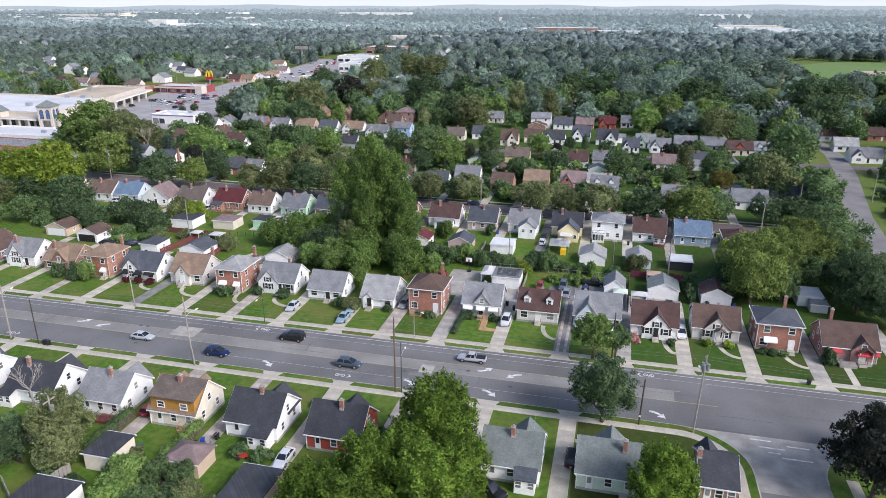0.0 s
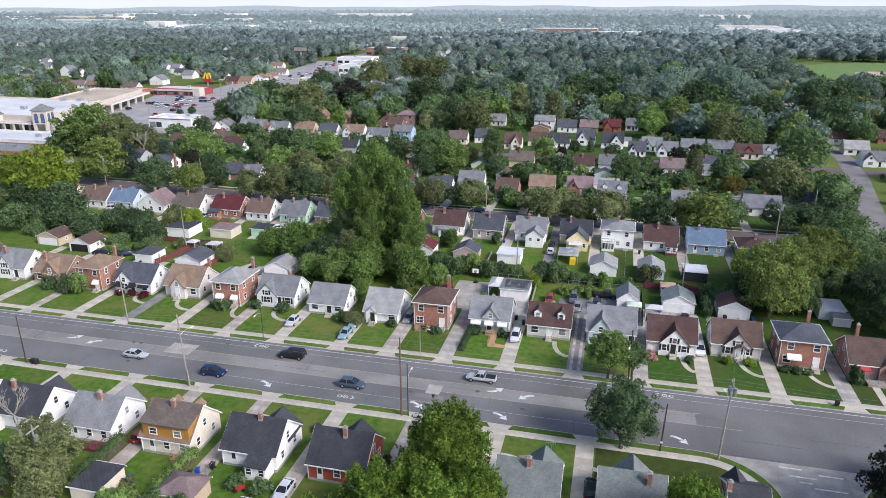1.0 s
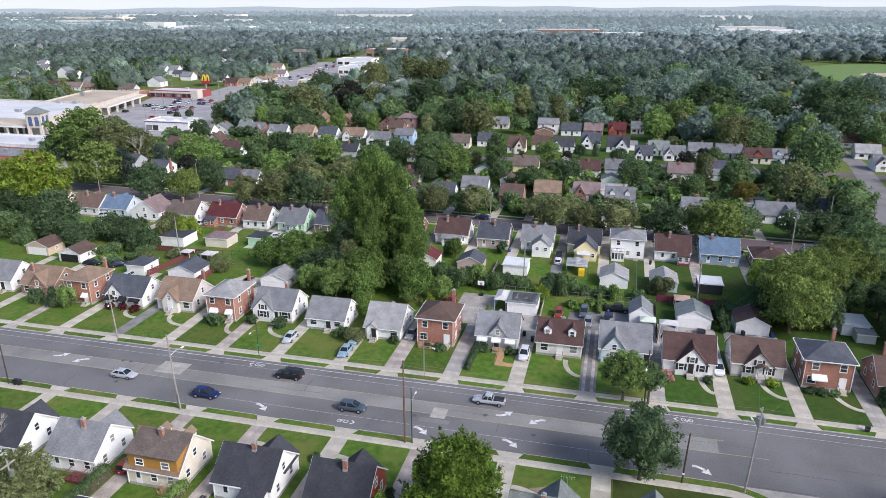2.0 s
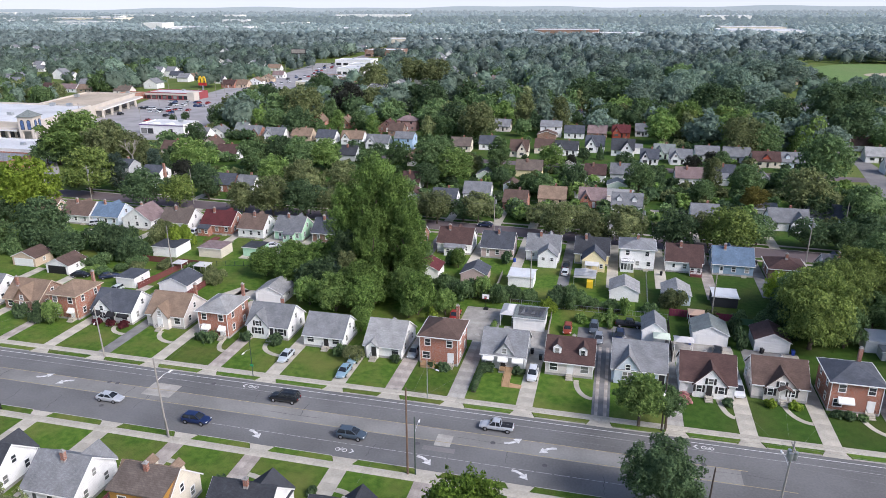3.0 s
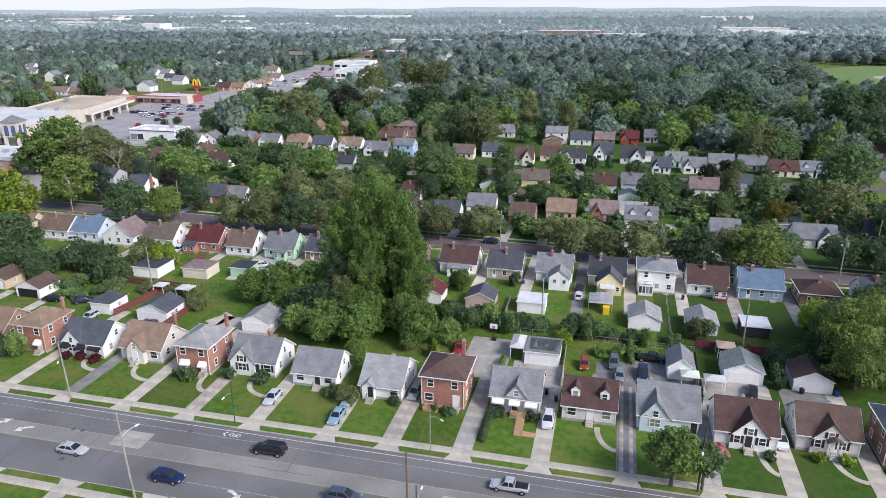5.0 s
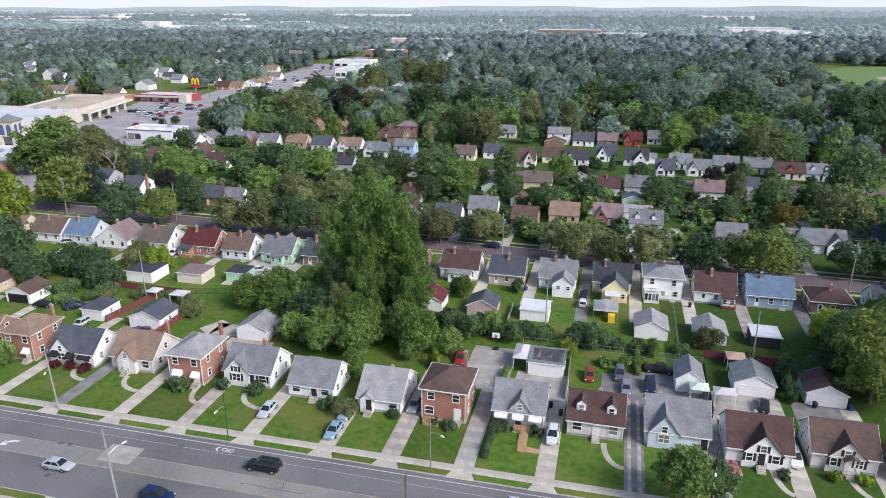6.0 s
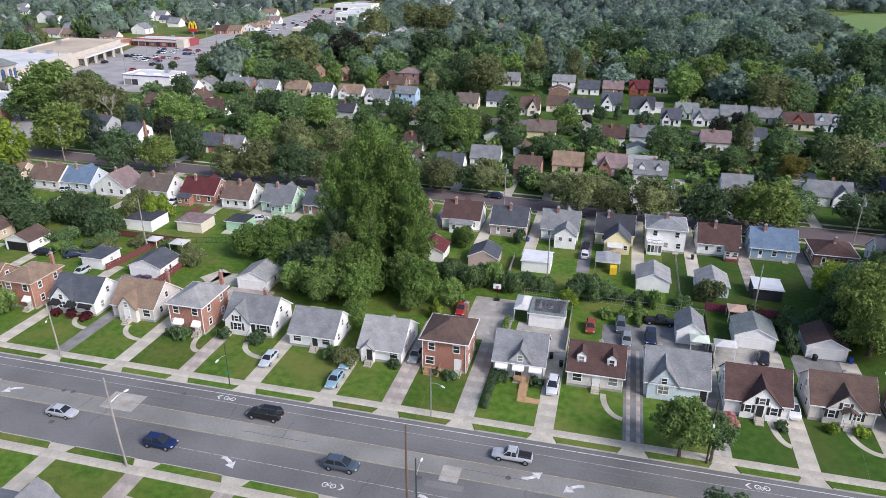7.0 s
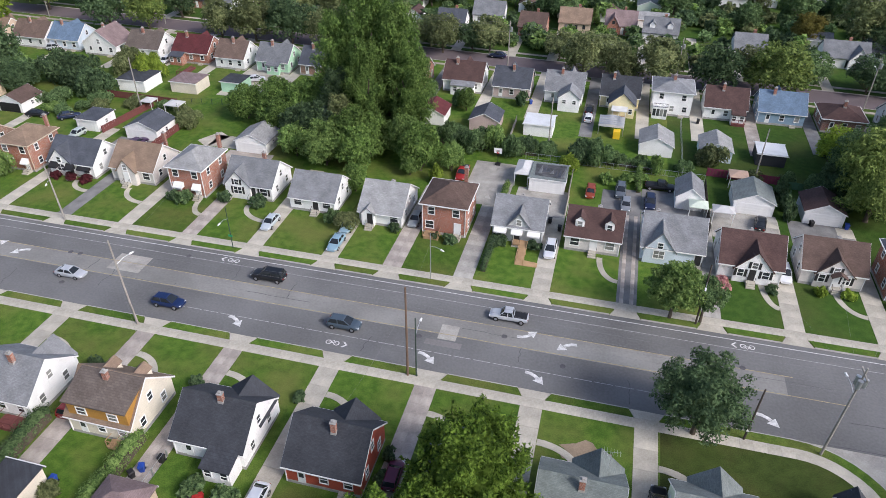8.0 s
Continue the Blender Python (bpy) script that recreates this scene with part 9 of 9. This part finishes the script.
fence(-81.5, 62.2, -75.6, 61.0, 1.7, WOOD_DARK, "dark board fence in a back yard", 0.6)
fence(-68.6, 54.6, -67.6, 61.2, 1.7, WOOD_GREY, "weathered board fence beside a garage", 0.6)

hp = thing("basketball_hoop", "portable basketball hoop on a black base", "basketball hoop", pose(-28.8, 151.2, GROUND + 0.022))
part("base", Shape().box(-0.5, 0.5, -0.4, 0.5, 0, 0.3), BLACK, hp)
part("pole", Shape().tube((0, 0, 0.25), (0, -0.35, 3.0), 0.06, 0.05, 8), BLACK, hp)
part("backboard", Shape().box(-0.75, 0.75, -0.5, -0.44, 2.7, 3.75), TRIM, hp)
part("target", Shape().box(-0.3, 0.3, -0.515, -0.5, 2.9, 3.35), WOOD_GREY, hp)
part("rim", Shape().tube((0, -0.75, 2.85), (0, -0.75, 2.89), 0.23, 0.23, 12), RED_PL, hp)


def bin_(x, y, mat, word, turn=0):
    b = thing("wheelie_bin", f"{word} plastic wheeled rubbish bin", "bin", pose(x, y, GROUND + 0.03, 0, 0, turn), "bins")
    part("body", Shape().hull([(-0.24, -0.27, 0.05), (0.24, -0.27, 0.05), (0.24, 0.27, 0.05), (-0.24, 0.27, 0.05)], [(-0.31, -0.35, 0.95), (0.31, -0.35, 0.95), (0.31, 0.35, 0.95), (-0.31, 0.35, 0.95)]), mat, b)
    part("lid", Shape().hull([(-0.33, -0.37, 0.95), (0.33, -0.37, 0.95), (0.33, 0.4, 0.95), (-0.33, 0.4, 0.95)], [(-0.27, -0.3, 1.05), (0.27, -0.3, 1.05), (0.27, 0.34, 1.05), (-0.27, 0.34, 1.05)]), mat, b)
    for s in (-1, 1):
        part("wheel", Shape().tube((s * 0.24, 0.3, 0.12), (s * 0.3, 0.3, 0.12), 0.12, 0.12, 10), TYRE, b)


for x, y, m, w, a in [(-53.0, 71.6, BLUE_PL, "blue", 20), (-53.6, 70.6, BLACK, "black", 60), (-51.6, 73.2, BLACK, "black", 0), (-100.9, 92.9, BLACK, "black", 10), (-100.1, 92.9, BLACK, "black", -10), (40.0, 112.8, BLACK, "black", 0), (-16.4, 133, BLACK, "black", 0), (26.2, 143.5, BLACK, "black", 20), (31.8, 144.0, BLUE_PL, "blue", 0), (13.2, 144.2, BLUE_PL, "blue", 10), (-61.2, 67.9, BLUE_PL, "blue", 0), (-14.6, 131, BLACK, "black", 0), (-27.0, 181.8, BLUE_PL, "blue", 30), (-29.0, 182.0, BLUE_PL, "blue", 0), (32.4, 194.5, BLACK, "black", 0), (33.3, 194.5, BLACK, "black", 0), (9.4, 181, BLACK, "black", 0), (34.0, 171, BLUE_PL, "blue", 0)]:
    bin_(x, y, m, w, a)


def canopy(x, y, w, d, h, mat, label):
    t = thing("garden_canopy", label, "canopy", pose(x, y, GROUND), "canopies")
    part("cover", roof_hip(Shape(), -w / 2, w / 2, -d / 2, d / 2, h, h + 0.7, 0.1, 0.12), mat, t)
    for sx in (-1, 1):
        for sy in (-1, 1):
            part("post", Shape().box(sx * (w / 2 - 0.08) - 0.05, sx * (w / 2 - 0.08) + 0.05, sy * (d / 2 - 0.08) - 0.05, sy * (d / 2 - 0.08) + 0.05, -0.05, h + 0.02), TRIM, t)


CLOTH = material("white_canopy_cloth", (0.5, 0.5, 0.49), 0.8, spread=0.12)
TAN_CLOTH = material("tan_canopy_cloth", (0.55, 0.38, 0.28), 0.85, spread=0.12)
canopy(-108.0, 156.6, 2.6, 2.6, 2.2, CLOTH, "white garden canopy with a red base")
canopy(-101.2, 156.0, 3.4, 3.0, 2.4, CLOTH, "white garden canopy on posts")
canopy(7.6, 142.0, 3.0, 2.6, 2.2, material("pale_green_canopy", (0.55, 0.62, 0.52), 0.6, spread=0.1), "pale green porch canopy before a shed")
canopy(15.2, 155.0, 3.2, 3.0, 2.2, TAN_CLOTH, "tan garden canopy beside a fence")
canopy(11.6, 141.2, 3.4, 2.4, 2.3, CLOTH, "white carport canopy behind a house")
canopy(-23.2, 146.8, 2.6, 5.6, 2.5, CLOTH, "white metal carport beside a garage")

# wooden ramp and decks
rp = thing("wooden_ramp", "raw timber wheelchair ramp before a grey house", "ramp", pose(-20.2, 124.2, GROUND))
part("landing", Shape().box(-1.2, 1.2, 0.2, 1.7, 0.45, 0.58), WOOD_DECK, rp)
part("ramp", Shape().hull([(0.0, -4.4, -0.02), (1.2, -4.4, -0.02), (1.2, 0.2, 0.42), (0.0, 0.2, 0.42)], [(0.0, -4.4, 0.06), (1.2, -4.4, 0.06), (1.2, 0.2, 0.58), (0.0, 0.2, 0.58)]), WOOD_DECK, rp)
part("ramp", Shape().hull([(1.2, -4.4, -0.02), (3.4, -4.4, -0.02), (3.4, -3.2, -0.02), (1.2, -3.2, -0.02)], [(1.2, -4.4, 0.06), (3.4, -4.4, 0.04), (3.4, -3.2, 0.04), (1.2, -3.2, 0.2)]), WOOD_DECK, rp)
for x in (0.0, 1.2):
    part("rail", Shape().tube((x, -4.2, 0.95), (x, 0.3, 1.5), 0.05, 0.05, 6), WOOD_DECK, rp)
    for y in (-4.2, -2.8, -1.4, 0.2):
        part("post", Shape().box(x - 0.05, x + 0.05, y - 0.05, y + 0.05, 0.0, 0.95 + (y + 4.2) * 0.125), WOOD_DECK, rp)


def deck(x, y, w, d, mat, label, h=0.55):
    t = thing("deck", label, "deck", pose(x, y, GROUND), "decks")
    for k in range(int(d / 0.3)):
        part("board", Shape().box(-w / 2, w / 2, -d / 2 + k * 0.3, -d / 2 + k * 0.3 + 0.28, h - 0.06, h), mat, t)
    part("skirt", Shape().box(-w / 2 + 0.05, w / 2 - 0.05, -d / 2 + 0.05, d / 2 - 0.05, -0.05, h - 0.065), mat, t)
    for a, b, c, e in ((-w / 2, w / 2, -d / 2, -d / 2 + 0.06), (-w / 2, -w / 2 + 0.06, -d / 2 + 0.06, d / 2), (w / 2 - 0.06, w / 2, -d / 2 + 0.06, d / 2)):
        part("rail", Shape().box(a, b, c, e, h + 0.85, h + 0.93), mat, t)
    for px in (-w / 2 + 0.05, 0, w / 2 - 0.05):
        part("post", Shape().box(px - 0.04, px + 0.04, -d / 2, -d / 2 + 0.08, h, h + 0.9), mat, t)


deck(-34.6, 123.9, 2.6, 1.8, WOOD_DECK, "small timber deck before a brick house")
deck(-71.6, 73.4, 2.6, 2.0, WOOD_RED, "red-brown timber deck behind a white house")
deck(17.6, 182.6, 2.8, 2.0, WOOD_RED, "red-brown timber deck behind a white house")
deck(-58.0, 73.8, 1.2, 1.2, WOOD_DECK, "small timber steps behind a cream house", 0.4)
deck(-112.5, 178.6, 1.6, 6.0, WOOD_RED, "long red timber ramp behind a brick house", 0.5)
deck(48.4, 121.6, 3.0, 1.8, WOOD_GREY, "grey railed porch before a rose brick house", 0.5)

# a bare tree, bare soil and a striped canopy with a yellow box
g7 = random.Random(7)


def branch(s, p, d, L, r, n):
    q = (p[0] + d[0] * L, p[1] + d[1] * L, p[2] + d[2] * L)
    s.tube(p, q, r, r * 0.55, 5)
    if n:
        for _ in range(3):
            e = Vector((d[0] + g7.uniform(-0.6, 0.6), d[1] + g7.uniform(-0.6, 0.6), d[2] + g7.uniform(-0.1, 0.4))).normalized()
            branch(s, q, e, L * g7.uniform(0.6, 0.8), r * 0.55, n - 1)


def bare_tree(x, y, size, label):
    """A leafless tree: leaning trunk and limbs that fork three times."""
    bt = thing("bare_tree", label, "tree", pose(x, y, GROUND) @ Matrix.Scale(size, 4), "trees")
    part("trunk", Shape().tube((0, 0, -0.2), (-0.6, 0, 4.6), 0.24, 0.16, 8), WOOD_GREY, bt)
    limbs = Shape()
    for k in range(4):
        a = k * 1.6
        branch(limbs, (-0.6, 0, 4.4), Vector((math.cos(a) * 0.7, math.sin(a) * 0.7, 0.8)).normalized(), 1.7, 0.11, 3)
    part("branch_work", limbs, WOOD_GREY, bt)


bare_tree(-83.6, 72.4, 1.0, "leafless grey tree behind a white house")
bare_tree(-187.5, 247.0, 1.6, "big half-dead grey tree with bare limbs in a yard")
flat("bare_soil", [(-6.6 + (1.9 + 0.7 * math.sin(k * 2.3) + 0.4 * math.cos(k * 5.1)) * math.cos(k * 0.3142) * 1.25, 86.2 + (1.6 + 0.5 * math.sin(k * 1.7)) * math.sin(k * 0.3142)) for k in range(20)], 0.0, GROUND + 0.02, SOIL, "bare worn soil patch in a lawn", "soil")
# a striped cloth canopy on four posts, with a yellow box beside it
sk = thing("toy_truck", "yellow and white striped canopy behind a house", "truck", pose(-8.6, 172.6, GROUND, 0, 0, 0))
part("cover", Shape().prism_y([(-2.6, 1.9), (2.6, 1.9), (2.6, 2.1), (0, 2.5), (-2.6, 2.1)], -2.6, 2.6), CLOTH, sk)
for k in range(5):
    part("stripe", Shape().box(-2.62, 2.62, -2.4 + k, -2.1 + k, 2.5, 2.53), STEEL, sk)
for sx in (-1, 1):
    for sy in (-1, 1):
        part("post", Shape().box(sx * 2.5 - 0.06, sx * 2.5 + 0.06, sy * 2.4 - 0.06, sy * 2.4 + 0.06, 0, 1.95), STEEL, sk)
part("yellow_box", Shape().box(0.6, 2.0, -4.0, -2.5, -0.05, 1.6), YEL, sk)

# torn roofing felt on a flat garage, and a roof aerial
FELT = material("torn_roof_felt", (0.07, 0.072, 0.075), 0.9, spread=0.6, scale=0.7, fine=5, bump=0.6)
garage_roofs = [o for o in bpy.data.objects if o.name.startswith("garage") and abs(o.matrix_basis.translation.x + 18.4) < 0.2]
for o in garage_roofs[:1]:
    part("roof_felt", Shape().hull([(-2.4, -2.2, 2.835), (2.9, -2.4, 2.835), (3.0, 2.6, 2.835), (-2.7, 2.4, 2.835)], [(-2.3, -2.1, 2.87), (2.8, -2.3, 2.87), (2.9, 2.5, 2.87), (-2.6, 2.3, 2.87)]), FELT, o, "torn dark roofing felt")
    for k in range(7):
        a = k * 0.9
        part("felt_flap", Shape().hull([(-2 + k * 0.7, -1.5 + math.sin(a), 2.872), (-1.2 + k * 0.7, -1.3 + math.sin(a), 2.872), (-1.4 + k * 0.7, 1.4 + math.cos(a), 2.872)], [(-1.9 + k * 0.7, -1.4 + math.sin(a), 2.95), (-1.3 + k * 0.7, -1.2 + math.sin(a), 3.05), (-1.4 + k * 0.7, 1.3 + math.cos(a), 2.93)]), R["slate"] if k % 3 else R["grey"], o, "curled strip of roofing felt")
ae = thing("roof_aerial", "thin metal television aerial on a grey roof", "aerial", pose(-4.2, 81.2, GROUND + 4.6))
part("mast", Shape().tube((0, 0, -0.8), (0, 0, 2.4), 0.025, 0.02, 6), STEEL, ae)
part("boom", Shape().tube((-0.9, 0, 2.3), (0.9, 0.2, 2.35), 0.018, 0.018, 5), STEEL, ae)
for k in range(6):
    part("element", Shape().tube((-0.8 + k * 0.32, -0.55 + k * 0.05, 2.32), (-0.8 + k * 0.32, 0.6 - k * 0.03, 2.34), 0.012, 0.012, 4), STEEL, ae)
mw = thing("garden_tractor", "small red garden tractor on a lawn", "tractor", pose(-45.5, 69.9, GROUND, 0, 0, 30))
part("body", Shape().hull([(-0.8, -0.3, 0.25), (0.8, -0.28, 0.25), (0.8, 0.28, 0.25), (-0.8, 0.3, 0.25)], [(-0.5, -0.25, 0.6), (0.7, -0.22, 0.8), (0.7, 0.22, 0.8), (-0.5, 0.25, 0.6)]), RED_PL, mw)
part("seat", Shape().hull([(-0.7, -0.22, 0.6), (-0.3, -0.22, 0.6), (-0.3, 0.22, 0.6), (-0.7, 0.22, 0.6)], [(-0.8, -0.2, 0.95), (-0.6, -0.2, 0.72), (-0.6, 0.2, 0.72), (-0.8, 0.2, 0.95)]), BLACK, mw)
for sx, r in ((-0.55, 0.28), (0.55, 0.2)):
    for sy in (-1, 1):
        part("wheel", Shape().tube((sx, sy * 0.32, r), (sx, sy * 0.48, r), r, r, 12), TYRE, mw)
